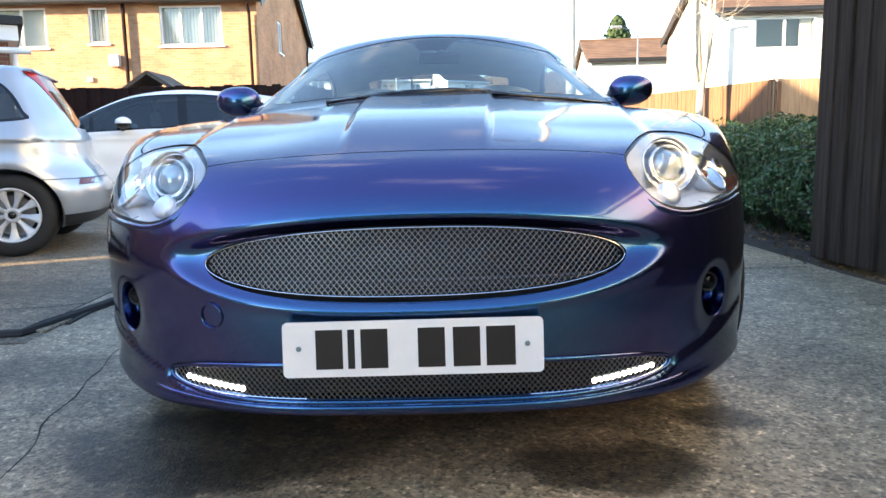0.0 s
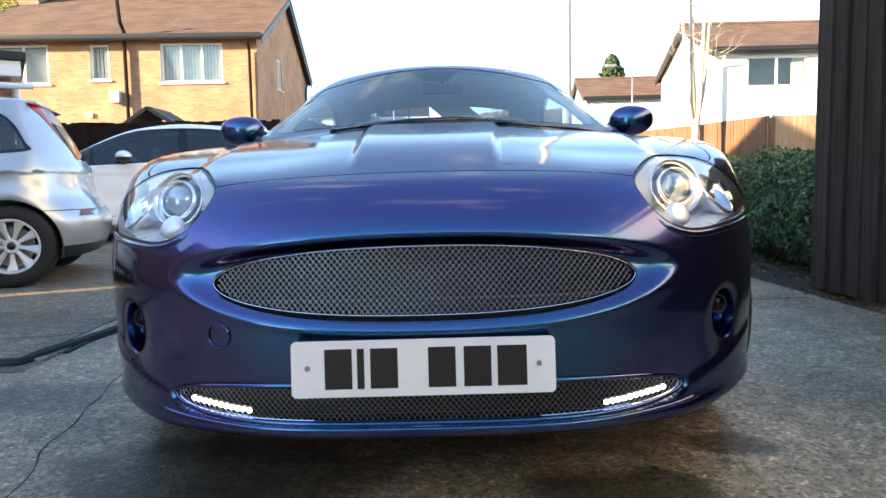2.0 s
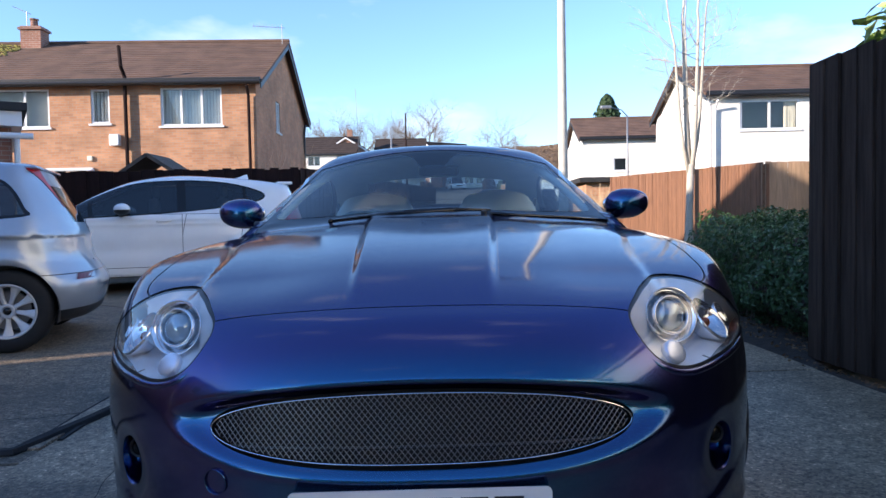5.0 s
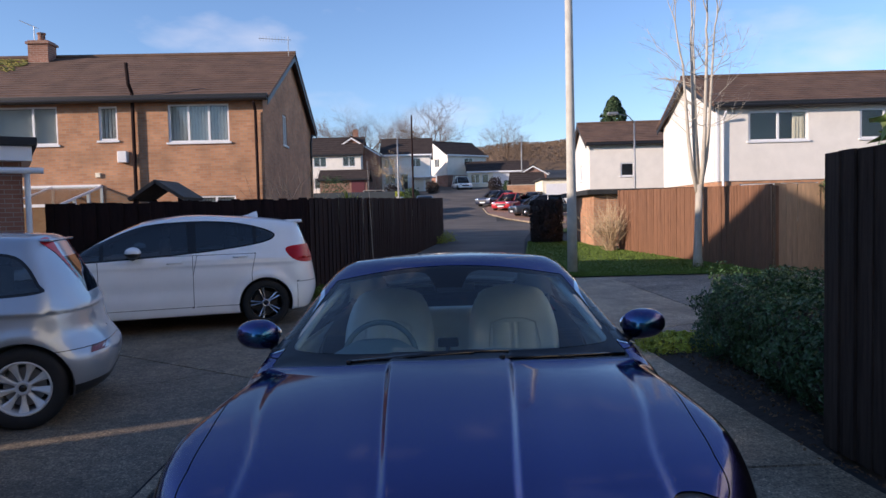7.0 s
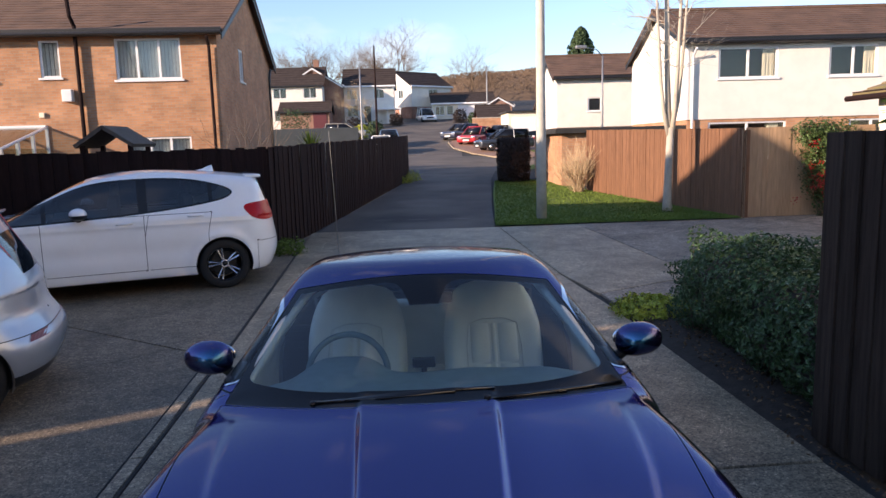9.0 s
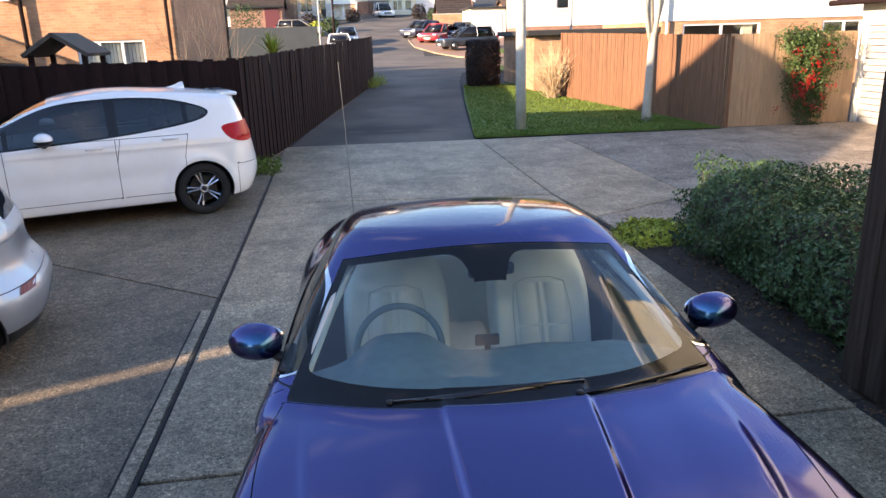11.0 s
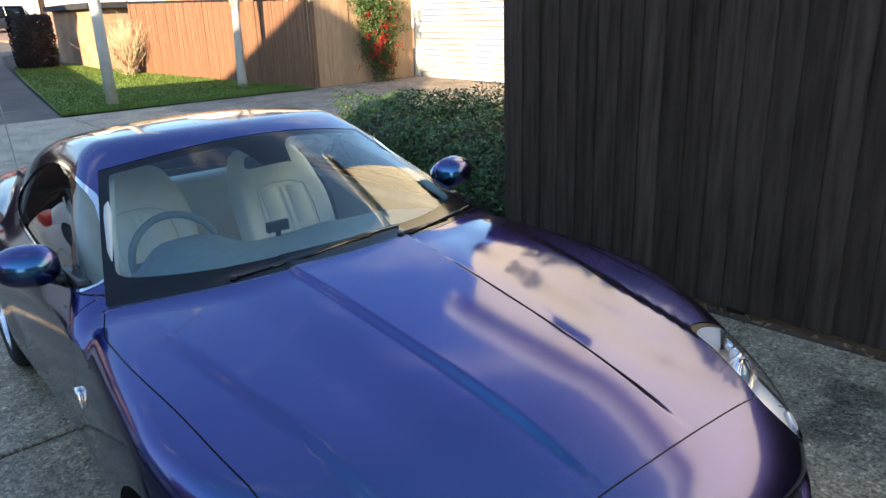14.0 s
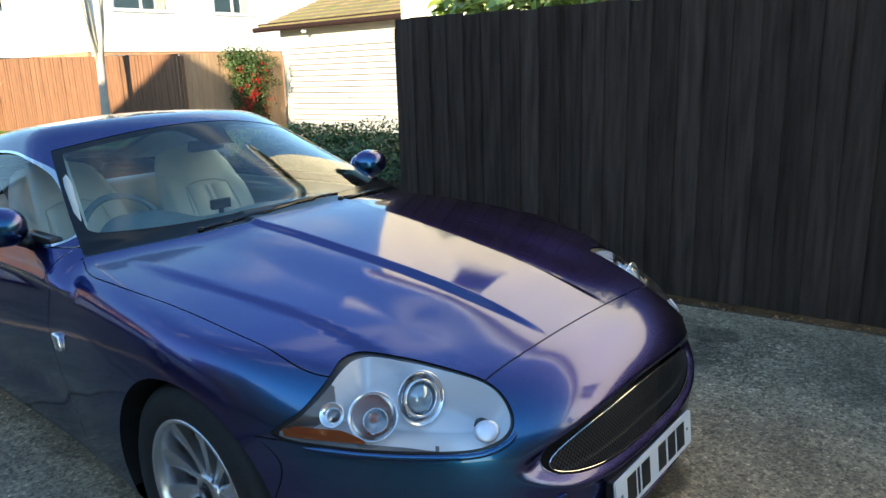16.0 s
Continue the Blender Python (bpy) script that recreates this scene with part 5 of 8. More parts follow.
def coupe():
    car = thing("sports_car", "low blue-purple colour-shift coupe parked on the drive", "car")
    car.matrix_world = pose(-0.014, 0, 0, 0, -0.45, -0.5)      # the drive falls a little to one side
    co, faces, label = skin_panels()
    byname = {}
    for f, l in zip(faces, label):
        byname.setdefault(l, []).append(f)
    P = M["paint"]
    for name in ("bonnet", "front_bumper", "roof", "boot_lid"):
        child(name, panel_mesh(name, co, byname[name], P, soft=0.011 if name == "front_bumper" else 0.0035), car)
    for name in ("wing", "rear_wing", "door", "sill"):
        for side in (1, -1):
            child(name, panel_mesh(name, co, byname[name], P, side), car)
    for side in (1, -1):
        for n in ("seam_bonnet", "seam_door", "seam_bumper", "seam_boot"):
            if n in byname:
                child("shut_line", panel_mesh("shut_line", co, byname[n], M["black_trim"], side, 0.004), car, "dark gap between panels")
    ws = child("windscreen", panel_mesh("windscreen", co, byname["windscreen"], M["screen_glass"]), car, "clear windscreen")
    ws.visible_shadow = False
    child("screen_border", panel_mesh("screen_border", co, byname["windscreen_border"], M["frit"], 0, 0.002), car, "black glass border")
    for side in (1, -1):
        w_ = child("side_window", panel_mesh("side_window", co, byname["side_window"], M["side_glass"], side, 0.006), car, "lightly tinted side window")
        w_.visible_shadow = False
        child("window_trim", panel_mesh("window_trim", co, byname["window_trim"], M["chrome"], side, -0.002), car, "bright chrome window trim")
        child("tail_lamp", panel_mesh("tail_lamp", co, byname["tail_lamp"], M["red_lens"], side), car, "red tail lamp")
    child("rear_window", panel_mesh("rear_window", co, byname["rear_window"], M["side_glass"]), car).visible_shadow = False

    # head lamps
    for side in (1, -1):
        hl = empty("headlight", car)
        lens = child("lens", panel_mesh("lens", co, byname["lens"], M["lens"], side), hl, "clear polycarbonate lens")
        lens.visible_shadow = False
        child("gasket", panel_mesh("gasket", co, byname["lamp_gap"], M["black_trim"], side, 0.004), hl, "black gap round the lamp")
        dim = g_bezel(np.array([co[f].mean(0) for f in byname["lens"]])) < 0
        child("housing", tub_mesh("housing", co, byname["lens"], M["lamp_dark"], side, 0.092, 1.5, ~dim), hl, "satin silver lamp housing")
        child("bezel", tub_mesh("bezel", co, byname["lens"], M["lamp_bezel"], side, 0.092, 1.5, dim), hl, "dark smoked lamp bezel")
        def at(x, z, deep):
            y = skin_y(x, z)
            g = gradient(np.array([[x, y, z]]))[0]
            return Vector((side * (x - g[0] * deep), y - g[1] * deep, z - g[2] * deep)), Vector((side * g[0], g[1], g[2]))
        # projector bowl, ring and glass
        c = Vector((side * 0.603, 0.358, 0.702))
        aim = Vector((side * 0.25, -1, 0.28)).normalized()
        m = Matrix.Translation(c) @ aim.to_track_quat("Z", "Y").to_matrix().to_4x4()
        part("bowl", add_lathe(bmesh.new(), [(0.020, -0.035), (0.045, -0.022), (0.058, 0.002), (0.066, 0.014), (0.069, 0.014), (0.061, -0.002), (0.045, -0.03)], m, 40, True), M["lamp_chrome"], hl, "bright reflector bowl", True)
        part("lamp_ring", add_lathe(bmesh.new(), [(0.041, 0.012), (0.045, 0.018), (0.049, 0.012), (0.046, -0.012), (0.040, -0.012)], m, 36, True), M["chrome"], hl, "", True)
        part("projector", add_lathe(bmesh.new(), [(0.038, -0.012), (0.038, 0.004), (0.030, 0.017), (0.016, 0.024), (0.0, 0.026)], m, 32), M["projector_glass"], hl, "round projector lens", True)
        # indicator bowl and small clear bulb behind
        c3, nr3 = at(0.735, 0.700, 0.034)
        m3 = Matrix.Translation(c3) @ nr3.to_track_quat("Z", "Y").to_matrix().to_4x4() @ Matrix.Scale(1.16, 4)
        part("indicator_bowl", add_lathe(bmesh.new(), [(0.006, -0.03), (0.03, -0.02), (0.048, 0.002), (0.052, 0.012), (0.054, 0.011), (0.05, -0.004), (0.03, -0.028)], m3, 32, True), M["lamp_chrome"], hl, "", True)
        part("bulb", add_lathe(bmesh.new(), [(0.011, -0.02), (0.012, -0.004), (0.008, 0.004), (0.0, 0.007)], m3, 16), M["amber"], hl, "amber indicator bulb", True)
        c4, nr4 = at(0.795, 0.700, 0.026)
        m4 = Matrix.Translation(c4) @ nr4.to_track_quat("Z", "Y").to_matrix().to_4x4()
        part("side_bowl", add_lathe(bmesh.new(), [(0.004, -0.018), (0.02, -0.01), (0.030, 0.006), (0.032, 0.005), (0.022, -0.016)], m4, 24, True), M["lamp_chrome"], hl, "", True)
        # amber reflector along the lower edge
        bm = bmesh.new()
        rows = []
        for k in range(13):
            x = 0.768 + 0.100 * k / 12
            zb = 0.636 + 0.004 * k / 12
            h = 0.029 * min(1.0, 0.10 + 0.30 * k) ** 0.6 * (1.0 if k < 11 else 0.7)
            row = []
            for zz in (zb, zb + h / 2, zb + h):
                row.append(bm.verts.new(at(x, zz, 0.007)[0]))
            rows.append(row)
        for a, b in zip(rows, rows[1:]):
            for j in range(2):
                bm.faces.new((a[j], a[j + 1], b[j + 1], b[j]))
        part("side_reflector", bm, M["amber"], hl, "amber side reflector", True)
        # painted lip under the lens
        rim = [(LAMP[k], LAMP[k - 3], LAMP[(k + 3) % len(LAMP)]) for k in range(len(LAMP))]
        rim = [(p, Vector((b[1] - a[1], a[0] - b[0])).normalized()) for p, a, b in rim]
        if sum((p[0] - 0.68) * d.x + (p[1] - 0.70) * d.y for p, d in rim) < 0:
            rim = [(p, -d) for p, d in rim]
        low = [k for k in range(len(rim)) if rim[k][0][1] < 0.665 and rim[k][0][0] < 0.862]
        low.sort(key=lambda k: rim[k][0][0])
        pts = [at(rim[k][0][0] + rim[k][1].x * 0.014, rim[k][0][1] + rim[k][1].y * 0.014, 0.0035)[0] for k in low]
        radii = [0.0085 * min(1.0, 0.15 + 0.12 * min(k, len(pts) - 1 - k)) for k in range(len(pts))]
        part("lamp_lip", tube(pts, radii, 10), P, hl, "", True)
        # washer cap
        c6, n6 = at(0.562, 0.650, 0.001)
        m6 = Matrix.Translation(c6) @ n6.to_track_quat("Z", "Y").to_matrix().to_4x4()
        part("washer_cap", add_lathe(bmesh.new(), [(0.026, -0.012), (0.0255, 0.0), (0.021, 0.0025), (0.012, 0.0038), (0.0, 0.0042)], m6 @ Matrix.Diagonal((1.2, 1.05, 1, 1)), 28), M["washer"], hl, "silvery washer cap", True)

    # upper grille
    gr = empty("grille", car)
    def gy(X, z):
        return 0.86 * X**3.4 + 0.012 + 0.034 * np.clip((z - 0.465) / 0.125, 0, 1)
    part("mesh", wire_mesh(lambda X, z: (np.abs(X) / 0.440) ** 2.3 + (np.abs(np.array(z) - 0.532) / np.where(np.array(z) > 0.532, 0.071, 0.066)) ** 2 < 0.95, gy, 0.0142, 0.00092, 0.45, 0.450, 0.607), M["chrome_dull"], gr, "fine chrome diamond mesh")
    bm = bmesh.new()
    ring = []
    for k in range(121):
        a = 2 * math.pi * k / 120
        u = math.cos(a)
        X = 0.438 * math.copysign(abs(u) ** (2 / 2.3), u)
        h = 0.070 if math.sin(a) > 0 else 0.065
        z = 0.532 + h * math.sin(a)
        ring.append((X, gy(abs(X), z) - 0.006, z))
    add_tube(bm, ring, 0.0012, 6, False)
    part("surround", bm, M["chrome"], gr, "thin chrome surround")
    part("splitter_bar", tube([(x, gy(abs(x), 0.48) + 0.02, 0.492) for x in np.linspace(-0.40, 0.40, 21)], 0.006, 6), M["black_trim"], gr)
    # lower intake
    lo = empty("lower_grille", car)
    def ly(X, z):
        return 0.86 * X**3.4 + 0.034
    part("mesh", wire_mesh(lambda X, z: intake_e(np.array(X), np.array(z)) < 0.97, ly, 0.0142, 0.00092, 0.56, 0.240, 0.345), M["chrome_dull"], lo, "fine chrome diamond mesh")
    bm = bmesh.new()
    ring = []
    for k in range(161):
        a = 2 * math.pi * k / 160
        u, v = math.cos(a), math.sin(a)
        X = 0.547 * math.copysign(abs(u) ** 0.5, u)
        z = 0.283 - 0.002 * (X / 0.54) ** 2 + 0.0365 * math.copysign(abs(v) ** (2 / 2.2), v)
        ring.append((X, ly(abs(X), z) - 0.004, z))
    add_tube(bm, ring, 0.0016, 6, False)
    part("surround", bm, M["chrome"], lo, "thin chrome surround")
    for side in (1, -1):
        dr = empty("running_light", car)
        xs = np.linspace(0.375, 0.510, 11)
        pts = [(side * x, ly(x, 0.27) + 0.011, 0.262 + 0.10 * (x - 0.375)) for x in xs]
        part("light_bar", tube(pts, 0.0065, 8), M["led_bar"], dr, "clear bar of the running light", True)
        for x, y, z in pts:
            part("led", add_lathe(bmesh.new(), [(0.0058, 0), (0.0050, 0.002), (0.0, 0.003)], Matrix.Translation((x, y - 0.0075, z)) @ Matrix.Rotation(radians(90), 4, "X"), 10), M["led"], dr, "glowing white led")
    # dark radiator space behind the openings
    part("radiator", rounded((-0.52, 0.20, 0.20), (0.52, 0.26, 0.64), 0.02, 2), M["black_trim"], car, "dark radiator")
    part("intake_duct", rounded((-0.50, 0.19, 0.215), (0.50, 0.34, 0.35), 0.02, 2), M["black_trim"], car)

    # fog lamps in oval pockets
    for side in (1, -1):
        fg = empty("fog_lamp", car)
        bm = bmesh.new()
        rings = []
        for scale, deep in ((1.03, -0.001), (0.97, 0.004), (0.92, 0.016), (0.86, 0.040), (0.55, 0.055)):
            an = np.arange(36) * math.pi / 18
            zs = FOG[1] + FOG[3] * scale * np.sin(an)
            xs = FOG[0] + FOG[2] * scale * np.cos(an) - 0.15 * (zs - FOG[1])
            rings.append([bm.verts.new((side * x, y + deep * 1.3, z)) for x, y, z in zip(xs, skin_ys(xs, zs), zs)])
        for a, b in zip(rings, rings[1:]):
            for k in range(36):
                bm.faces.new((a[k], a[(k + 1) % 36], b[(k + 1) % 36], b[k]))
        bm.faces.new(rings[-1])
        bmesh.ops.recalc_face_normals(bm, faces=bm.faces[:])
        part("pocket", bm, P, fg, "painted oval pocket", True)
        m = Matrix.Translation((side * FOG[0], skin_y(FOG[0], FOG[1]) + 0.046, FOG[1] + 0.016)) @ Vector((side * 0.15, -1, 0)).normalized().to_track_quat("Z", "Y").to_matrix().to_4x4() @ Matrix.Scale(0.8, 4)
        part("fog_glass", add_lathe(bmesh.new(), [(0.0, 0.014), (0.014, 0.012), (0.022, 0.006), (0.025, -0.01)], m, 24), M["frit"], fg, "", True)
        part("fog_ring", add_lathe(bmesh.new(), [(0.022, 0.0), (0.026, 0.012), (0.030, 0.006), (0.029, -0.02)], m, 24, True), M["black_trim"], fg, "", True)
    # rolled lip round the lower opening
    pts = []
    for k in range(121):
        u, v = math.cos(2 * math.pi * k / 120), math.sin(2 * math.pi * k / 120)
        x = 0.556 * math.copysign(abs(u) ** 0.5, u)
        pts.append((x, 0.283 + 0.0425 * math.copysign(abs(v) ** (2 / 2.2), v) - 0.002 * (x / 0.54) ** 2))
    ys = skin_ys([abs(x) for x, z in pts], [z for x, z in pts])
    part("intake_lip", add_tube(bmesh.new(), [(x, y + 0.0028, z) for (x, z), y in zip(pts, ys)], 0.0062, 10, False), P, car, "", True)
    xs = np.linspace(-0.60, 0.60, 61)
    zs = 0.2285 + 0.016 * (np.abs(xs) / 0.6) ** 4
    part("chin_lip", tube([(x, y + 0.0035, z) for x, y, z in zip(xs, skin_ys(np.abs(xs), zs), zs)], 0.0062, 10), P, car, "", True)
    # towing-eye cover
    y = skin_y(-0.423, 0.428)
    g = gradient(np.array([[-0.423, y, 0.428]]))[0]
    m = Matrix.Translation((-0.423, y, 0.428)) @ Vector(g).to_track_quat("Z", "Y").to_matrix().to_4x4()
    part("tow_cover", add_lathe(bmesh.new(), [(0.0272, -0.004), (0.0270, 0.0042), (0.0262, 0.0046), (0.0252, 0.0042), (0.0250, -0.004)], m, 28, True), P, car, "", True)

    # number plate: plain bars in place of the characters
    npl = empty("number_plate", car, pose(-0.002, -0.020, 0.3125, -5, 0, 0.6))
    bm = bmesh.new()
    rim = []
    for cx, cz, a0 in ((0.25, 0.101, 0), (-0.25, 0.101, 90), (-0.25, 0.010, 180), (0.25, 0.010, 270)):
        rim += [(cx + 0.010 * math.cos(radians(a0 + k * 18)), cz + 0.010 * math.sin(radians(a0 + k * 18))) for k in range(6)]
    near_, far_ = [bm.verts.new((x, -0.004, z)) for x, z in rim], [bm.verts.new((x, 0.003, z)) for x, z in rim]
    bm.faces.new(near_[::-1])
    bm.faces.new(far_)
    for k in range(len(rim)):
        bm.faces.new((near_[k], near_[k - 1], far_[k - 1], far_[k]))
    bmesh.ops.recalc_face_normals(bm, faces=bm.faces[:])
    part("plate", bm, M["white_plate"], npl, "white reflective plate")
    part("plate_holder", box((-0.255, 0.003, 0.004), (0.255, 0.030, 0.107), 0.004), M["black_trim"], npl)
    for x0, x1 in ((-0.194, -0.140), (-0.130, -0.116), (-0.104, -0.050), (0.010, 0.064), (0.080, 0.134), (0.146, 0.204)):
        part("bar", box((x0, -0.0052, 0.016), (x1, -0.0035, 0.095), 0.0004), M["black_ink"], npl)
    for x in (-0.228, 0.228):
        part("screw", add_lathe(bmesh.new(), [(0.0055, 0), (0.005, 0.002), (0.0, 0.0025)], pose(x, -0.004, 0.058, 90, 0, 0), 12), M["dash"], npl)

    # wheels, arches, floor
    for y in (WHEEL_F, WHEEL_R):
        for side in (1, -1):
            wheel(car, side * 0.800, y, side)
            bm = bmesh.new()
            n = 28
            rows = []
            for k in range(n + 1):
                a = math.pi * (1.16 * k / n - 0.08)
                rows.append([bm.verts.new((side * x, y + (ARCH + 0.004) * math.cos(a), WHEEL_Z + (ARCH + 0.004) * math.sin(a))) for x in (0.50, 0.84, skin_x(y + ARCH * math.cos(a), max(0.21, WHEEL_Z + ARCH * math.sin(a))) - 0.001)])
            for a, b in zip(rows, rows[1:]):
                for j in range(2):
                    bm.faces.new((a[j], a[j + 1], b[j + 1], b[j]))
            c = bm.verts.new((side * 0.50, y, WHEEL_Z))
            for a, b in zip(rows, rows[1:]):
                bm.faces.new((a[0], b[0], c))
            part("arch_liner", bm, M["black_trim"], car, "black wheel-arch liner")
    part("floor_pan", rounded((-0.68, 0.62, 0.17), (0.68, 4.5, 0.24), 0.02, 2), M["black_trim"], car)

    # side repeaters
    for side in (1, -1):
        y, z = 1.745, 0.640
        x = skin_x(y, z)
        bm = rounded((-0.012, -0.022, -0.030), (0.012, 0.022, 0.030), 0.009, 3)
        for v in bm.verts:
            v.co.y += 0.25 * v.co.z
        bmesh.ops.transform(bm, matrix=Matrix.Translation((side * (x + 0.004), y, z)), verts=bm.verts)
        part("side_repeater", bm, M["lamp_chrome"], car, "small clear side lamp", True)

    # door mirrors
    for side in (1, -1):
        mi = empty("door_mirror", car)
        bm = bmesh.new()
        bmesh.ops.create_uvsphere(bm, u_segments=40, v_segments=24, radius=1.0)
        for v in bm.verts:
            x, y, z = v.co
            fl = 1.0 if y < 0 else 0.55
            v.co = Vector((math.copysign(abs(x) ** 0.85, x) * 0.106, y * 0.100 * fl, math.copysign(abs(z) ** 0.86, z) * (0.072 - 0.006 * x) + 0.006 * x))
        mm = Matrix.Translation((side * 0.934, 2.095, 1.004)) @ Matrix.Rotation(side * radians(14), 4, "Z") @ Matrix.Diagonal((side, 1, 1, 1))
        bmesh.ops.transform(bm, matrix=mm, verts=bm.verts)
        part("shell", bm, P, mi, "", True)
        bm = bmesh.new()
        bmesh.ops.create_uvsphere(bm, u_segments=28, v_segments=12, radius=1.0)
        bmesh.ops.transform(bm, matrix=mm @ Matrix.Translation((0.0, 0.046, 0.0)) @ Matrix.Diagonal((0.100, 0.014, 0.052, 1)), verts=bm.verts)
        part("mirror_glass", bm, M["mirror"], mi, "mirror glass", True)
        bm = bmesh.new()
        add_tube(bm, [(side * 0.79, 2.06, 0.925), (side * 0.84, 2.075, 0.935), (side * 0.885, 2.09, 0.955), (side * 0.92, 2.10, 0.985)], [0.030, 0.024, 0.022, 0.028], 12)
        part("mirror_arm", bm, M["black_trim"], mi, "black mirror foot", True)
        part("arm_base", rounded((side * 0.80 - 0.03, 1.90, 0.925), (side * 0.80 + 0.02, 2.14, 0.965), 0.012, 2), M["black_trim"], mi)

    # wipers
    def on_glass(x, y, lift):
        return Vector((x, y - 0.022, skin_z(x, y - 0.022) + lift))
    for pts, blade in (([(-0.42, 1.612), (-0.16, 1.568), (0.10, 1.580)], [(-0.30, 1.590), (-0.10, 1.578), (0.08, 1.592), (0.246, 1.606)]), ([(0.215, 1.545), (0.36, 1.592), (0.52, 1.645)], [(0.26, 1.562), (0.42, 1.615), (0.60, 1.690), (0.765, 1.778)])):
        wp = empty("wiper", car)
        part("arm", tube([on_glass(x, y, -0.002) for x, y in pts], [0.010, 0.009, 0.007], 8), M["black_gloss"], wp, "", True)
        part("blade", tube([on_glass(x, y, -0.001) for x, y in blade], 0.0085, 8), M["black_gloss"], wp, "", True)
        part("pivot", add_lathe(bmesh.new(), [(0.013, -0.004), (0.012, 0.004), (0.006, 0.007), (0, 0.008)], Matrix.Translation(on_glass(*pts[0], 0.002)), 16), M["black_trim"], wp)

    interior(car, co, byname)
    # aerial on the rear wing
    ae = empty("aerial", car)
    zt = skin_z(-0.60, 4.25)
    part("mast", tube([(-0.60, 4.25, zt - 0.01), (-0.615, 4.27, zt + 0.50), (-0.635, 4.30, zt + 1.06)], [0.0035, 0.0025, 0.0018], 6), M["chrome_dull"], ae)
    part("mast_base", add_lathe(bmesh.new(), [(0.016, -0.01), (0.014, 0.008), (0.005, 0.016)], Matrix.Translation((-0.60, 4.25, zt)), 16), M["black_trim"], ae)
    return car


def seat(car, x0):
    """A leather seat: cushion, back with bolsters, stitched panels."""
    st = empty("seat", car)
    bm = bmesh.new()
    n, m = 30, 20
    front, back = [], []
    for i in range(n + 1):
        v = i / n
        z = 0.44 + 0.68 * v
        lean = 2.70 + 0.30 * v - 0.05 * math.sin(v * math.pi)
        w = float(curve(np.array([v]), [0, 0.15, 0.45, 0.68, 0.80, 0.90, 0.97, 1.0], [0.235, 0.255, 0.264, 0.258, 0.238, 0.205, 0.150, 0.06])[0])
        t = float(curve(np.array([v]), [0, 0.5, 0.75, 0.9, 1.0], [0.10, 0.085, 0.06, 0.045, 0.012])[0])
        fr, bk = [], []
        for j in range(m + 1):
            u = 2 * j / m - 1
            bol = 0.055 * max(0, (abs(u) - 0.55) / 0.45) ** 1.3 * (1 - max(0, (abs(u) - 0.88) / 0.12) ** 2) * (1 - step01(np.array(v), 0.62, 0.8))
            rnd = t * (1 - abs(u) ** 4) ** 0.5
            fr.append(bm.verts.new((x0 + u * w, lean - rnd - float(bol), z)))
            bk.append(bm.verts.new((x0 + u * w, lean + rnd * 0.8 + 0.001, z)))
        front.append(fr)
        back.append(bk)
    for g, flip in ((front, 0), (back, 1)):
        for a, b in zip(g, g[1:]):
            for j in range(m):
                q = (a[j], a[j + 1], b[j + 1], b[j])
                bm.faces.new(q[::-1] if flip else q)
    for a, b, c, d in zip(front, front[1:], back, back[1:]):
        bm.faces.new((a[0], b[0], d[0], c[0]))
        bm.faces.new((a[-1], c[-1], d[-1], b[-1]))
    bm.faces.new(front[-1] + back[-1][::-1])
    part("backrest", bm, M["leather"], st, "cream leather backrest", True)
    def face_y(v):
        lean = 2.70 + 0.30 * v - 0.05 * math.sin(v * math.pi)
        t = float(curve(np.array([v]), [0, 0.5, 0.75, 0.9, 1.0], [0.10, 0.085, 0.06, 0.045, 0.012])[0])
        return lean - t
    for xa, xb in ((-0.125, -0.022), (-0.016, 0.016), (0.022, 0.125)):
        for va, vb in ((0.10, 0.42), (0.435, 0.70)):
            bm = bmesh.new()
            rows = []
            for i in range(9):
                v = va + (vb - va) * i / 8
                edge = 0.004 if i in (0, 8) else 0.0
                rows.append([bm.verts.new((x0 + x, face_y(v) + 0.004 - (0.012 if k in (1, 2) else 0.0) + edge, 0.44 + 0.68 * v)) for k, x in enumerate((xa, xa + 0.008, xb - 0.008, xb))])
            for a, b in zip(rows, rows[1:]):
                for k in range(3):
                    bm.faces.new((a[k], a[k + 1], b[k + 1], b[k]))
            part("stitched_panel", bm, M["leather"], st, "", True)
    part("cushion", rounded((x0 - 0.25, 2.22, 0.36), (x0 + 0.25, 2.76, 0.52), 0.06, 4), M["leather"], st, "cream leather cushion", True)
    seam = [(x0 + 0.145 * sx, face_y(v) - 0.004, 0.44 + 0.68 * v) for sx, v in ((-1, 0.08), (-1, 0.3), (-1, 0.55), (-0.9, 0.70), (-0.4, 0.735), (0.4, 0.735), (0.9, 0.70), (1, 0.55), (1, 0.3), (1, 0.08))]
    part("piping", tube(seam, 0.0026, 6), M["leather_dark"], st, "pale seam piping", True)
    return st


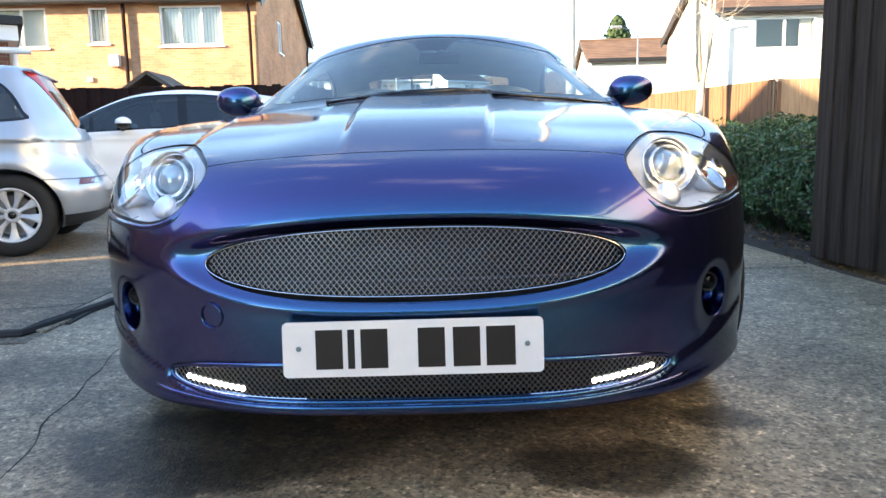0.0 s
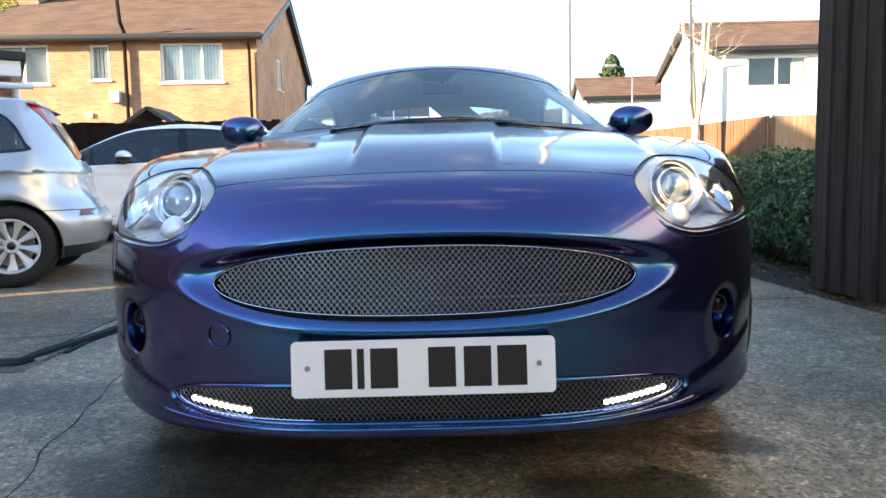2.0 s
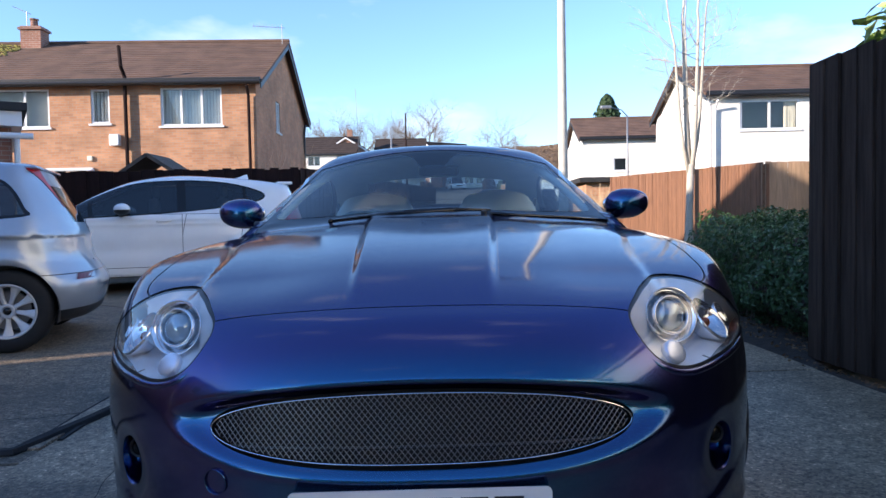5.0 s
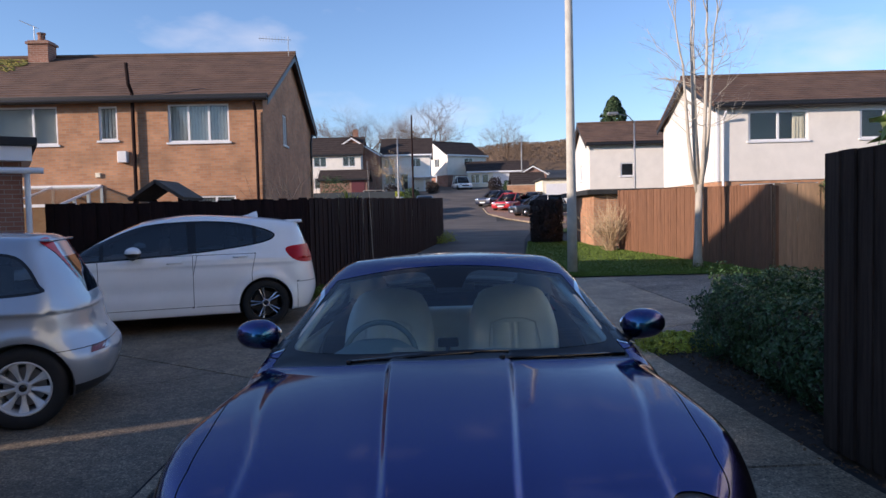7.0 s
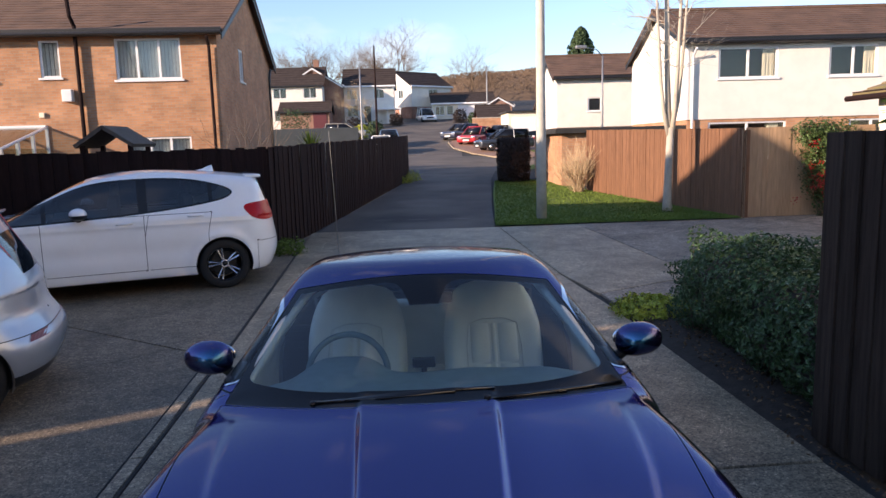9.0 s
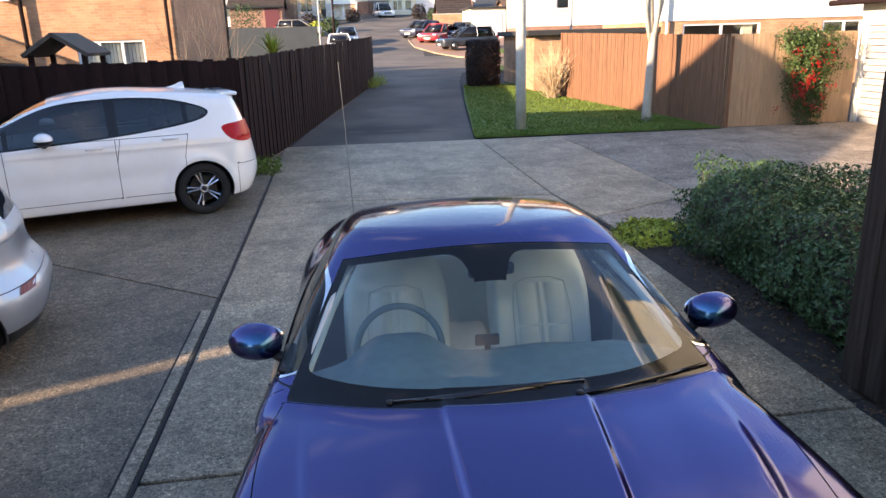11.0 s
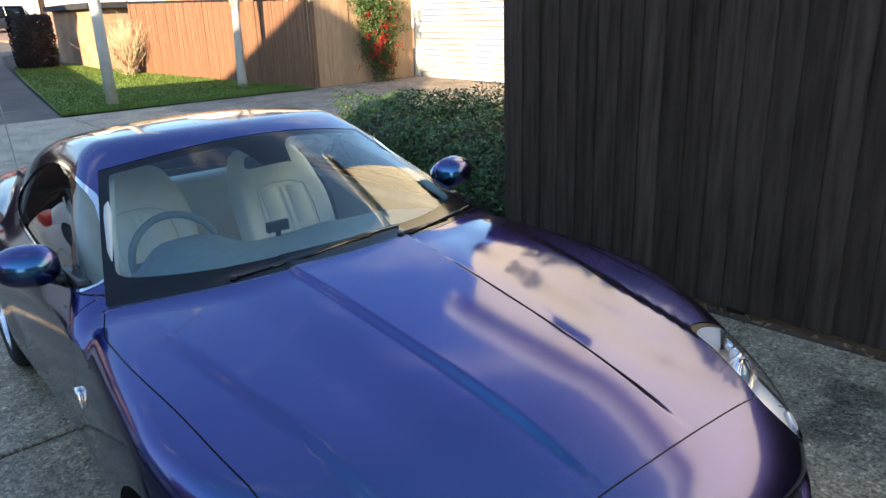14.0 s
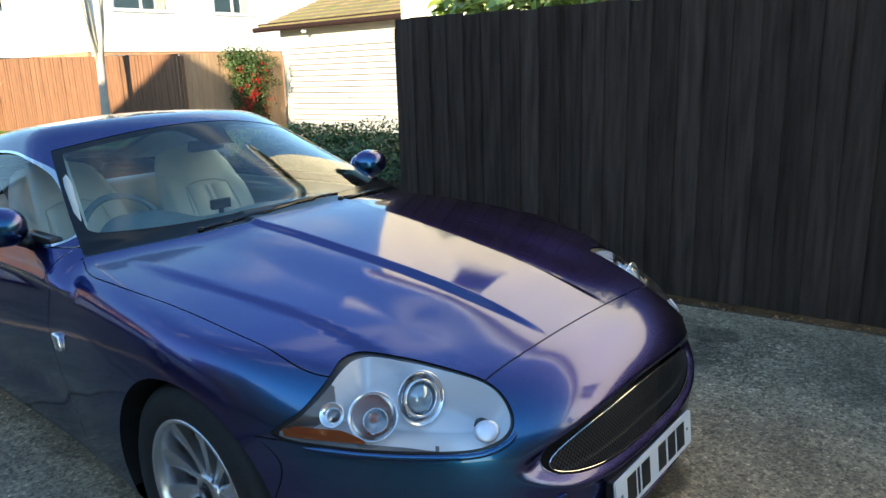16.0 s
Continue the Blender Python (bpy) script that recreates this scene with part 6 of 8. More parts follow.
def interior(car, co, byname):
    for x in (-0.365, 0.365):
        seat(car, x)
    part("rear_seat", rounded((-0.55, 3.20, 0.45), (0.55, 3.42, 0.95), 0.07, 4), M["leather"], car, "cream rear seat", True)
    # dashboard with a hump over the dials and a swell before the passenger
    bm = bmesh.new()
    prof = [(1.60, 0.890), (1.72, 0.902), (1.88, 0.908), (2.02, 0.905), (2.10, 0.893), (2.145, 0.865), (2.16, 0.80), (2.14, 0.62), (2.10, 0.45)]
    rows = []
    for k in range(49):
        x = -0.74 + 1.48 * k / 48
        row = []
        for y, z in prof:
            hump = 0.055 * math.exp(-((x + 0.365) / 0.17) ** 4) * math.exp(-((y - 2.08) / 0.14) ** 2)
            sw = 0.012 * math.exp(-((x - 0.2) / 0.12) ** 2) * math.exp(-((y - 2.05) / 0.12) ** 2)
            pull = 0.10 * math.exp(-((x + 0.365) / 0.19) ** 4) * (1 if y > 2.0 else 0)
            edge = max(0.0, (abs(x) - 0.55)) * 0.35
            row.append(bm.verts.new((x, y + pull - (edge if y > 1.9 else -edge), z + hump + sw - 0.1 * max(0, abs(x) - 0.5))))
        rows.append(row)
    for a, b in zip(rows, rows[1:]):
        for j in range(len(prof) - 1):
            bm.faces.new((a[j], a[j + 1], b[j + 1], b[j]))
    part("dashboard", bm, M["dash"], car, "dark moulded dashboard", True)
    bm = bmesh.new()
    bmesh.ops.create_uvsphere(bm, u_segments=40, v_segments=20, radius=1.0)
    bmesh.ops.transform(bm, matrix=Matrix.Translation((-0.385, 1.985, 0.855)) @ Matrix.Diagonal((0.195, 0.20, 0.082, 1)), verts=bm.verts)
    part("dial_hood", bm, M["dash"], car, "smooth grey hood over the dials", True)
    part("parcel_base", rounded((-0.70, 2.0, 0.30), (0.70, 2.06, 0.80), 0.02, 2), M["dash"], car)
    sw = empty("steering_wheel", car, Matrix.Translation((-0.365, 2.29, 0.835)) @ Matrix.Rotation(radians(66), 4, "X"))
    part("wheel_rim", add_lathe(bmesh.new(), [(0.185 + 0.015 * math.cos(a), 0.015 * math.sin(a)) for a in [2 * math.pi * k / 12 for k in range(12)]], Matrix.Identity(4), 48, True), M["dash"], sw, "dark leather rim", True)
    part("boss", rounded((-0.075, -0.06, -0.03), (0.075, 0.06, 0.015), 0.025, 3), M["dash"], sw)
    for a in (0, 180, 270):
        part("wheel_spoke", add_box(bmesh.new(), (0.05, -0.018, -0.012), (0.18, 0.018, 0.004), Matrix.Rotation(radians(a), 4, "Z"), 0.004), M["dash"], sw)
    part("console", rounded((-0.12, 2.05, 0.30), (0.12, 3.1, 0.62), 0.04, 3), M["leather"], car, "cream centre console", True)
    hold = empty("phone_holder", car, pose(-0.01, 2.09, 0.915))
    part("clamp", rounded((-0.05, -0.012, 0.0), (0.05, 0.012, 0.045), 0.006, 2), M["black_trim"], hold)
    part("stalk", tube([(0, 0, -0.02), (0, 0.0, 0.01)], 0.012, 8), M["black_trim"], hold)
    rv = empty("rear_view_mirror", car, pose(0.03, 2.215, 1.195, 8, 0, 8))
    part("mirror_case", rounded((-0.10, -0.016, -0.026), (0.10, 0.016, 0.026), 0.013, 3), M["black_trim"], rv)
    part("mirror_stalk", tube([(0, 0.012, 0.015), (0, 0.030, 0.035)], 0.012, 8), M["black_trim"], rv)
    child("headlining", panel_mesh("headlining", co, byname["roof"], M["leather_dark"], 0, 0.028), car, "pale roof lining")
    for side in (1, -1):
        child("door_card", panel_mesh("door_card", co, byname["door"], M["leather"], side, 0.06), car, "cream door lining")
        child("rear_lining", panel_mesh("rear_lining", co, byname["rear_wing"], M["cloth"], side, 0.04), car, "grey side lining")
        pts = [(side * x, y, z) for x, y, z in ((0.742, 1.80, 0.915), (0.70, 1.93, 0.99), (0.635, 2.14, 1.10), (0.545, 2.42, 1.205))]
        part("pillar_trim", tube(pts, [0.016, 0.020, 0.022, 0.022], 8), M["leather_dark"], car, "pale pillar trim", True)
        bel = [(side * 0.60, 2.98, 1.06), (side * 0.55, 2.9, 0.8), (side * 0.52, 2.8, 0.5)]
        part("seat_belt", tube(bel, 0.012, 4), M["cloth"], car, "grey seat belt")


M["leather_dark"] = mat("pale_lining", (0.62, 0.60, 0.54), 0.85, var=0.06, scale=12)
M["lamp_dark"] = mat("lamp_housing", (0.74, 0.76, 0.79), 0.26, metal=0.15, var=0.04)
M["lamp_bezel"] = mat("lamp_bezel", (0.16, 0.155, 0.15), 0.22, var=0.1, coat=0.5)
M["lamp_chrome"] = mat("lamp_reflector", (0.93, 0.94, 0.96), 0.10, metal=0.95, var=0.03, scale=40)
M["projector_glass"] = mat("projector_glass", (0.34, 0.44, 0.50), 0.05, metal=0.5, var=0.05, coat=1.0)
M["washer"] = mat("washer_cap", (0.74, 0.77, 0.86), 0.34, metal=0.6, var=0.03)
M["chrome_dull"] = mat("wire_chrome", (0.24, 0.25, 0.27), 0.35, metal=1.0, var=0.05)
M["led_bar"] = mat("led_bar", (0.35, 0.36, 0.37), 0.3, var=0.05)
M["mirror"] = mat("mirror_glass", (0.85, 0.86, 0.88), 0.01, metal=1.0, var=0.0)

coupe()


# ---- the two cars in the parking bay ----
def hatch_field(C):
    L = C["length"]
    def f(x, y, z):
        X = np.abs(x)
        front = (C["nose"] * X**3.2 + curve(z, [0.1, 0.3, 0.6, 0.9], [0.06, 0.0, 0.0, 0.12]) - y) / np.sqrt(1 + (C["nose"] * 3.2 * X**2.2) ** 2)
        W = curve(y, [0, 0.5, 0.9, 1.5, 2.6, 3.4, L - 0.3, L], C["width"]) - 0.22 * np.maximum(z - 0.62, 0) ** 2 - 0.35 * np.maximum(0.48 - z, 0) ** 2
        W = W + 0.014 * np.exp(-((z - 0.90) / 0.035) ** 2) - 0.012 * np.exp(-((z - 0.56) / 0.10) ** 2)
        for c in C["axles"]:
            d = np.hypot(y - c, z - C["wheel_r"])
            W = W + 0.020 * np.exp(-((d - C["arch"] - 0.03) / 0.06) ** 2)
        side = X - W
        top = z - (curve(y, *C["top"]) - 0.06 * X**2)
        rear = (y - (L - C["tail_round"] * X**3 - curve(z, *C["rear"]))) * 0.9
        bottom = 0.20 - z
        lower = smax(smax(smax(smax(top, side, 0.12), front, 0.12), rear, C["tail_k"]), bottom, 0.06)
        roof = (z - (curve(y, *C["roof"]) - 0.10 * X**2)) * 0.9
        gs = (X - (C["shoulder"] - C["tumble"] * (z - C["belt"]) - 0.12 * np.maximum(y - C["axles"][1] + 0.2, 0) ** 2)) * 0.93
        gh = np.maximum(smax(smax(roof, gs, 0.12), rear, 0.06), C["belt"] - 0.10 - z)
        return smin(lower, gh, 0.03)
    return f


def hatchback(name, label, C, at, rz, paint, wheel_design):
    car = thing(name, label, "car", at=at, rz=rz)
    field = hatch_field(C)
    bm = half_shell(0.80, C["length"] - 0.75, 0.66, (14, 26, 100, 40, 121), field, 1.9)
    dlo = spline_closed(C["dlo"], 8)
    lamp = spline_closed(C["lamp"], 8)
    gd = lambda p: np.maximum(outline_sdf(p[:, 1], p[:, 2], dlo), 0.4 - p[:, 0])
    gl = lambda p: np.maximum(outline_sdf(p[:, 1], p[:, 2], lamp), C["lamp_x"] - p[:, 0])
    arches = [(lambda c: (lambda p: np.maximum(np.hypot(p[:, 1] - c, p[:, 2] - C["wheel_r"]) - C["arch"], 0.5 - p[:, 0])))(c) for c in C["axles"]]
    gp = lambda p: np.min([np.abs(p[:, 1] - y) - w / 2 for y, w in C["pillars"]], 0)
    doors = [lambda p, a=a, b=b: np.maximum(np.maximum(a + C["door_lean"] * (0.7 - p[:, 2]) * 0 - p[:, 1], p[:, 1] - b - 0.35 * np.maximum(p[:, 2] - 0.75, 0) * C["rear_kick"]), np.maximum(0.33 - p[:, 2], np.maximum(p[:, 2] - C["belt"] + 0.02, 0.5 - p[:, 0]))) for a, b in C["doors"]]
    gb = lambda p: np.maximum(C["bumper_y"] - p[:, 1], p[:, 2] - C["bumper_z"])
    gblack = lambda p: np.maximum(p[:, 2] - C["black_z"], 0.0 * p[:, 1] - 1)
    gw = lambda p: np.maximum(np.maximum(p[:, 0] - 0.66 + 0.25 * (p[:, 2] - 1.0), C["screen"][0] + C["screen"][2] * (p[:, 2] - C["belt"]) - p[:, 1]) * 0 + np.maximum(p[:, 0] - 0.70 + 0.35 * (p[:, 2] - 1.0), C["belt"] + 0.05 - p[:, 2]), p[:, 1] - C["screen"][1])
    gr = lambda p: np.maximum(np.maximum(p[:, 0] - C["rear_glass_half"], C["rear_glass"][0] - p[:, 2]), np.maximum(p[:, 2] - C["rear_glass"][1], C["length"] - 0.75 - p[:, 1]))
    for g in arches:
        cut(bm, g)
    for g in doors + [gb]:
        cut(bm, g, -0.0035)
        cut(bm, g, 0.0035)
    for g in (gl, gw, gr, gblack):
        cut(bm, g)
    cut(bm, gd)
    cut(bm, gd, -0.022)
    cut(bm, gp)
    bm.verts.index_update()
    co = np.array([v.co[:] for v in bm.verts])
    faces = [[v.index for v in f.verts] for f in bm.faces]
    bm.free()
    c = np.array([co[f].mean(0) for f in faces])
    lab = np.full(len(faces), "", object)
    def put(mask, n):
        lab[(lab == "") & mask] = n
    put((arches[0](c) < 0) | (arches[1](c) < 0), "gone")
    put(gl(c) < 0, "tail_lamp")
    put((gd(c) < -0.022) & (gp(c) > 0), "side_window")
    put(gd(c) < 0, "window_surround")
    put(gw(c) < 0, "windscreen")
    put(gr(c) < 0, "rear_window")
    seam = np.abs(gb(c)) < 0.0035
    for g in doors:
        seam |= np.abs(g(c)) < 0.0035
    put(seam, "shut_line")
    put(gblack(c) < 0, "lower_trim")
    put(gb(c) < 0, "rear_bumper")
    for k, g in enumerate(doors):
        put(g(c) < 0, "door%d" % k)
    put(c[:, 2] > C["belt"] + 0.02, "roof")
    put(c[:, 1] < C["doors"][0][0], "front_body")
    put(c[:, 1] > -9, "rear_body")
    by = {}
    for f, l in zip(faces, lab):
        by.setdefault(l, []).append(f)
    both = {"roof": paint, "front_body": paint, "rear_bumper": paint, "windscreen": M["dark_glass"], "rear_window": M["dark_glass"], "lower_trim": M["black_trim"]}
    for n, m in both.items():
        if n in by:
            child(n, panel_mesh(n, co, by[n], m, 0, 0.0, field), car)
    child("shut_line", panel_mesh("shut_line", co, by["shut_line"], M["black_trim"], 0, 0.004, field), car, "dark gap between panels")
    for side in (1, -1):
        for n, m in (("rear_body", paint), ("door0", paint), ("door1", paint), ("side_window", M["dark_glass"]), ("window_surround", M["black_gloss"]), ("tail_lamp", M["red_lens"])):
            if n in by:
                child(n.rstrip("01"), panel_mesh(n.rstrip("01"), co, by[n], m, side, -0.004 if n == "tail_lamp" else 0.0, field), car, "red tail lamp" if n == "tail_lamp" else "")
    for y in C["axles"]:
        for side in (1, -1):
            wheel(car, side * (C["width"][3] - 0.125), y, side, C["wheel_r"], 0.21, C["rim_r"], *wheel_design)
            bm = bmesh.new()
            rows = []
            for k in range(21):
                a = math.pi * (1.2 * k / 20 - 0.1)
                rows.append([bm.verts.new((side * x, y + (C["arch"] + 0.004) * math.cos(a), C["wheel_r"] + (C["arch"] + 0.004) * math.sin(a))) for x in (0.5, C["width"][3] - 0.03)])
            for a, b in zip(rows, rows[1:]):
                bm.faces.new((a[0], a[1], b[1], b[0]))
            q = bm.verts.new((side * 0.5, y, C["wheel_r"]))
            for a, b in zip(rows, rows[1:]):
                bm.faces.new((a[0], b[0], q))
            part("arch_liner", bm, M["black_trim"], car)
    def sx(y, z):
        return float(to_surface(np.array([[0.0, y, z]]), np.array([[1.0, 0, 0]]), 1.3, field=field)[0, 0])
    for side in (1, -1):
        for y, z in C["handles"]:
            x = sx(y, z)
            part("door_handle", tube([(side * (x - 0.005), y - 0.10, z - 0.004), (side * (x + 0.022), y - 0.07, z), (side * (x + 0.024), y + 0.06, z + 0.004), (side * (x - 0.003), y + 0.09, z + 0.004)], [0.012, 0.014, 0.014, 0.010], 8), C["handle_mat"] if "handle_mat" in C else paint, car, "", True)
        if "mirror" in C:
            y, z = C["mirror"]
            x = sx(y, z)
            mi = empty("door_mirror", car)
            bm = bmesh.new()
            bmesh.ops.create_uvsphere(bm, u_segments=28, v_segments=16, radius=1.0)
            bmesh.ops.transform(bm, matrix=Matrix.Translation((side * (x + 0.13), y, z + 0.05)) @ Matrix.Diagonal((0.115, 0.10, 0.075, 1)), verts=bm.verts)
            part("mirror_shell", bm, paint, mi, "", True)
            bm = bmesh.new()
            bmesh.ops.create_uvsphere(bm, u_segments=28, v_segments=16, radius=1.0)
            for v in bm.verts:
                v.co.z = min(v.co.z, -0.12)
            bmesh.ops.transform(bm, matrix=Matrix.Translation((side * (x + 0.13), y, z + 0.05)) @ Matrix.Diagonal((0.119, 0.104, 0.079, 1)), verts=bm.verts)
            part("mirror_underside", bm, M["black_trim"], mi, "black lower half", True)
            part("mirror_foot", tube([(side * (x - 0.01), y - 0.02, z - 0.03), (side * (x + 0.10), y, z - 0.01)], [0.03, 0.04], 10), M["black_trim"], mi)
        if "refl" in C:
            bm = bmesh.new()
            rows = []
            for k in range(6):
                y = C["bumper_y"] + C["refl"][0] - 0.02 + 0.018 * k
                rows.append([bm.verts.new((side * (sx(y, C["refl"][1] + dz) + out), y, C["refl"][1] + dz)) for dz, out in ((-0.024, -0.012), (-0.021, 0.016), (0.021, 0.016), (0.024, -0.012))])
            for a, b in zip(rows, rows[1:]):
                for q in range(3):
                    bm.faces.new((a[q], a[q + 1], b[q + 1], b[q]))
            for r in (rows[0], rows[-1]):
                bm.faces.new(r)
            bmesh.ops.recalc_face_normals(bm, faces=bm.faces[:])
            part("reflector", bm, M["red_reflector"], car, "dark red rear reflector")
    part("floor_pan", rounded((-0.7, 0.3, 0.20), (0.7, C["length"] - 0.3, 0.28), 0.02, 2), M["black_trim"], car)
    part("cabin_tub", rounded((-0.60, 1.5, 0.30), (0.60, C["length"] - 0.6, C["belt"] - 0.02), 0.05, 3), M["dash"], car, "dark cabin lining")
    for xs in (-0.36, 0.36):
        for yy in C["seats"]:
            part("seat_back", rounded((xs - 0.22, yy - 0.06, 0.6), (xs + 0.22, yy + 0.08, C["belt"] + 0.20), 0.05, 3), M["cloth"], car, "grey seat back", True)
            part("headrest", rounded((xs - 0.12, yy - 0.02, C["belt"] + 0.22), (xs + 0.12, yy + 0.08, C["belt"] + 0.38), 0.04, 3), M["cloth"], car, "", True)
    for n, bmx, m, lb in C["extras"](sx):
        part(n, bmx, m, car, lb, True)
    return car


M["two_tone_alloy"] = mat("two_tone_alloy", (0.66, 0.66, 0.68), 0.25, metal=0.9, var=0.05)


def white_extras(sx):
    fin = bmesh.new()
    rows = []
    for y, w, z0, z1 in ((3.33, 0.006, 1.530, 1.536), (3.42, 0.030, 1.528, 1.556), (3.50, 0.034, 1.520, 1.592), (3.545, 0.020, 1.515, 1.600), (3.56, 0.012, 1.512, 1.540)):
        rows.append([fin.verts.new(p) for p in ((-w, y, z0), (-w * 0.35, y, z1), (w * 0.35, y, z1), (w, y, z0))])
    for a, b in zip(rows, rows[1:]):
        for q in range(3):
            fin.faces.new((a[q], a[q + 1], b[q + 1], b[q]))
    fin.faces.new(rows[0])
    fin.faces.new(rows[-1])
    bmesh.ops.recalc_face_normals(fin, faces=fin.faces[:])
    yield "roof_fin", fin, M["white_paint"], ""
    yield "spoiler", rounded((-0.56, 3.90, 1.425), (0.56, 4.12, 1.468), 0.018, 3), M["white_paint"], ""


def silver_extras(sx):
    yield "spoiler", rounded((-0.50, 3.50, 1.408), (0.50, 3.64, 1.432), 0.012, 3), M["silver_paint"], ""


BAY = 21.0
WHITE = dict(length=4.34, nose=0.80, width=[0.82, 0.885, 0.90, 0.90, 0.90, 0.905, 0.865, 0.74], axles=(0.87, 3.54), wheel_r=0.325, arch=0.362, rim_r=0.225,
             top=([0.0, 0.15, 0.5, 1.0, 1.6, 2.5, 3.4, 4.1, 4.34], [0.66, 0.80, 0.93, 1.04, 1.06, 1.06, 1.08, 1.08, 1.0]), rear=([0.2, 0.45, 0.75, 0.95, 1.15, 1.45, 1.6], [0.10, 0.0, 0.02, 0.06, 0.12, 0.24, 0.30]), tail_round=0.42, tail_k=0.14,
             roof=([0.5, 1.0, 1.5, 1.95, 2.4, 3.2, 3.8, 4.2, 4.4], [0.62, 1.00, 1.29, 1.475, 1.555, 1.545, 1.49, 1.42, 1.36]), shoulder=0.885, tumble=0.42, belt=1.04,
             dlo=[(0.98, 0.985), (1.50, 1.235), (2.00, 1.425), (2.6, 1.475), (3.15, 1.45), (3.54, 1.36), (3.70, 1.265), (3.54, 1.165), (2.9, 1.07), (2.0, 1.005)],
             lamp=[(3.83, 1.07), (4.08, 1.115), (4.34, 1.09), (4.36, 0.94), (4.20, 0.865), (3.95, 0.91)], lamp_x=0.36, pillars=((2.60, 0.11), (3.42, 0.05), (1.50, 0.05)), doors=((1.45, 2.60), (2.60, 3.36)), door_lean=0.0, rear_kick=0.6,
             bumper_y=3.98, bumper_z=0.60, black_z=0.215, screen=(1.0, 1.95, 1.6), rear_glass=(1.10, 1.40), rear_glass_half=0.56, handles=((2.38, 0.930), (3.22, 0.985)), mirror=(1.88, 1.04), seats=(2.25, 3.15), extras=white_extras)
SILVER = dict(length=4.085, nose=0.80, width=[0.78, 0.85, 0.865, 0.855, 0.855, 0.862, 0.83, 0.70], axles=(0.85, 3.465), wheel_r=0.315, arch=0.350, rim_r=0.205,
              top=([0.0, 0.15, 0.5, 1.0, 1.6, 2.5, 3.4, 3.9, 4.15], [0.62, 0.74, 0.86, 0.95, 0.98, 0.99, 1.0, 0.98, 0.92]), rear=([0.2, 0.36, 0.52, 0.60, 0.66, 0.92, 1.38, 1.5], [0.12, 0.05, 0.04, 0.09, 0.13, 0.19, 0.44, 0.50]), tail_round=0.42, tail_k=0.12,
              roof=([0.5, 1.0, 1.6, 2.1, 2.6, 3.2, 3.7, 4.0, 4.2], [0.58, 0.96, 1.32, 1.47, 1.50, 1.49, 1.45, 1.385, 1.33]), shoulder=0.84, tumble=0.40, belt=0.98,
              dlo=[(1.15, 0.975), (1.6, 1.19), (2.1, 1.335), (2.7, 1.36), (3.2, 1.345), (3.46, 1.30), (3.60, 1.10), (3.58, 1.02), (2.9, 0.995), (2.0, 0.98)],
              lamp=[(3.56, 1.43), (3.70, 1.43), (3.88, 1.18), (4.02, 0.94), (3.985, 0.875), (3.915, 0.90), (3.785, 1.12), (3.65, 1.32)], lamp_x=0.30, pillars=((2.30, 0.10), (3.02, 0.08)), doors=((1.25, 2.30), (2.30, 3.05)), door_lean=0.0, rear_kick=0.5,
              bumper_y=3.66, bumper_z=0.575, black_z=0.30, screen=(0.95, 1.75, 1.6), rear_glass=(0.98, 1.28), rear_glass_half=0.30, handles=((2.05, 0.86), (2.85, 0.88)), mirror=(1.45, 1.0), refl=(0.285, 0.550), seats=(2.2, 3.05), extras=silver_extras)


def parked(C, hub, angle):
    """Base of a car whose near rear hub stands there and whose tail points along the angle."""
    r = Matrix.Rotation(radians(angle - 90), 3, "Z")
    o = Vector((hub[0], hub[1], 0)) - r @ Vector((C["width"][3] - 0.02, C["axles"][1], 0))
    return (o.x, o.y, ground_z(hub[1])), angle - 90


_at, _rz = parked(WHITE, (-2.53, 8.46), BAY)
hatchback("white_hatchback", "glossy white five-door hatchback parked in the bay", WHITE, _at, _rz, M["white_paint"], (10, "pairs", M["two_tone_alloy"]))
_at, _rz = parked(SILVER, (-3.23, 3.93), BAY - 3)
hatchback("silver_hatchback", "silver-blue hatchback with tall red tail lamps", SILVER, _at, _rz, M["silver_paint"], (9, "cover", M["trim_silver"]))


# ---- unseen houses added to shade the drive, the cream house, and the outbuildings ----
# two unseen sun blockers; the gap between them leaves a thin sunlit strip
house("brick_house", "unseen two-storey brick house added beside the bay to shade the drive", (-13.2, -9.5, 0), 0, 4.8, 8.2, 5.3, 0.4, M["brick_red"],
      right=[(2.0, 3.4, 1.6, 1.1, (0.5, 0.5)), (6.0, 3.4, 1.6, 1.1, (0.5, 0.5))], courses=12)
house("brick_house", "unseen two-storey brick house with a steep gable, added to shade the drive", (-25.5, -1.30, 0), 0, 12.0, 11.0, 5.3, 3.15, M["brick_red"],
      right=[(2.0, 3.4, 1.6, 1.1, (0.5, 0.5)), (6.0, 3.4, 1.6, 1.1, (0.5, 0.5))], courses=12)
house("cream_house", "cream-rendered house with brown roof beyond the black fence", (4.6, 5.15, 0), -90, 24.0, 7.6, 5.4, 2.4, M["cream_wall"],
      front=[(1.45, 3.78, 0.95, 0.75, (1.0,)), (8.2, 3.7, 1.6, 1.15, (0.5, 0.5)), (13.4, 3.7, 1.6, 1.15, (0.5, 0.5)), (19.6, 3.7, 1.6, 1.15, (0.5, 0.5))], courses=12, roof=M["roof_moss"], trim=M["upvc"])
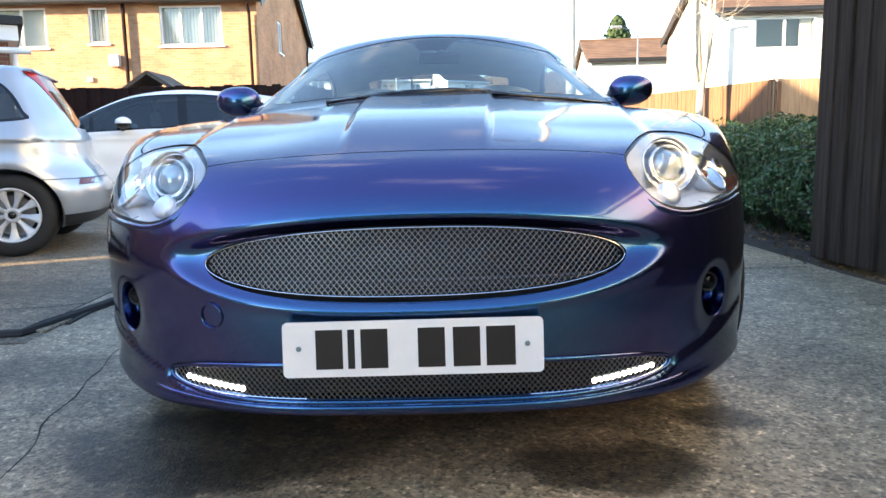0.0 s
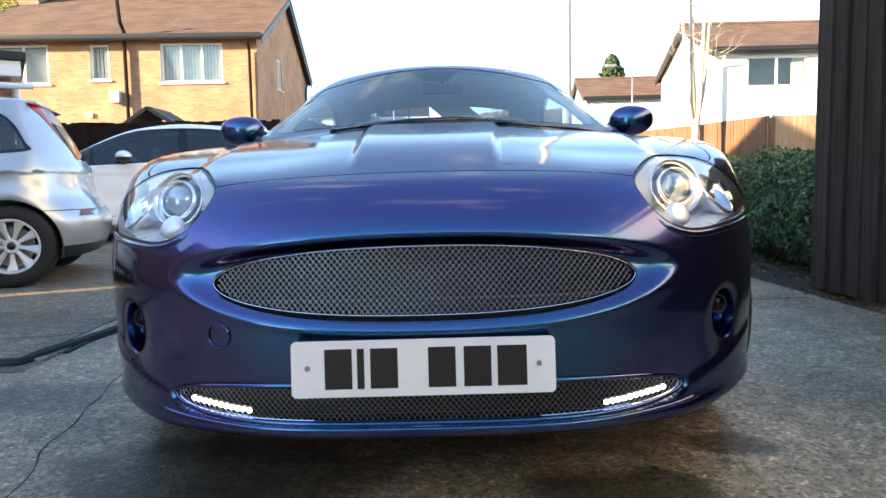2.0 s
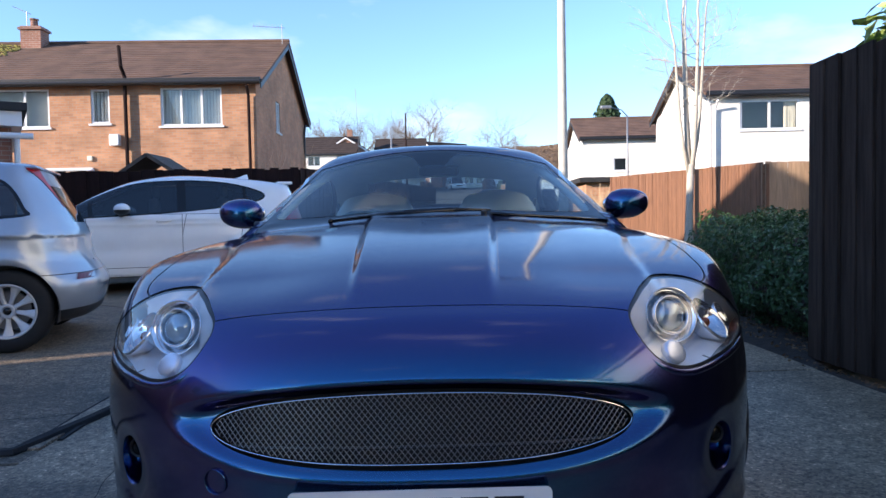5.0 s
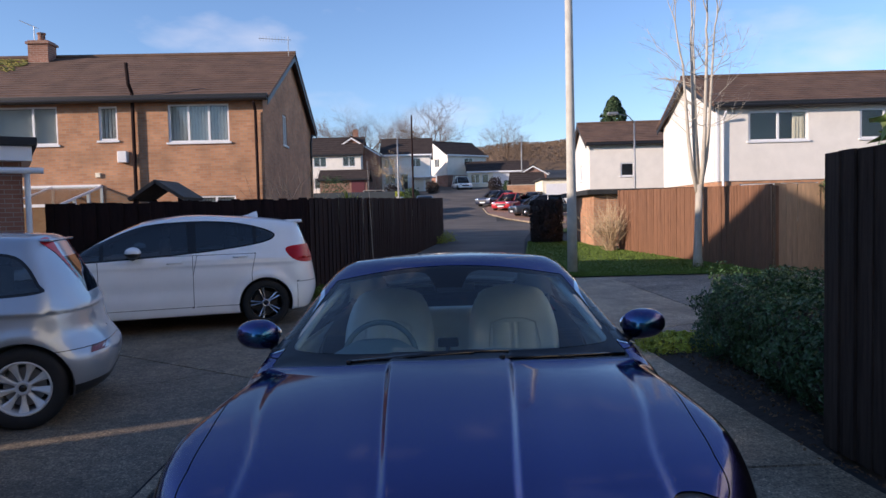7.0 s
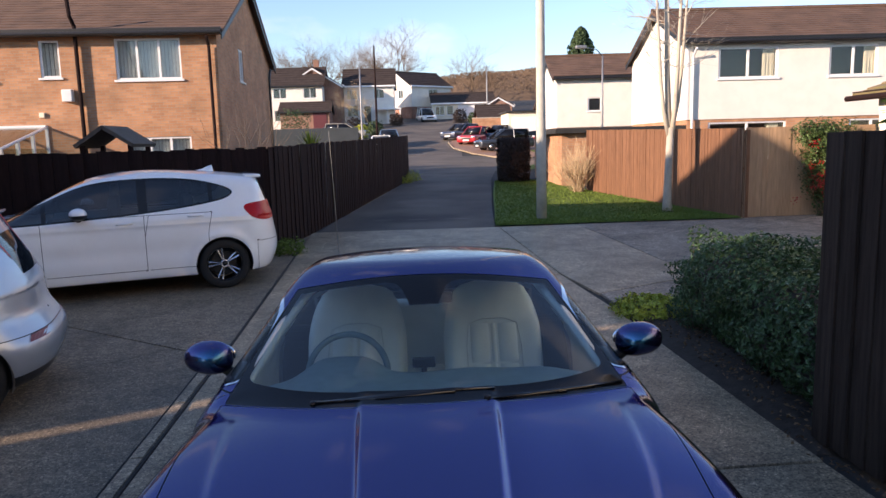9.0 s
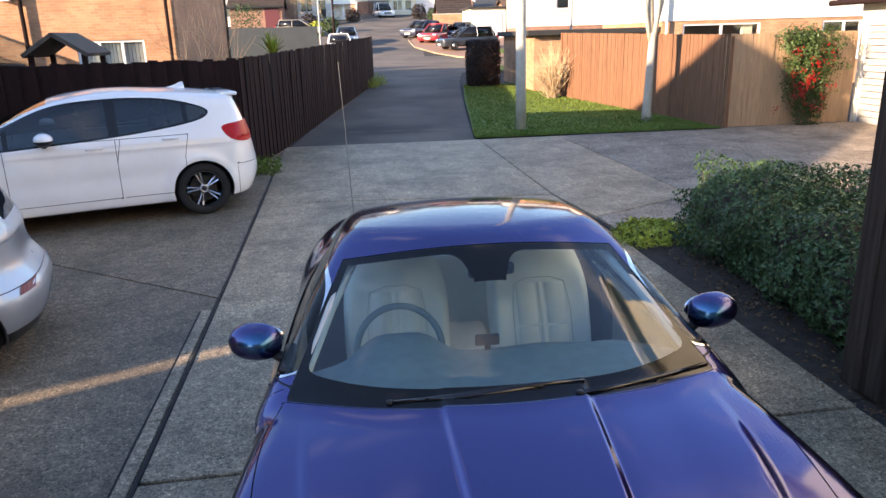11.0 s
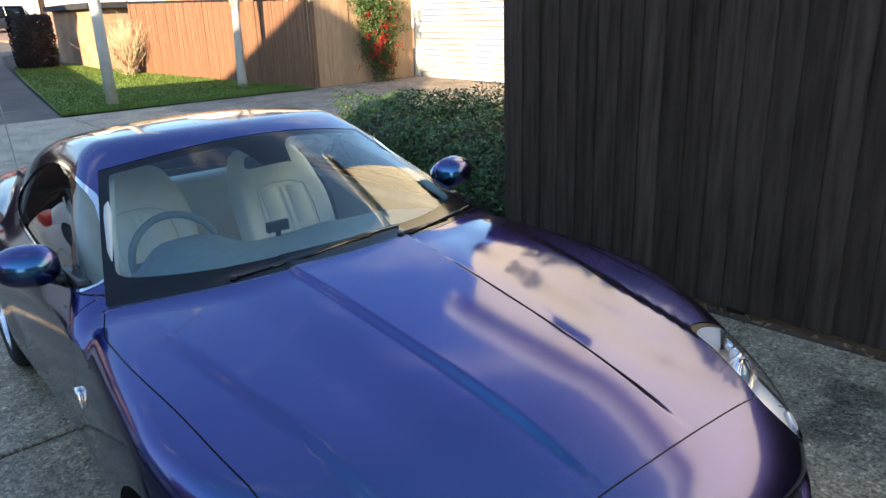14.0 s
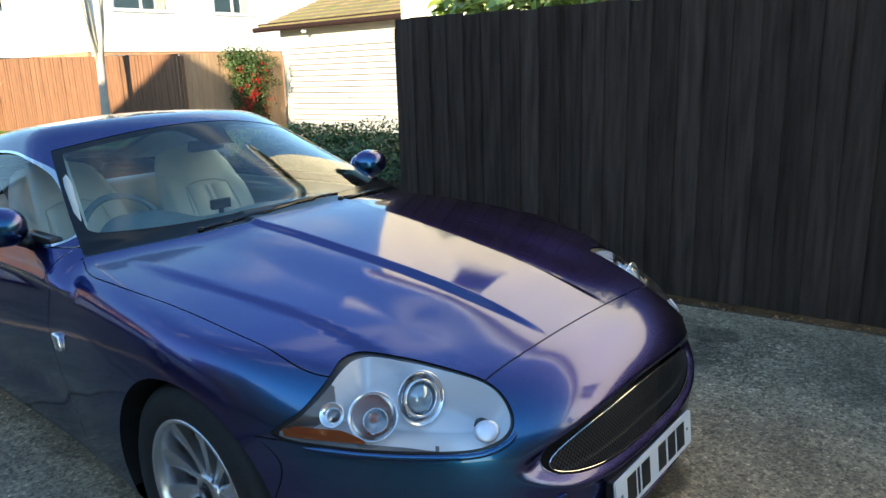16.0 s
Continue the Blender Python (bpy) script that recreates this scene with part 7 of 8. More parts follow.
# never in view: added so the car's front mirrors a shaded wall
house("brick_house", "unseen brick house added behind the drive for the car to reflect", (-6.0, -20.0, 0), 0, 14.0, 7.0, 5.0, 2.0, M["brick_red"],
      back=[(2.0, 3.4, 1.6, 1.1, (0.5, 0.5)), (6.0, 3.4, 1.6, 1.1, (0.5, 0.5)), (10.0, 3.4, 1.6, 1.1, (0.5, 0.5))], courses=10)


def outbuilding():
    """Flat-roofed brick garage at the edge of the parking bay, with white fascia and downpipe."""
    z = ground_z(8)
    th = thing("flat_garage", "flat-roofed brick garage with white fascia boards", "garage", at=(-11.68, 7.46, ground_z(10.4)), rz=32)
    part("wall", wall_mesh(5.55, 2.55, 0.22, [(4.55, 0.9, 5.2, 2.0)], Matrix.Identity(4)), M["brick_red"], th)
    part("wall", wall_mesh(4.2, 2.35, 0.22, [], pose(5.55, 0.22, 0, 0, 0, 90)), M["brick_red"], th)
    part("wall", wall_mesh(4.2, 2.35, 0.22, [], pose(0.22, 0.22, 0, 0, 0, 90)), M["brick_red"], th)
    part("fascia", box((-0.2, -0.22, 2.48), (5.70, 4.6, 2.72), 0.01), M["upvc"], th, "white fascia board")
    part("roof", box((-0.28, -0.30, 2.72), (5.78, 4.7, 2.86), 0.02), M["bitumen"], th, "black felt roof edge")
    part("downpipe", tube([(5.62, -0.06, 2.3), (5.62, -0.06, 0.02)], 0.045, 10), M["upvc"], th, "white downpipe")
    part("gutter", tube([(-0.2, -0.27, 2.32), (5.85, -0.27, 2.32)], 0.05, 8), M["upvc"], th, "white gutter")
    window(th, Matrix.Translation((4.55, 0, 0.9)), 0.65, 1.1, (1.0,))


outbuilding()


def garage():
    """White up-and-over door in a cream garage at the end of the tan fence, facing the drive."""
    z = ground_z(13)
    th = thing("garage", "cream garage with white up-and-over door and mossy tiled roof", "garage", at=(9.86, 14.02, z), rz=-90)
    # local x runs along the front towards the drive, y into the garage
    part("wall", wall_mesh(5.2, 2.55, 0.2, [(0.10, 0.0, 4.42, 2.12)], Matrix.Identity(4)), M["cream_wall"], th)
    part("wall", wall_mesh(5.4, 2.55, 0.2, [], pose(5.2, 0.2, 0, 0, 0, 90)), M["cream_wall"], th)
    part("wall", wall_mesh(5.4, 2.55, 0.2, [], pose(0.2, 0.2, 0, 0, 0, 90)), M["brick"], th)
    dr = empty("garage_door", th, Matrix.Translation((0.10, 0.06, 0)))
    n = 16
    for k in range(n):
        h = 2.10 / n
        bm = bmesh.new()
        add_box(bm, (0.05, 0.0, k * h + 0.007), (4.27, 0.03, (k + 1) * h - 0.006), None, 0.004)
        for v in bm.verts:
            if v.co.z < k * h + h * 0.4:
                v.co.y -= 0.010
        part("slat", bm, M["door_white"], dr)
    part("door_frame", add_box(add_box(box((0, -0.02, 0), (0.05, 0.06, 2.12)), (4.27, -0.02, 0), (4.32, 0.06, 2.12)), (0.05, -0.02, 2.085), (4.27, 0.06, 2.12)), M["upvc"], dr)
    part("lock", add_lathe(bmesh.new(), [(0.035, 0), (0.032, 0.012), (0.012, 0.016), (0.012, 0.04), (0, 0.042)], pose(2.16, -0.005, 0.80, 90, 0, 0), 20), M["grey_metal"], dr, "round grey lock")
    part("lintel", box((0.0, -0.03, 2.16), (5.2, 0.0, 2.56), 0.004), M["cream_wall"], th)
    roof_slope(th, Matrix.Translation((0, 0, 2.62)), 5.2, 2.8, 1.0, over=0.35, courses=10, material=M["roof_moss"], tiles=22)
    roof_slope(th, pose(5.2, 5.6, 2.62, 0, 0, 180), 5.2, 2.8, 1.0, over=0.35, courses=10, material=M["roof_moss"])
    part("gutter", tube([(-0.5, -0.42, 2.44), (5.6, -0.42, 2.44)], 0.06, 10), M["fence_dark"], th, "brown gutter")
    part("fascia", box((-0.4, -0.36, 2.40), (5.5, -0.32, 2.58)), M["fence_dark"], th)
    part("flood_lamp", rounded((1.2, -0.36, 2.30), (1.30, -0.28, 2.38), 0.01, 2), M["upvc"], th, "small white lamp")


garage()


def low_garages():
    """Low flat-roofed block beyond the brown fence."""
    z = ground_z(23)
    th = thing("flat_garage", "low brick garage block with black felt roof", "garage", at=(4.95, 22.9, z))
    part("wall", wall_mesh(4.6, 1.75, 0.22, [], Matrix.Identity(4)), M["brick"], th)
    part("wall", wall_mesh(5.0, 1.75, 0.22, [], pose(0.22, 0.22, 0, 0, 0, 90)), M["brick"], th)
    part("roof", box((-0.25, -0.25, 1.75), (4.9, 5.3, 1.92), 0.02), M["bitumen"], th, "black felt roof")


low_garages()


# details on the brick house: flue pipe, downpipe, boiler box, conservatory, chimney, aerial
def brick_details():
    base = hA.matrix_world
    def local(x, y, z):
        return base @ Vector((x, y, z))
    def add(name, bm, m, label=""):
        ob = part(name, bm, m, hA, label)
        return ob
    add("soil_pipe", tube([(11.16, -0.10, 1.2), (11.16, -0.10, 5.2), (11.14, -0.30, 5.45), (11.10, -0.30, 6.05)], 0.055, 10), M["fence_dark"], "dark brown vent pipe")
    add("drain_pipe", tube([(10.0, -0.09, 1.60), (11.0, -0.09, 1.50)], 0.05, 8), M["black_trim"])
    add("drain_pipe", tube([(10.1, -0.09, 1.15), (10.8, -0.09, 1.10), (11.0, -0.09, 0.95)], 0.035, 8), M["upvc"])
    add("downpipe", tube([(14.80, -0.34, 4.85), (14.80, -0.10, 4.60), (14.80, -0.08, 0.0)], 0.045, 8), M["fence_dark"], "brown downpipe")
    add("downpipe", tube([(15.12, 8.9, 4.85), (15.10, 8.7, 4.5), (15.08, 8.7, 0.0)], 0.05, 8), M["black_trim"])
    add("boiler_vent", rounded((10.68, -0.20, 3.14), (10.96, 0.0, 3.48), 0.02, 2), M["upvc"], "white boiler flue box")
    add("alarm_box", rounded((9.95, -0.06, 2.72), (10.10, 0.0, 2.86), 0.01, 2), M["cream_wall"])
    ch = empty("chimney", hA, Matrix.Translation((6.3, 4.4, 7.0)))
    part("stack", box((-0.35, -0.3, -0.4), (0.35, 0.3, 0.85)), M["brick_red"], ch)
    part("cap", box((-0.41, -0.36, 0.72), (0.41, 0.36, 0.80)), M["brick_red"], ch)
    part("pot", add_lathe(bmesh.new(), [(0.13, 0.82), (0.12, 1.10), (0.15, 1.12), (0.15, 1.16)], Matrix.Identity(4), 14), M["brick_red"], ch)
    ae = empty("tv_aerial", hA, Matrix.Translation((6.1, 4.3, 7.85)))
    part("mast", tube([(0, 0, 0), (0, 0, 0.55)], 0.014, 6), M["grey_metal"], ae)
    part("boom", tube([(-0.5, 0, 0.75), (0.15, 0, 0.45)], 0.012, 6), M["grey_metal"], ae)
    ae = empty("tv_aerial", hA, Matrix.Translation((15.05, 4.4, 7.15)))
    part("mast", tube([(0, 0, -0.3), (0, 0, 0.75)], 0.014, 6), M["grey_metal"], ae)
    part("boom", tube([(-1.05, 0, 0.70), (0.10, 0, 0.62)], 0.010, 6), M["grey_metal"], ae)
    bm = bmesh.new()
    for k in range(9):
        add_tube(bm, [(-1.0 + 0.11 * k, 0, 0.70 - 0.007 * k - 0.10), (-1.0 + 0.11 * k, 0, 0.70 - 0.007 * k + 0.10)], 0.005, 5)
    part("elements", bm, M["grey_metal"], ae)
    # moss along the ridge
    bm = bmesh.new()
    rng = random.Random(8)
    for k in range(160):
        x, s = 5.2 + rng.random() ** 1.5 * 1.6 - 0.8, rng.random() ** 1.4 * 1.5
        add_box(bm, (-0.08, -0.06, 0), (0.08, 0.06, 0.02), pose(x, 4.4 - s, 5.02 + 2.15 - s * 2.15 / 4.4 + 0.075, 26, 0, rng.uniform(0, 90)))
    add("moss", bm, mat("moss", (0.30, 0.26, 0.05), 0.95, var=0.3, scale=6), "yellow-green moss on the ridge")
    # conservatory behind the fence
    cv = empty("conservatory", hA, Matrix.Translation((7.2, -2.6, 0)))
    bm = bmesh.new()
    W, D, H0, H1 = 2.9, 2.6, 1.85, 2.45
    for x in (0, W * 0.5, W):
        add_box(bm, (x - 0.04, -0.04, 0), (x + 0.04, 0.04, H0))
        add_tube(bm, [(x, 0, H0), (x, D, H1)], 0.04, 6)
        add_box(bm, (x - 0.04, D - 0.04, 0), (x + 0.04, D, H1))
    for y in (0.0, D * 0.33, D * 0.66):
        zt = H0 + (H1 - H0) * y / D
        add_box(bm, (W - 0.04, y - 0.04, 0), (W + 0.04, y + 0.04, zt))
    add_box(bm, (0, -0.04, H0 - 0.04), (W, 0.04, H0 + 0.04))
    add_box(bm, (0, -0.04, 1.0), (W, 0.04, 1.06))
    add_box(bm, (0, D - 0.06, H1 - 0.04), (W, D, H1 + 0.06))
    part("frame", bm, M["upvc"], cv, "white conservatory frame")
    part("glazing", box((0.0, -0.008, 0.1), (W, 0.008, H0)), M["frosted"], cv)
    part("glazing", box((W - 0.008, 0, 0.1), (W + 0.008, D, H0)), M["frosted"], cv)
    bm = bmesh.new()
    v = [bm.verts.new(p) for p in ((0, 0, H0), (W, 0, H0), (W, D, H1), (0, D, H1), (0, 0, H0 + 0.02), (W, 0, H0 + 0.02), (W, D, H1 + 0.02), (0, D, H1 + 0.02))]
    for f in ((0, 1, 2, 3), (7, 6, 5, 4), (0, 4, 5, 1), (1, 5, 6, 2), (2, 6, 7, 3), (3, 7, 4, 0)):
        bm.faces.new([v[k] for k in f])
    part("roof_panel", bm, M["frosted"], cv)


M["frosted"] = glass("conservatory_glass", (0.72, 0.76, 0.74), 0.2)
brick_details()


M["weathered"] = mat("weathered_timber", (0.13, 0.105, 0.085), 0.9, var=0.2, scale=6, stretch=(1, 6, 1), bump=0.4)


def shed_roof():
    """A dark pitched arbour roof that peeps over the dark fence."""
    th = thing("garden_arbour", "dark timber garden arbour with pitched roof", "arbour", at=(-5.85, 13.6, ground_z(13.6)))
    for s in (1, -1):
        part("roof_board", add_box(bmesh.new(), (0, -0.6, -0.04), (0.66, 0.6, 0.03), Matrix.Translation((0, 0, 2.20)) @ Matrix.Diagonal((s, 1, 1, 1)) @ Matrix.Rotation(radians(33), 4, "Y")), M["weathered"], th)
        part("post", box((s * 0.45 - 0.04, -0.5, 0), (s * 0.45 + 0.04, -0.42, 1.85)), M["fence_dark"], th)
        part("post", box((s * 0.45 - 0.04, 0.42, 0), (s * 0.45 + 0.04, 0.5, 1.85)), M["fence_dark"], th)


shed_roof()


# ---- lamp post, poles ----
def lamp_post(x, y, h, r, name="lamp_post", label="tall pale concrete lamp post on the lawn", m=None, lean=0.0, head=True):
    z = ground_z(y)
    th = thing(name, label, "lamp post", at=(x, y, z))
    m = m or M["concrete_post"]
    part("shaft", tube([(0, 0, -0.1), (lean * 0.2, 0, h * 0.2), (lean * 0.6, 0, h * 0.6), (lean, 0, h)], [r, r * 0.93, r * 0.78, r * 0.62], 20), m, th, "", True)
    if head:
        part("bracket", tube([(lean, 0, h - 0.05), (lean - 0.3, -0.1, h + 0.25), (lean - 0.9, -0.3, h + 0.35)], [r * 0.5, r * 0.4, r * 0.35], 8), m, th, "", True)
        part("lantern", rounded((lean - 1.35, -0.48, h + 0.28), (lean - 0.85, -0.22, h + 0.42), 0.04, 3), M["grey_metal"], th)
    return th


lamp_post(2.76, 14.55, 8.2, 0.112)
lamp_post(-2.85, 60, 8.1, 0.10, "telegraph_pole", "dark wooden telegraph pole by the street", M["fence_dark"], 0, False)
lamp_post(-3.1, 45, 6.05, 0.07, "street_lamp", "slim grey street lamp by the lane", M["grey_metal"], 0.0, False)
lamp_post(8.55, 80, 6.3, 0.08, "street_lamp", "slim grey street lamp far up the street", M["grey_metal"], 0, False)
lamp_post(9.0, 33, 5.2, 0.06, "street_lamp", "slim grey street lamp before the white house", M["grey_metal"])


# ---- plants ----
def leaf_mat(name, c1, c2, rough=0.45):
    return mat(name, c1, rough, var=0.2, scale=3, fine=30, col2=c2, island=0.35, spec=0.28)


M["leaf_hedge"] = leaf_mat("hedge_leaf", (0.060, 0.118, 0.045), (0.036, 0.074, 0.032), 0.36)
M["leaf_yellow"] = leaf_mat("yellow_leaf", (0.42, 0.42, 0.05), (0.25, 0.33, 0.05))
M["leaf_laurel"] = leaf_mat("laurel_leaf", (0.46, 0.54, 0.16), (0.28, 0.40, 0.105), 0.38)
M["leaf_vine"] = leaf_mat("berry_bush_leaf", (0.06, 0.10, 0.03), (0.04, 0.07, 0.02))
M["berry"] = mat("red_berry", (0.36, 0.012, 0.012), 0.3, var=0.15)
M["twig"] = mat("twig_bark", (0.16, 0.12, 0.09), 0.9, var=0.2)
M["bark_pale"] = mat("pale_bark", (0.52, 0.46, 0.37), 0.85, var=0.2, scale=6, fine=50, bump=0.5, bscale=40, stretch=(1, 1, 0.4), col2=(0.33, 0.30, 0.25))
M["dry_twig"] = mat("dry_twig", (0.55, 0.40, 0.24), 0.9, var=0.2)
M["dark_bush"] = leaf_mat("dark_bush_leaf", (0.045, 0.030, 0.026), (0.028, 0.022, 0.02), 0.7)
M["conifer"] = leaf_mat("conifer_needle", (0.05, 0.085, 0.035), (0.03, 0.055, 0.025), 0.7)
M["far_wood"] = mat("far_wood_twig", (0.185, 0.128, 0.088), 0.95, var=0.12, scale=0.05, fine=0.6, island=0.16, spec=0.1)


def leaf_geometry(spots, size, rng, fold=0.25, long=1.7):
    """Folded leaves at (place, outward normal): vertex and face lists."""
    V, F = [], []
    for p, nrm in spots:
        nrm = (Vector(nrm) + Vector((rng.gauss(0, 0.5), rng.gauss(0, 0.5), rng.gauss(0, 0.5)))).normalized()
        t = nrm.orthogonal().normalized()
        t = (Matrix.Rotation(rng.uniform(0, 6.28), 3, nrm) @ t)
        b = nrm.cross(t)
        s = size * rng.uniform(0.65, 1.3)
        k = len(V)
        p = Vector(p)
        V += [p - t * s * long / 2, p - b * s * 0.5 + nrm * s * fold, p + t * s * long / 2, p + b * s * 0.5 + nrm * s * fold]
        F += [(k, k + 1, k + 2), (k, k + 2, k + 3)]
    return V, F


def leaves(name, spots, size, material, parent, seed, label="", **kw):
    V, F = leaf_geometry(spots, size, random.Random(seed), **kw)
    me = bpy.data.meshes.new(name)
    me.from_pydata([tuple(v) for v in V], [], F)
    me.materials.append(material)
    ob = child(name, me, parent, label)
    ob["kind"] = "stuff"
    return ob


def lumpy(n, centre, size, rng, lump=0.25, freq=1.6, shell=0.72, flat=0.0):
    """Spots in the outer shell of an uneven mound, with their outward normals."""
    out = []
    c = Vector(centre)
    while len(out) < n:
        d = Vector((rng.gauss(0, 1), rng.gauss(0, 1), rng.gauss(0, 1))).normalized()
        box_ = 1 / max(abs(d.x) ** 3 + abs(d.y) ** 3 + abs(d.z) ** 3, 0.05) ** (1 / 3)
        r = box_ * (1 + lump * noise.noise(d * freq + c)) * (shell + (1 - shell) * rng.random() ** 0.5)
        q = Vector((d.x * size[0], d.y * size[1], d.z * size[2])) * r
        if q.z + c.z < flat:
            continue
        out.append((c + q, d))
    return out


def hedge():
    rng = random.Random(11)
    th = thing("hedge", "dense dark green clipped hedge beside the drive", "hedge", at=(3.0, 4.9, ground_z(5)))
    inv = th.matrix_world.inverted()
    spots = []
    for c, s, n in (((3.05, 5.35, 0.48), (0.62, 0.95, 0.46), 14000), ((2.95, 4.20, 0.45), (0.56, 0.80, 0.44), 12000), ((3.75, 5.0, 0.45), (0.75, 1.1, 0.46), 8000), ((2.85, 3.55, 0.40), (0.45, 0.55, 0.40), 6000), ((4.6, 4.9, 0.42), (0.7, 1.0, 0.42), 2500)):
        spots += [(inv @ p, d) for p, d in lumpy(n, c, s, rng, 0.38, 2.2, 0.70, 0.03)]
    leaves("foliage", spots, 0.024, M["leaf_hedge"], th, 1)
    # soil-coloured lumps stand in for the shade deep among the leaves
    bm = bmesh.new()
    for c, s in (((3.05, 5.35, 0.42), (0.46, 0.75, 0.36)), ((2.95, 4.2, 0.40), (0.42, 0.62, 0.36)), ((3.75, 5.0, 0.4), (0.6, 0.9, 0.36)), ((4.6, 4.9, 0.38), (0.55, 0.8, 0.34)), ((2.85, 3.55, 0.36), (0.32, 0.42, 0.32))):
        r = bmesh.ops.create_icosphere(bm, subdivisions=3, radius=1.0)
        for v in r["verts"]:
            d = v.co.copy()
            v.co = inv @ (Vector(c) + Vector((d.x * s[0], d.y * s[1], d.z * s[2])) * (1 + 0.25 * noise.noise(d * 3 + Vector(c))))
    part("core", bm, M["soil"], th, "dark filler in place of the hedge's inner shade")
    bm = bmesh.new()
    for k in range(140):
        x, y = rng.uniform(2.65, 3.5), rng.uniform(3.3, 5.9)
        p = Vector((x, y, 0.02))
        q = p + Vector((rng.uniform(-0.2, 0.2), rng.uniform(-0.2, 0.2), rng.uniform(0.6, 0.88)))
        add_tube(bm, [inv @ p, inv @ ((p + q) / 2 + Vector((rng.uniform(-0.06, 0.06), rng.uniform(-0.06, 0.06), 0))), inv @ q], [0.008, 0.005, 0.002], 4)
    part("stem_tangle", bm, M["twig"], th, "thin woody stems")["kind"] = "stuff"
    # yellow-green ground cover at the hedge's end
    th2 = thing("ground_cover", "low yellow-green ground cover at the hedge's foot", "plant", at=(2.45, 6.4, ground_z(6.4)))
    inv2 = th2.matrix_world.inverted()
    leaves("foliage", [(inv2 @ p, d) for p, d in lumpy(1500, (2.5, 6.45, 0.05), (0.42, 0.42, 0.13), rng, 0.4, 3, 0.5, 0.02)], 0.030, M["leaf_yellow"], th2, 2)
    # leaf litter along the bed and the fence
    th3 = thing("leaf_litter", "dry fallen leaves and crumbs on the soil", "litter", at=(2.5, 4.5, 0), kind="stuff")
    inv3 = th3.matrix_world.inverted()
    sp = []
    for k in range(900):
        x, y = rng.uniform(2.28, 3.1), rng.uniform(3.2, 7.1)
        sp.append((inv3 @ Vector((x, y, ground_z(y) + 0.045 + rng.uniform(0, 0.01))), Vector((0, 0, 1))))
    for k in range(320):
        y = rng.uniform(-3, 3.3)
        x = 2.39 + (3.19 - y) * 0.064 - abs(rng.gauss(0, 0.05)) - 0.03
        sp.append((inv3 @ Vector((x, y, 0.006)), Vector((0, 0, 1))))
    leaves("fallen_leaf", sp, 0.022, mat("dry_leaf", (0.20, 0.12, 0.06), 0.9, var=0.2, island=0.5), th3, 3)


hedge()


def laurel():
    """Large pale leaves over the black fence."""
    rng = random.Random(21)
    th = thing("laurel_bush", "broad-leaved pale green bush behind the black fence", "bush", at=(3.0, 1.6, 0))
    inv = th.matrix_world.inverted()
    spots = []
    for c, s, n in (((3.10, 2.45, 1.74), (0.62, 0.80, 0.46), 3000), ((3.2, 1.2, 1.76), (0.68, 0.95, 0.42), 3200), ((3.9, 2.0, 1.8), (0.7, 1.0, 0.55), 420), ((3.4, 0.0, 1.55), (0.5, 0.8, 0.36), 260), ((4.2, 2.6, 2.1), (0.6, 0.6, 0.5), 260)):
        spots += [(inv @ p, Vector((d.x * 0.6, d.y * 0.6, abs(d.z) + 0.6))) for p, d in lumpy(n, c, s, rng, 0.3, 2, 0.55, 0.9)
                  if p.x > 2.42 + (3.19 - p.y) * 0.064 + (0.10 if p.z < 1.93 else -0.03)]
    leaves("foliage", spots, 0.066, M["leaf_laurel"], th, 5, fold=0.12, long=2.3)
    bm = bmesh.new()
    for k in range(30):
        p = Vector((rng.uniform(2.95, 3.9), rng.uniform(-0.3, 2.9), 0.0))
        q = Vector((p.x + rng.uniform(-0.3, 0.2), p.y + rng.uniform(-0.3, 0.3), rng.uniform(1.7, 2.05)))
        add_tube(bm, [inv @ p, inv @ ((p + q) / 2), inv @ q], [0.018, 0.012, 0.005], 5)
    part("stem_tangle", bm, M["twig"], th)["kind"] = "stuff"


laurel()


def berry_climber():
    rng = random.Random(31)
    th = thing("berry_climber", "dark green climber with red berries on tan fence", "climber", at=(8.55, 13.6, ground_z(13.6)))
    inv = th.matrix_world.inverted()
    z0 = ground_z(13.6)
    sp, be = [], []
    for c, s, n in (((8.60, 13.60, z0 + 1.45), (0.62, 0.22, 0.52), 3200), ((8.55, 13.63, z0 + 0.85), (0.50, 0.18, 0.5), 2200), ((8.65, 13.66, z0 + 0.35), (0.34, 0.14, 0.38), 1000), ((8.25, 13.65, z0 + 1.75), (0.40, 0.18, 0.25), 900)):
        sp += [(inv @ p, d) for p, d in lumpy(n, c, s, rng, 0.5, 2.5, 0.3, z0)]
    leaves("foliage", sp, 0.032, M["leaf_vine"], th, 6)
    V, F = [], []
    bm = bmesh.new()
    for k in range(30):
        c = Vector((8.55 + rng.gauss(0, 0.27), 13.44 + rng.uniform(-0.05, 0.05), z0 + rng.uniform(0.35, 1.65)))
        for j in range(11):
            p = c + Vector((rng.gauss(0, 0.055), rng.gauss(0, 0.02), rng.gauss(0, 0.05)))
            bmesh.ops.create_icosphere(bm, subdivisions=1, radius=rng.uniform(0.012, 0.02), matrix=Matrix.Translation(inv @ p))
    ob = part("berry_cluster", bm, M["berry"], th, "clusters of red berries")
    ob["kind"] = "stuff"
    bm = bmesh.new()
    for k in range(26):
        pts = [Vector((8.6 + rng.gauss(0, 0.08), 13.68, z0))]
        for j in range(4):
            pts.append(pts[-1] + Vector((rng.gauss(0, 0.14), 0, 0.42)))
        add_tube(bm, [inv @ p for p in pts], [0.012, 0.009, 0.006, 0.004, 0.002], 4)
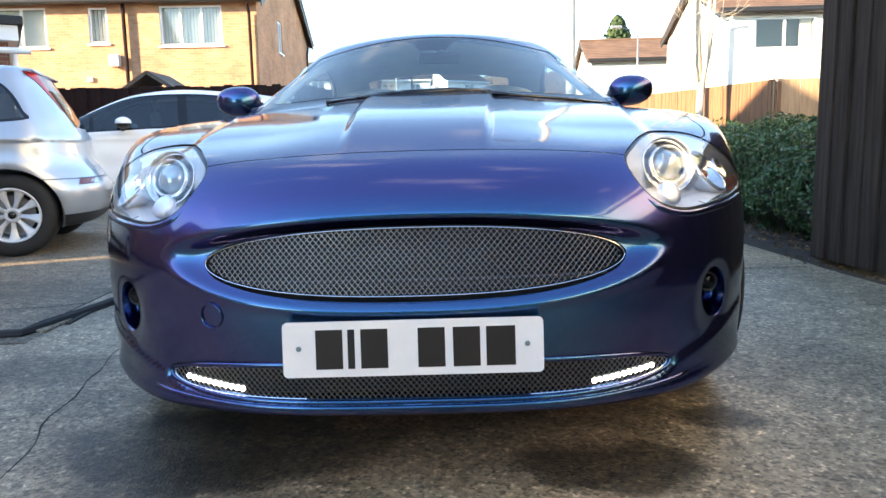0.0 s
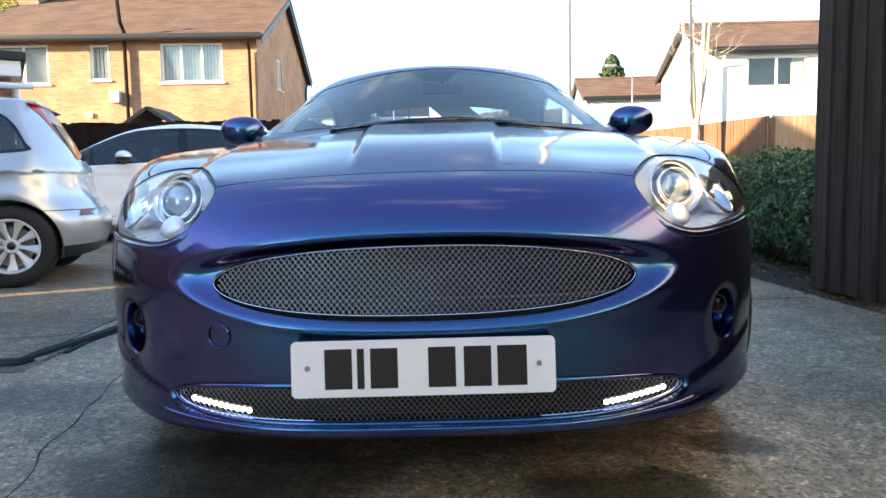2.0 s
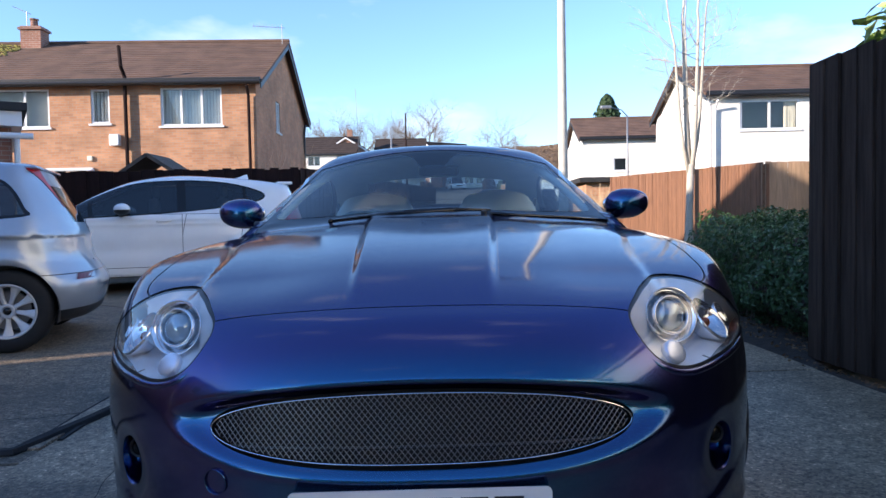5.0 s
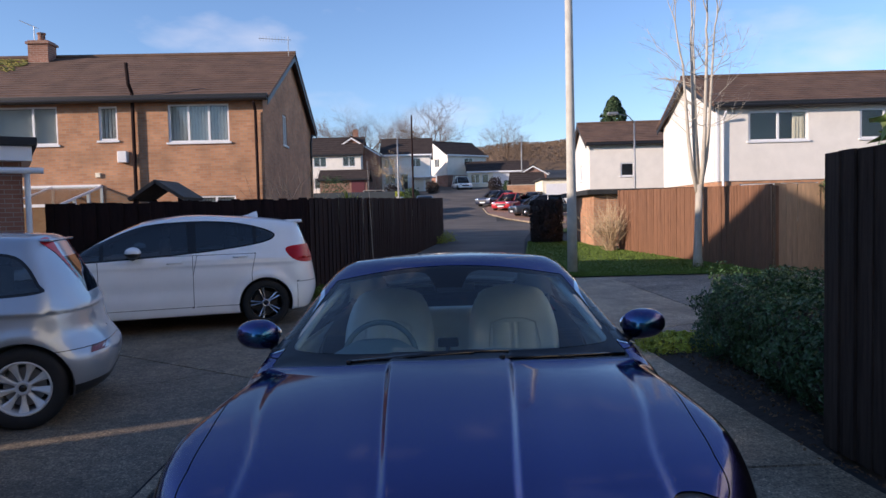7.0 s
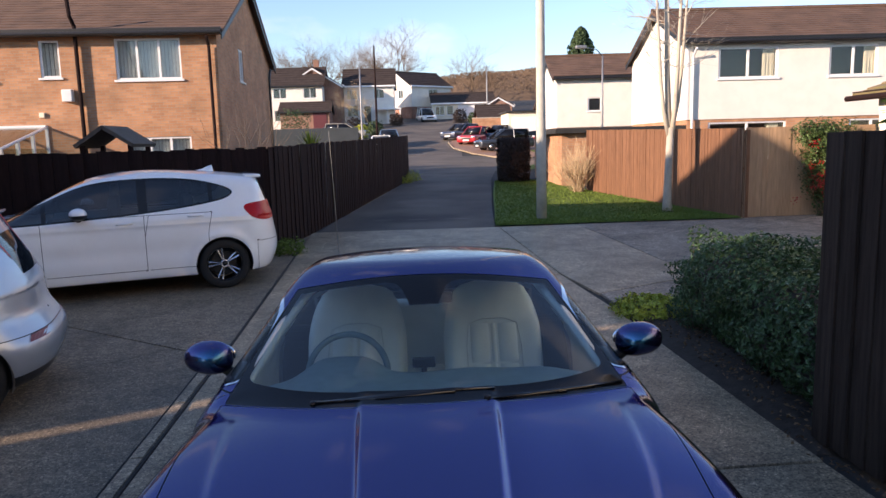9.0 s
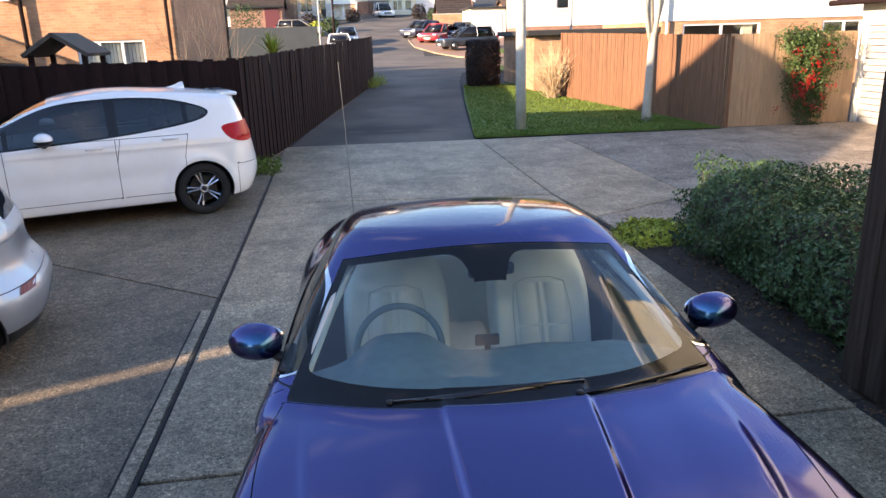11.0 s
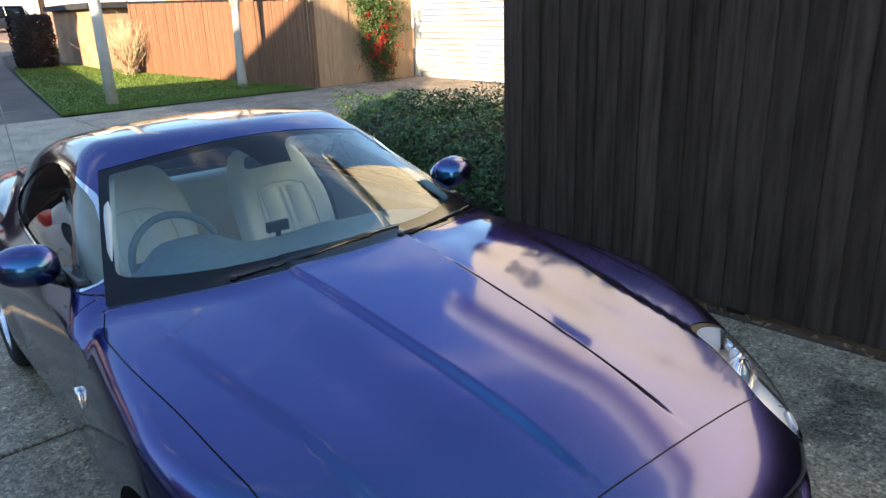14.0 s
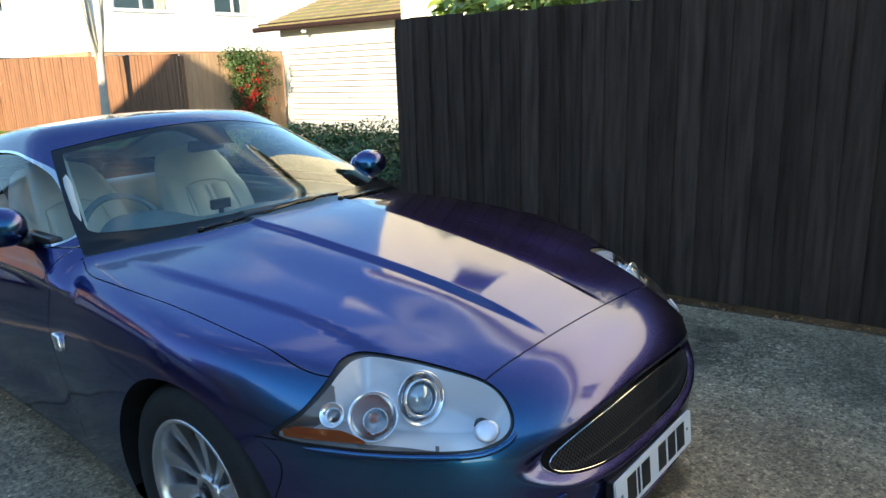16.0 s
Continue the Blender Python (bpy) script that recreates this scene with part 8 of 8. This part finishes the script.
    part("stem_tangle", bm, M["twig"], th)["kind"] = "stuff"


berry_climber()


def grow(bm, p, d, length, r, depth, rng, spread=0.5, up=0.18, kids=(2, 3), twist=0.12, sides=7, tips=None, shrink=0.72):
    """A limb and its branches, as tapered tubes."""
    n = 5 if depth > 1 else 3
    pts, rad = [p], [r]
    for k in range(n):
        d = (d + Vector((rng.gauss(0, twist), rng.gauss(0, twist), rng.gauss(0, twist * 0.6) + up * 0.3))).normalized()
        pts.append(pts[-1] + d * length / n)
        rad.append(r * (1 - 0.45 * (k + 1) / n))
    add_tube(bm, pts, rad, max(3, sides), depth == 0)
    if depth == 0:
        if tips is not None:
            tips.append(pts[-1])
        return
    for k in range(rng.randint(*kids)):
        u = rng.uniform(0.45, 1.0)
        i = min(n - 1, int(u * n))
        q = pts[i].lerp(pts[i + 1], u * n - i if u < 1 else 0)
        side = d.orthogonal()
        side = Matrix.Rotation(rng.uniform(0, 6.28), 3, d) @ side
        nd = (d + side * rng.uniform(spread * 0.6, spread * 1.3) + Vector((0, 0, up))).normalized()
        grow(bm, q, nd, length * rng.uniform(0.55, 0.85), rad[i] * 0.62, depth - 1, rng, spread, up, kids, twist, sides - 1, tips, shrink)


def bare_tree():
    """Pale multi-stemmed tree on the lawn, bare in winter."""
    rng = random.Random(44)
    x, y = 5.72, 15.0
    z = ground_z(y)
    th = thing("bare_tree", "pale-barked leafless tree with several upright stems", "tree", at=(x, y, z))
    bm = bmesh.new()
    add_tube(bm, [(0, 0, -0.05), (-0.02, 0, 0.25), (0.0, 0, 1.0), (0.03, 0, 1.9)], [0.14, 0.100, 0.086, 0.082], 14)
    part("trunk", bm, M["bark_pale"], th, "", True)
    stems = [((-0.24, 0.0), 2.3, 0.046), ((-0.08, 0.1), 2.9, 0.056), ((0.09, -0.1), 2.7, 0.052), ((0.24, 0.05), 2.4, 0.042), ((0.02, 0.25), 2.4, 0.036)]
    for (dx, dy), ln, r in stems:
        bm = bmesh.new()
        p = Vector((0.03 + dx * 0.1, dy * 0.1, 1.45 + rng.uniform(0, 0.45)))
        mid = p + Vector((dx * 0.9, dy * 0.9, ln * 0.55))
        top = mid + Vector((dx * 0.5, dy * 0.6, ln * 0.75))
        add_tube(bm, [p, p.lerp(mid, 0.5) + Vector((dx * 0.15, 0, 0)), mid, mid.lerp(top, 0.5), top], [r * 1.15, r, r * 0.85, r * 0.7, r * 0.5], 9)
        grow(bm, top, (top - mid).normalized(), 1.2, r * 0.5, 2, rng, 0.45, 0.25, (2, 3))
        for k in range(7):
            q = mid.lerp(top, rng.random())
            grow(bm, q, Vector((rng.choice((-1, 1)) * rng.uniform(0.5, 1), rng.uniform(-0.5, 0.5), rng.uniform(0.2, 0.7))).normalized(), rng.uniform(0.5, 1.0), r * 0.18, 2, rng, 0.5, 0.12, (2, 3), 0.22)
        part("limb", bm, M["bark_pale"], th, "", True)
    leaves("root_tuft", [(Vector((rng.gauss(0, 0.16), rng.gauss(0, 0.12), rng.uniform(0, 0.12))), Vector((0, 0, 1))) for k in range(260)], 0.03, M["grass"], th, 4)


bare_tree()


def dry_bush():
    rng = random.Random(51)
    th = thing("dry_bush", "leafless straw-coloured bush before the brown fence", "bush", at=(4.98, 20.6, ground_z(20.6)))
    bm = bmesh.new()
    for k in range(70):
        d = Vector((rng.gauss(0, 0.35), rng.gauss(0, 0.3), 1)).normalized()
        grow(bm, Vector((rng.gauss(0, 0.08), rng.gauss(0, 0.08), 0)), d, rng.uniform(0.7, 1.1), 0.012, 1, rng, 0.5, 0.1, (3, 5), 0.12, 4)
    part("twig_tangle", bm, M["dry_twig"], th, "dry straw-coloured twigs")["kind"] = "stuff"


dry_bush()


def squared(n, rng):
    """Spots near the faces of a rounded unit block."""
    for _ in range(n):
        p = [rng.uniform(-1, 1) for _ in range(3)]
        k = rng.randrange(3)
        p[k] = math.copysign(rng.uniform(0.78, 1.0), p[k])
        r = max(1.0, math.hypot(*p) / 1.45)
        yield tuple(c / r for c in p)


def dark_bush():
    rng = random.Random(52)
    z = ground_z(25.8)
    th = thing("clipped_bush", "dark brown clipped bush at the lane's edge", "bush", at=(3.72, 25.8, z))
    inv = th.matrix_world.inverted()
    leaves("foliage", [(inv @ p, d) for p, d in [(Vector((3.74 + 0.55 * x + 0.05 * noise.noise((y * 3, zz * 3, 1)), 25.8 + 0.6 * y, z + 0.8 + 0.8 * zz + 0.05 * noise.noise((x * 3, y * 3, 7)))), Vector((x, y, zz))) for x, y, zz in squared(7000, rng)]], 0.05, M["dark_bush"], th, 7)
    # dark filler ball, in place of the shade inside the bush
    bm = bmesh.new()
    bmesh.ops.create_icosphere(bm, subdivisions=3, radius=1.0, matrix=Matrix.Translation((0, 0, 0.78)) @ Matrix.Diagonal((0.48, 0.5, 0.66, 1)))
    part("core", bm, M["soil"], th)


dark_bush()


def small_plants():
    rng = random.Random(61)
    # spiky yellow plant behind the dark fence
    z = ground_z(24)
    th = thing("spiky_plant", "yellow-green spiky plant behind the dark fence", "plant", at=(-3.45, 24.0, z))
    bm = bmesh.new()
    for k in range(46):
        a, t = rng.uniform(0, 6.28), rng.uniform(0.15, 1.1)
        d = Vector((math.cos(a) * math.sin(t), math.sin(a) * math.sin(t), math.cos(t)))
        s = d.cross(Vector((0, 0, 1))).normalized() * 0.03
        b = Vector((0, 0, 1.35))
        v = [bm.verts.new(p) for p in (b - s, b + s, b + d * 0.45 + s * 0.8, b + d * 0.85 - Vector((0, 0, 0.05)), b + d * 0.45 - s * 0.8)]
        bm.faces.new((v[0], v[1], v[2], v[4]))
        bm.faces.new((v[4], v[2], v[3]))
    part("blades", bm, M["leaf_yellow"], th)
    part("trunk", tube([(0, 0, 0), (0, 0, 1.38)], [0.09, 0.07], 8), M["twig"], th)
    # weeds at fence corners
    for x, y, s, n in ((-2.15, 11.0, 0.28, 500), (-0.1, 28.0, 0.45, 700), (-0.3, 26.5, 0.3, 300)):
        th = thing("weeds", "low green weeds at the foot of the fence", "weeds", at=(x, y, ground_z(y)))
        inv = th.matrix_world.inverted()
        leaves("foliage", [(inv @ p, d) for p, d in lumpy(n, (x, y, ground_z(y) + 0.1), (s, s, s * 0.6), rng, 0.5, 3, 0.3, ground_z(y))], 0.035, M["leaf_yellow"] if y > 20 else M["grass"], th, 9)
    # climber on the gable of the brick house
    th = thing("garden_shrub", "thin straggling shrub by the brick gable", "shrub", at=(-4.2, 17.5, ground_z(17)))
    bm = bmesh.new()
    for k in range(7):
        grow(bm, Vector((rng.gauss(0, 0.2), 0, 0.4)), Vector((rng.gauss(0, 0.25), 0, 1)).normalized(), 1.3, 0.02, 2, rng, 0.5, 0.1, (2, 3), 0.1, 4)
    part("twig_tangle", bm, M["twig"], th)["kind"] = "stuff"
    # grass blades on the near edge of the lawn
    th = thing("lawn_grass", "short green grass blades of the lawn", "grass", at=(3.5, 15, 0.2), kind="stuff")
    inv = th.matrix_world.inverted()
    sp = []
    for k in range(14000):
        y = 13.62 + 12.5 * rng.random() ** 1.8
        a, b = 1.64 + (y - 13.6) * 0.115, 6.78 - (y - 13.6) * 0.19
        x = a + (b - a) * rng.random()
        sp.append((inv @ Vector((x, y, ground_z(y) + 0.035)), Vector((rng.gauss(0, 1), rng.gauss(0, 1), 0.3))))
    leaves("blade", sp, 0.022, M["grass"], th, 10, long=2.4)


small_plants()


def white_details():
    """Downpipe, seam and porch line on the white house, and the lit string behind its window."""
    part("downpipe", tube([(0.12, -0.40, 4.45), (0.12, -0.12, 4.2), (0.12, -0.10, 0.0)], 0.04, 8), M["upvc"], hB, "white downpipe")
    part("corner_board", box((-0.06, -0.06, 2.2), (0.0, 0.1, 4.6)), M["upvc"], hB)


white_details()


# ---- the street beyond ----
def far_scene():
    W = M["white_wall"]
    DR = M["roof_dark"]
    half = (0.5, 0.5)
    h = house("white_house", "far white house with dark tiled roof", (-19.0, 78, ground_z(78)), 0, 9.6, 6.0, 4.65, 2.05, W, roof=DR,
              front=[(4.4, 3.3, 1.4, 1.1, half), (7.6, 3.3, 1.4, 1.1, half), (4.4, 0.9, 1.6, 1.2, half)], courses=8)
    g = house("garage", "brick garage with dark hipped roof before a white house", (-13.4, 74.6, ground_z(74.6)), 0, 5.0, 3.2, 2.1, 0.95, M["brick_red"], roof=DR, courses=5, category="garage")
    part("garage_door", box((3.35, -0.05, 0.05), (4.75, -0.005, 1.95), 0.01), mat("maroon_door", (0.13, 0.03, 0.035), 0.5, var=0.08), g, "maroon garage door")
    h = house("brick_house", "far brick house with white gable boards and chimney", (-7.6, 80, ground_z(80)), 90, 6.5, 6.0, 4.6, 1.9, M["brick_red"], roof=DR, trim=M["upvc"], courses=8)
    part("chimney", add_box(box((2.4, 2.55, 6.0), (3.0, 3.15, 7.6), 0.01), (2.36, 2.51, 7.42), (3.04, 3.19, 7.52)), M["brick_red"], h, "brown brick chimney")
    h = house("white_house", "far white-fronted house with dark roof and porch", (-7.55, 83, ground_z(83)), 0, 5.7, 6.2, 4.35, 2.05, W, roof=DR,
              front=[(0.25, 2.8, 1.3, 1.1, half), (3.4, 2.9, 1.2, 1.0, half), (0.3, 0.9, 1.3, 1.3, half), (2.2, 0.1, 0.9, 2.0, (1.0,))], courses=8, trim=M["upvc"])
    part("porch_roof", box((3.6, -1.7, 1.55), (6.5, -0.02, 1.72), 0.01), M["upvc"], h, "flat white porch canopy")
    for x in (3.7, 5.0, 6.4):
        part("porch_post", box((x - 0.06, -1.66, 0.0), (x + 0.06, -1.54, 1.55)), M["upvc"], h)
    h = house("white_house", "far white gabled house turned to the street's end", (0.2, 90, ground_z(90)), 35, 6.2, 6.5, 4.1, 1.85, W, roof=DR, trim=M["upvc"], lower=M["brick_red"], lower_h=1.5,
              front=[(2.6, 2.7, 1.5, 1.0, half), (0.8, 0.4, 1.0, 1.0, half)], left=[(3.6, 2.6, 1.1, 1.1, half)], courses=8)
    b_ = house("bungalow", "low pale bungalow with dark roof and white garage door", (2.7, 88, ground_z(88)), 0, 7.6, 6.0, 1.95, 1.3, M["cream_wall"], roof=DR, trim=M["upvc"],
               front=[(0.35, 0.5, 1.1, 1.1, half), (1.75, 0.5, 0.8, 1.1, (1.0,))], courses=7)
    part("garage_door", box((3.1, -0.05, 0.02), (6.6, -0.005, 1.75), 0.01), M["upvc"], b_, "wide white garage door")
    house("garage", "small brick garage with white gable boards", (11.9, 84, ground_z(84)), 90, 5.0, 3.2, 1.8, 0.9, M["brick_red"], roof=DR, trim=M["upvc"], courses=6, category="garage")
    house("garage", "low brick outbuilding with dark tiled roof", (6.7, 70, ground_z(70)), 0, 3.0, 4.0, 1.35, 1.2, M["brick_red"], roof=DR, courses=6, category="garage")
    th = thing("garden_wall", "brown brick garden wall beyond the parked cars", "wall", at=(5.7, 66, ground_z(66)))
    part("brickwork", box((0, 0, 0), (3.6, 0.22, 1.55), 0.01), M["brick"], th)
    part("coping", box((-0.03, -0.03, 1.55), (3.63, 0.25, 1.62), 0.01), M["concrete_post"], th)
    g = house("flat_garage", "pale flat-roofed garage with white door beside the parking bay", (8.2, 60, ground_z(60)), 0, 2.9, 5.0, 2.35, 0.0, M["cream_wall"], category="garage")
    part("garage_door", box((0.3, -0.05, 0.02), (2.6, -0.005, 2.0), 0.01), M["upvc"], g, "white garage door")
    part("roof", box((-0.2, -0.2, 2.35), (3.1, 5.2, 2.5), 0.02), M["bitumen"], g, "felt roof edge")
    house("garage", "low buff-brick garage with brown tiled roof beside the white house", (11.3, 60.5, ground_z(60)), 0, 3.4, 5.0, 2.4, 0.9, M["brick"], courses=6, category="garage")
    # slate-blue wall beyond the dark fence
    th = thing("garden_wall", "slate-blue painted garden wall beyond the fence", "wall", at=(-8.4, 36, ground_z(36)))
    part("panel", box((0, 0, 0), (5.7, 0.15, 2.2), 0.01), mat("slate_blue_paint", (0.048, 0.062, 0.072), 0.8, var=0.1, scale=2), th)
    # brick kerb wall and hedge lumps far off
    rng = random.Random(71)
    for x, y, s, m in ((-11.2, 70, 1.75, "conifer"), (-4.6, 66, 0.8, "leaf_yellow"), (-3.4, 69, 0.9, "conifer"), (-1.6, 80, 0.9, "dark_bush"), (5.6, 82, 1.0, "dark_bush"), (7.0, 80, 0.8, "conifer"), (-5.6, 72, 1.0, "dark_bush")):
        z = ground_z(y)
        t = thing("garden_shrub", "rounded evergreen shrub in a far front garden", "shrub", at=(x, y, z))
        inv = t.matrix_world.inverted()
        leaves("foliage", [(inv @ p, d) for p, d in lumpy(900, (x, y, z + s * 0.7), (s * 0.8, s * 0.8, s * 0.8), rng, 0.35, 2, 0.5, z)], 0.11, M[m], t, 12)
    # conifer behind the white house
    z = ground_z(48)
    t = thing("conifer_tree", "dark green conical conifer behind the white roof", "tree", at=(12.0, 50, z))
    sp = []
    for k in range(5200):
        h = rng.random() ** 0.7
        r = (1 - h) ** 0.55 * 2.9 * (0.75 + 0.35 * noise.noise((h * 9, 0, 1))) * rng.random() ** 0.35
        a = rng.uniform(0, 6.28)
        r *= 1 + 0.3 * noise.noise((math.cos(a) * 2, math.sin(a) * 2, h * 6))
        sp.append((Vector((r * math.cos(a), r * math.sin(a), 1.0 + h * 7.6)), Vector((math.cos(a), math.sin(a), 0.3))))
    leaves("foliage", sp, 0.15, M["conifer"], t, 13)
    part("trunk", tube([(0, 0, 0), (0, 0, 7.8)], [0.22, 0.03], 8), M["twig"], t)
    # bare trees on the skyline
    for x, y, h, sd in ((-15, 104, 8.2, 1), (-17.5, 110, 7.6, 12), (-12.5, 106, 8.0, 14), (-7.5, 106, 7.0, 2), (-10.5, 112, 7.4, 3), (-4, 110, 8.2, 4), (-1.5, 108, 8.6, 15), (1, 122, 6.5, 13), (-4.4, 77, 3.4, 5), (8.3, 97, 6.4, 6), (17.5, 46, 3.9, 7), (19.5, 48, 4.3, 8), (14.5, 52, 5.0, 9), (24, 40, 4.6, 10), (11.5, 102, 4.4, 11)):
        rg = random.Random(sd)
        z = ground_z(min(y, 100))
        t = thing("bare_tree", "bare winter tree on the skyline", "tree", at=(x, y, z), group="skyline trees")
        bm = bmesh.new()
        grow(bm, Vector((0, 0, 0)), Vector((0, 0, 1)), h * 0.62, h * 0.028, 5, rg, 0.62, 0.06, (4, 5), 0.12, 5)
        part("branchwork", bm, M["dry_twig"] if y == 77 else M["far_wood"] if y > 55 else M["twig"], t)["kind"] = "stuff"
    # wooded hill
    bm = bmesh.new()
    cols = 60
    grid = []
    for j in range(10):
        row = []
        for i in range(cols + 1):
            x = -160 + 420 * i / cols
            y = 190 + j * 22
            hh = 14 + 13 * step01(np.array(x), -60, 60) * math.sin(math.pi * min(1, j / 8)) + 2.0 * noise.noise((x * 0.03, j * 0.5, 0)) + 1.5 * noise.noise((x * 0.15, j, 4))
            row.append(bm.verts.new((x, y, float(hh) if j else 0.0)))
        grid.append(row)
    for a, b in zip(grid, grid[1:]):
        for k in range(cols):
            bm.faces.new((a[k], a[k + 1], b[k + 1], b[k]))
    tagged(part("hillside", bm, M["far_wood"], None, "", True), "brown wooded hillside in the distance", "hill", kind="structure")
    sp = []
    for k in range(80000):
        x, j = rng.uniform(-60, 130), rng.random() ** 0.8 * 8
        hh = 14 + 13 * float(step01(np.array(x), -60, 60)) * math.sin(math.pi * min(1, j / 8)) + 2.0 * noise.noise((x * 0.03, j * 0.5, 0))
        sp.append((Vector((x, 190 + 22 * j, hh + rng.uniform(-0.3, 2.0))), Vector((0, -1, 0.5))))
    t = thing("far_wood", "distant bare woodland on the hillside", "woodland", at=(0, 0, 0), kind="stuff")
    leaves("crowns", sp, 0.28, M["far_wood"], t, 14, long=3.0)


M["roof_dark"] = mat("dark_roof_tile", (0.062, 0.047, 0.042), 0.85, var=0.15, scale=2, fine=20, spec=0.2)
far_scene()


def far_car(name, label, at, rz, paint, tall=1.5):
    """A small parked car seen far off: body, cabin, windows, wheels, lamps."""
    car = thing(name, label, "car", at=at, rz=rz)
    bm = rounded((-0.86, 0.0, 0.22), (0.86, 4.2, 0.88), 0.16, 4)
    for v in bm.verts:
        if v.co.y < 1.2 and v.co.z > 0.6:
            v.co.z -= 0.10 * (1.2 - v.co.y)
    part("body", bm, paint, car, "", True)
    bm = bmesh.new()
    r = bmesh.ops.create_cube(bm, size=1.0)
    for v in r["verts"]:
        top = v.co.z > 0
        v.co = Vector((math.copysign(0.60 if top else 0.78, v.co.x), (1.95 if top else 1.05) if v.co.y < 0 else (3.75 if top else 4.12), tall if top else 0.84))
    bmesh.ops.bevel(bm, geom=list(bm.edges), offset=0.09, segments=3, affect="EDGES")
    part("cabin", bm, M["black_gloss"], car, "dark glazed cabin", True)
    part("roof", rounded((-0.61, 1.92, tall - 0.05), (0.61, 3.78, tall + 0.012), 0.03, 2), paint, car, "", True)
    for s in (1, -1):
        for y in (1.0, 2.6, 3.85):
            part("pillar", tube([(s * 0.775, y - (0.0 if y > 1.5 else 0.0), 0.86), (s * 0.61, y + (0.92 if y < 1.5 else (-0.12 if y > 3 else 0.0)), tall - 0.03)], 0.035, 6), paint, car)
        for y in (0.78, 3.38):
            wh = empty("wheel", car, pose(s * 0.80, y, 0.31, 0, 90 * s, 0))
            part("tyre", add_lathe(bmesh.new(), [(0.20, -0.09), (0.29, -0.09), (0.31, -0.05), (0.31, 0.05), (0.29, 0.09), (0.20, 0.09)], Matrix.Identity(4), 24, True), M["rubber"], wh, "", True)
            part("rim", add_lathe(bmesh.new(), [(0.205, 0.08), (0.19, 0.06), (0.06, 0.05), (0.0, 0.06)], Matrix.Identity(4), 20), M["alloy"], wh, "", True)
        part("headlight", rounded((s * 0.62 - 0.17, -0.02, 0.58), (s * 0.62 + 0.17, 0.10, 0.72), 0.04, 3), M["lamp_chrome"], car, "", True)
        part("tail_lamp", rounded((s * 0.70 - 0.10, 4.08, 0.70), (s * 0.70 + 0.12, 4.22, 0.92), 0.03, 3), M["red_lens"], car, "", True)
    part("grille", rounded((-0.42, -0.02, 0.42), (0.42, 0.06, 0.60), 0.03, 2), M["black_trim"], car)
    part("plate", box((-0.26, -0.03, 0.33), (0.26, 0.0, 0.44)), M["white_plate"], car)
    part("plate", box((-0.26, 4.2, 0.45), (0.26, 4.23, 0.56)), mat("rear_plate", (0.75, 0.60, 0.12), 0.5, var=0.05), car)
    return car


def paint_of(name, c, metal=0.4):
    return mat(name, c, 0.3, metal=metal, var=0.03, scale=3, coat=1.0)


far_car("dark_estate_car", "dark grey estate car in the paved bay", (4.75, 51.4, ground_z(51.8) + 0.05), -75, paint_of("graphite_paint", (0.055, 0.065, 0.08)), 1.52)
far_car("red_hatchback", "small red hatchback parked in the bay", (4.35, 57.0, ground_z(57) + 0.05), -28, paint_of("red_paint", (0.50, 0.02, 0.03), 0.1), 1.5)
far_car("dark_saloon", "dark blue car parked at the kerb", (6.3, 58.5, ground_z(58.5) + 0.05), -35, paint_of("navy_paint", (0.04, 0.06, 0.10)), 1.45)
far_car("dark_saloon", "dark car facing up the street", (3.1, 61.5, ground_z(61.8)), -40, paint_of("dark_blue_paint", (0.035, 0.045, 0.08)), 1.45)
far_car("white_saloon", "white car parked facing down the lane", (-2.1, 50.5, ground_z(51)), 4, M["white_paint"], 1.42)
far_car("blue_hatchback", "blue-grey car parked behind the white one", (-1.7, 56.5, ground_z(57)), 4, paint_of("blue_grey_paint", (0.16, 0.24, 0.34)), 1.48)
far_car("pale_van", "pale car by the far white house", (2.3, 84, ground_z(84)), 12, M["white_paint"], 1.7)
far_car("beige_saloon", "beige car in a far front drive", (-4.0, 66, ground_z(66)), 80, paint_of("beige_paint", (0.45, 0.40, 0.33)), 1.42)
far_car("blue_saloon", "bright blue car in a far front drive", (-12.8, 55, ground_z(55)), 80, paint_of("bright_blue_paint", (0.04, 0.16, 0.45)), 1.42)
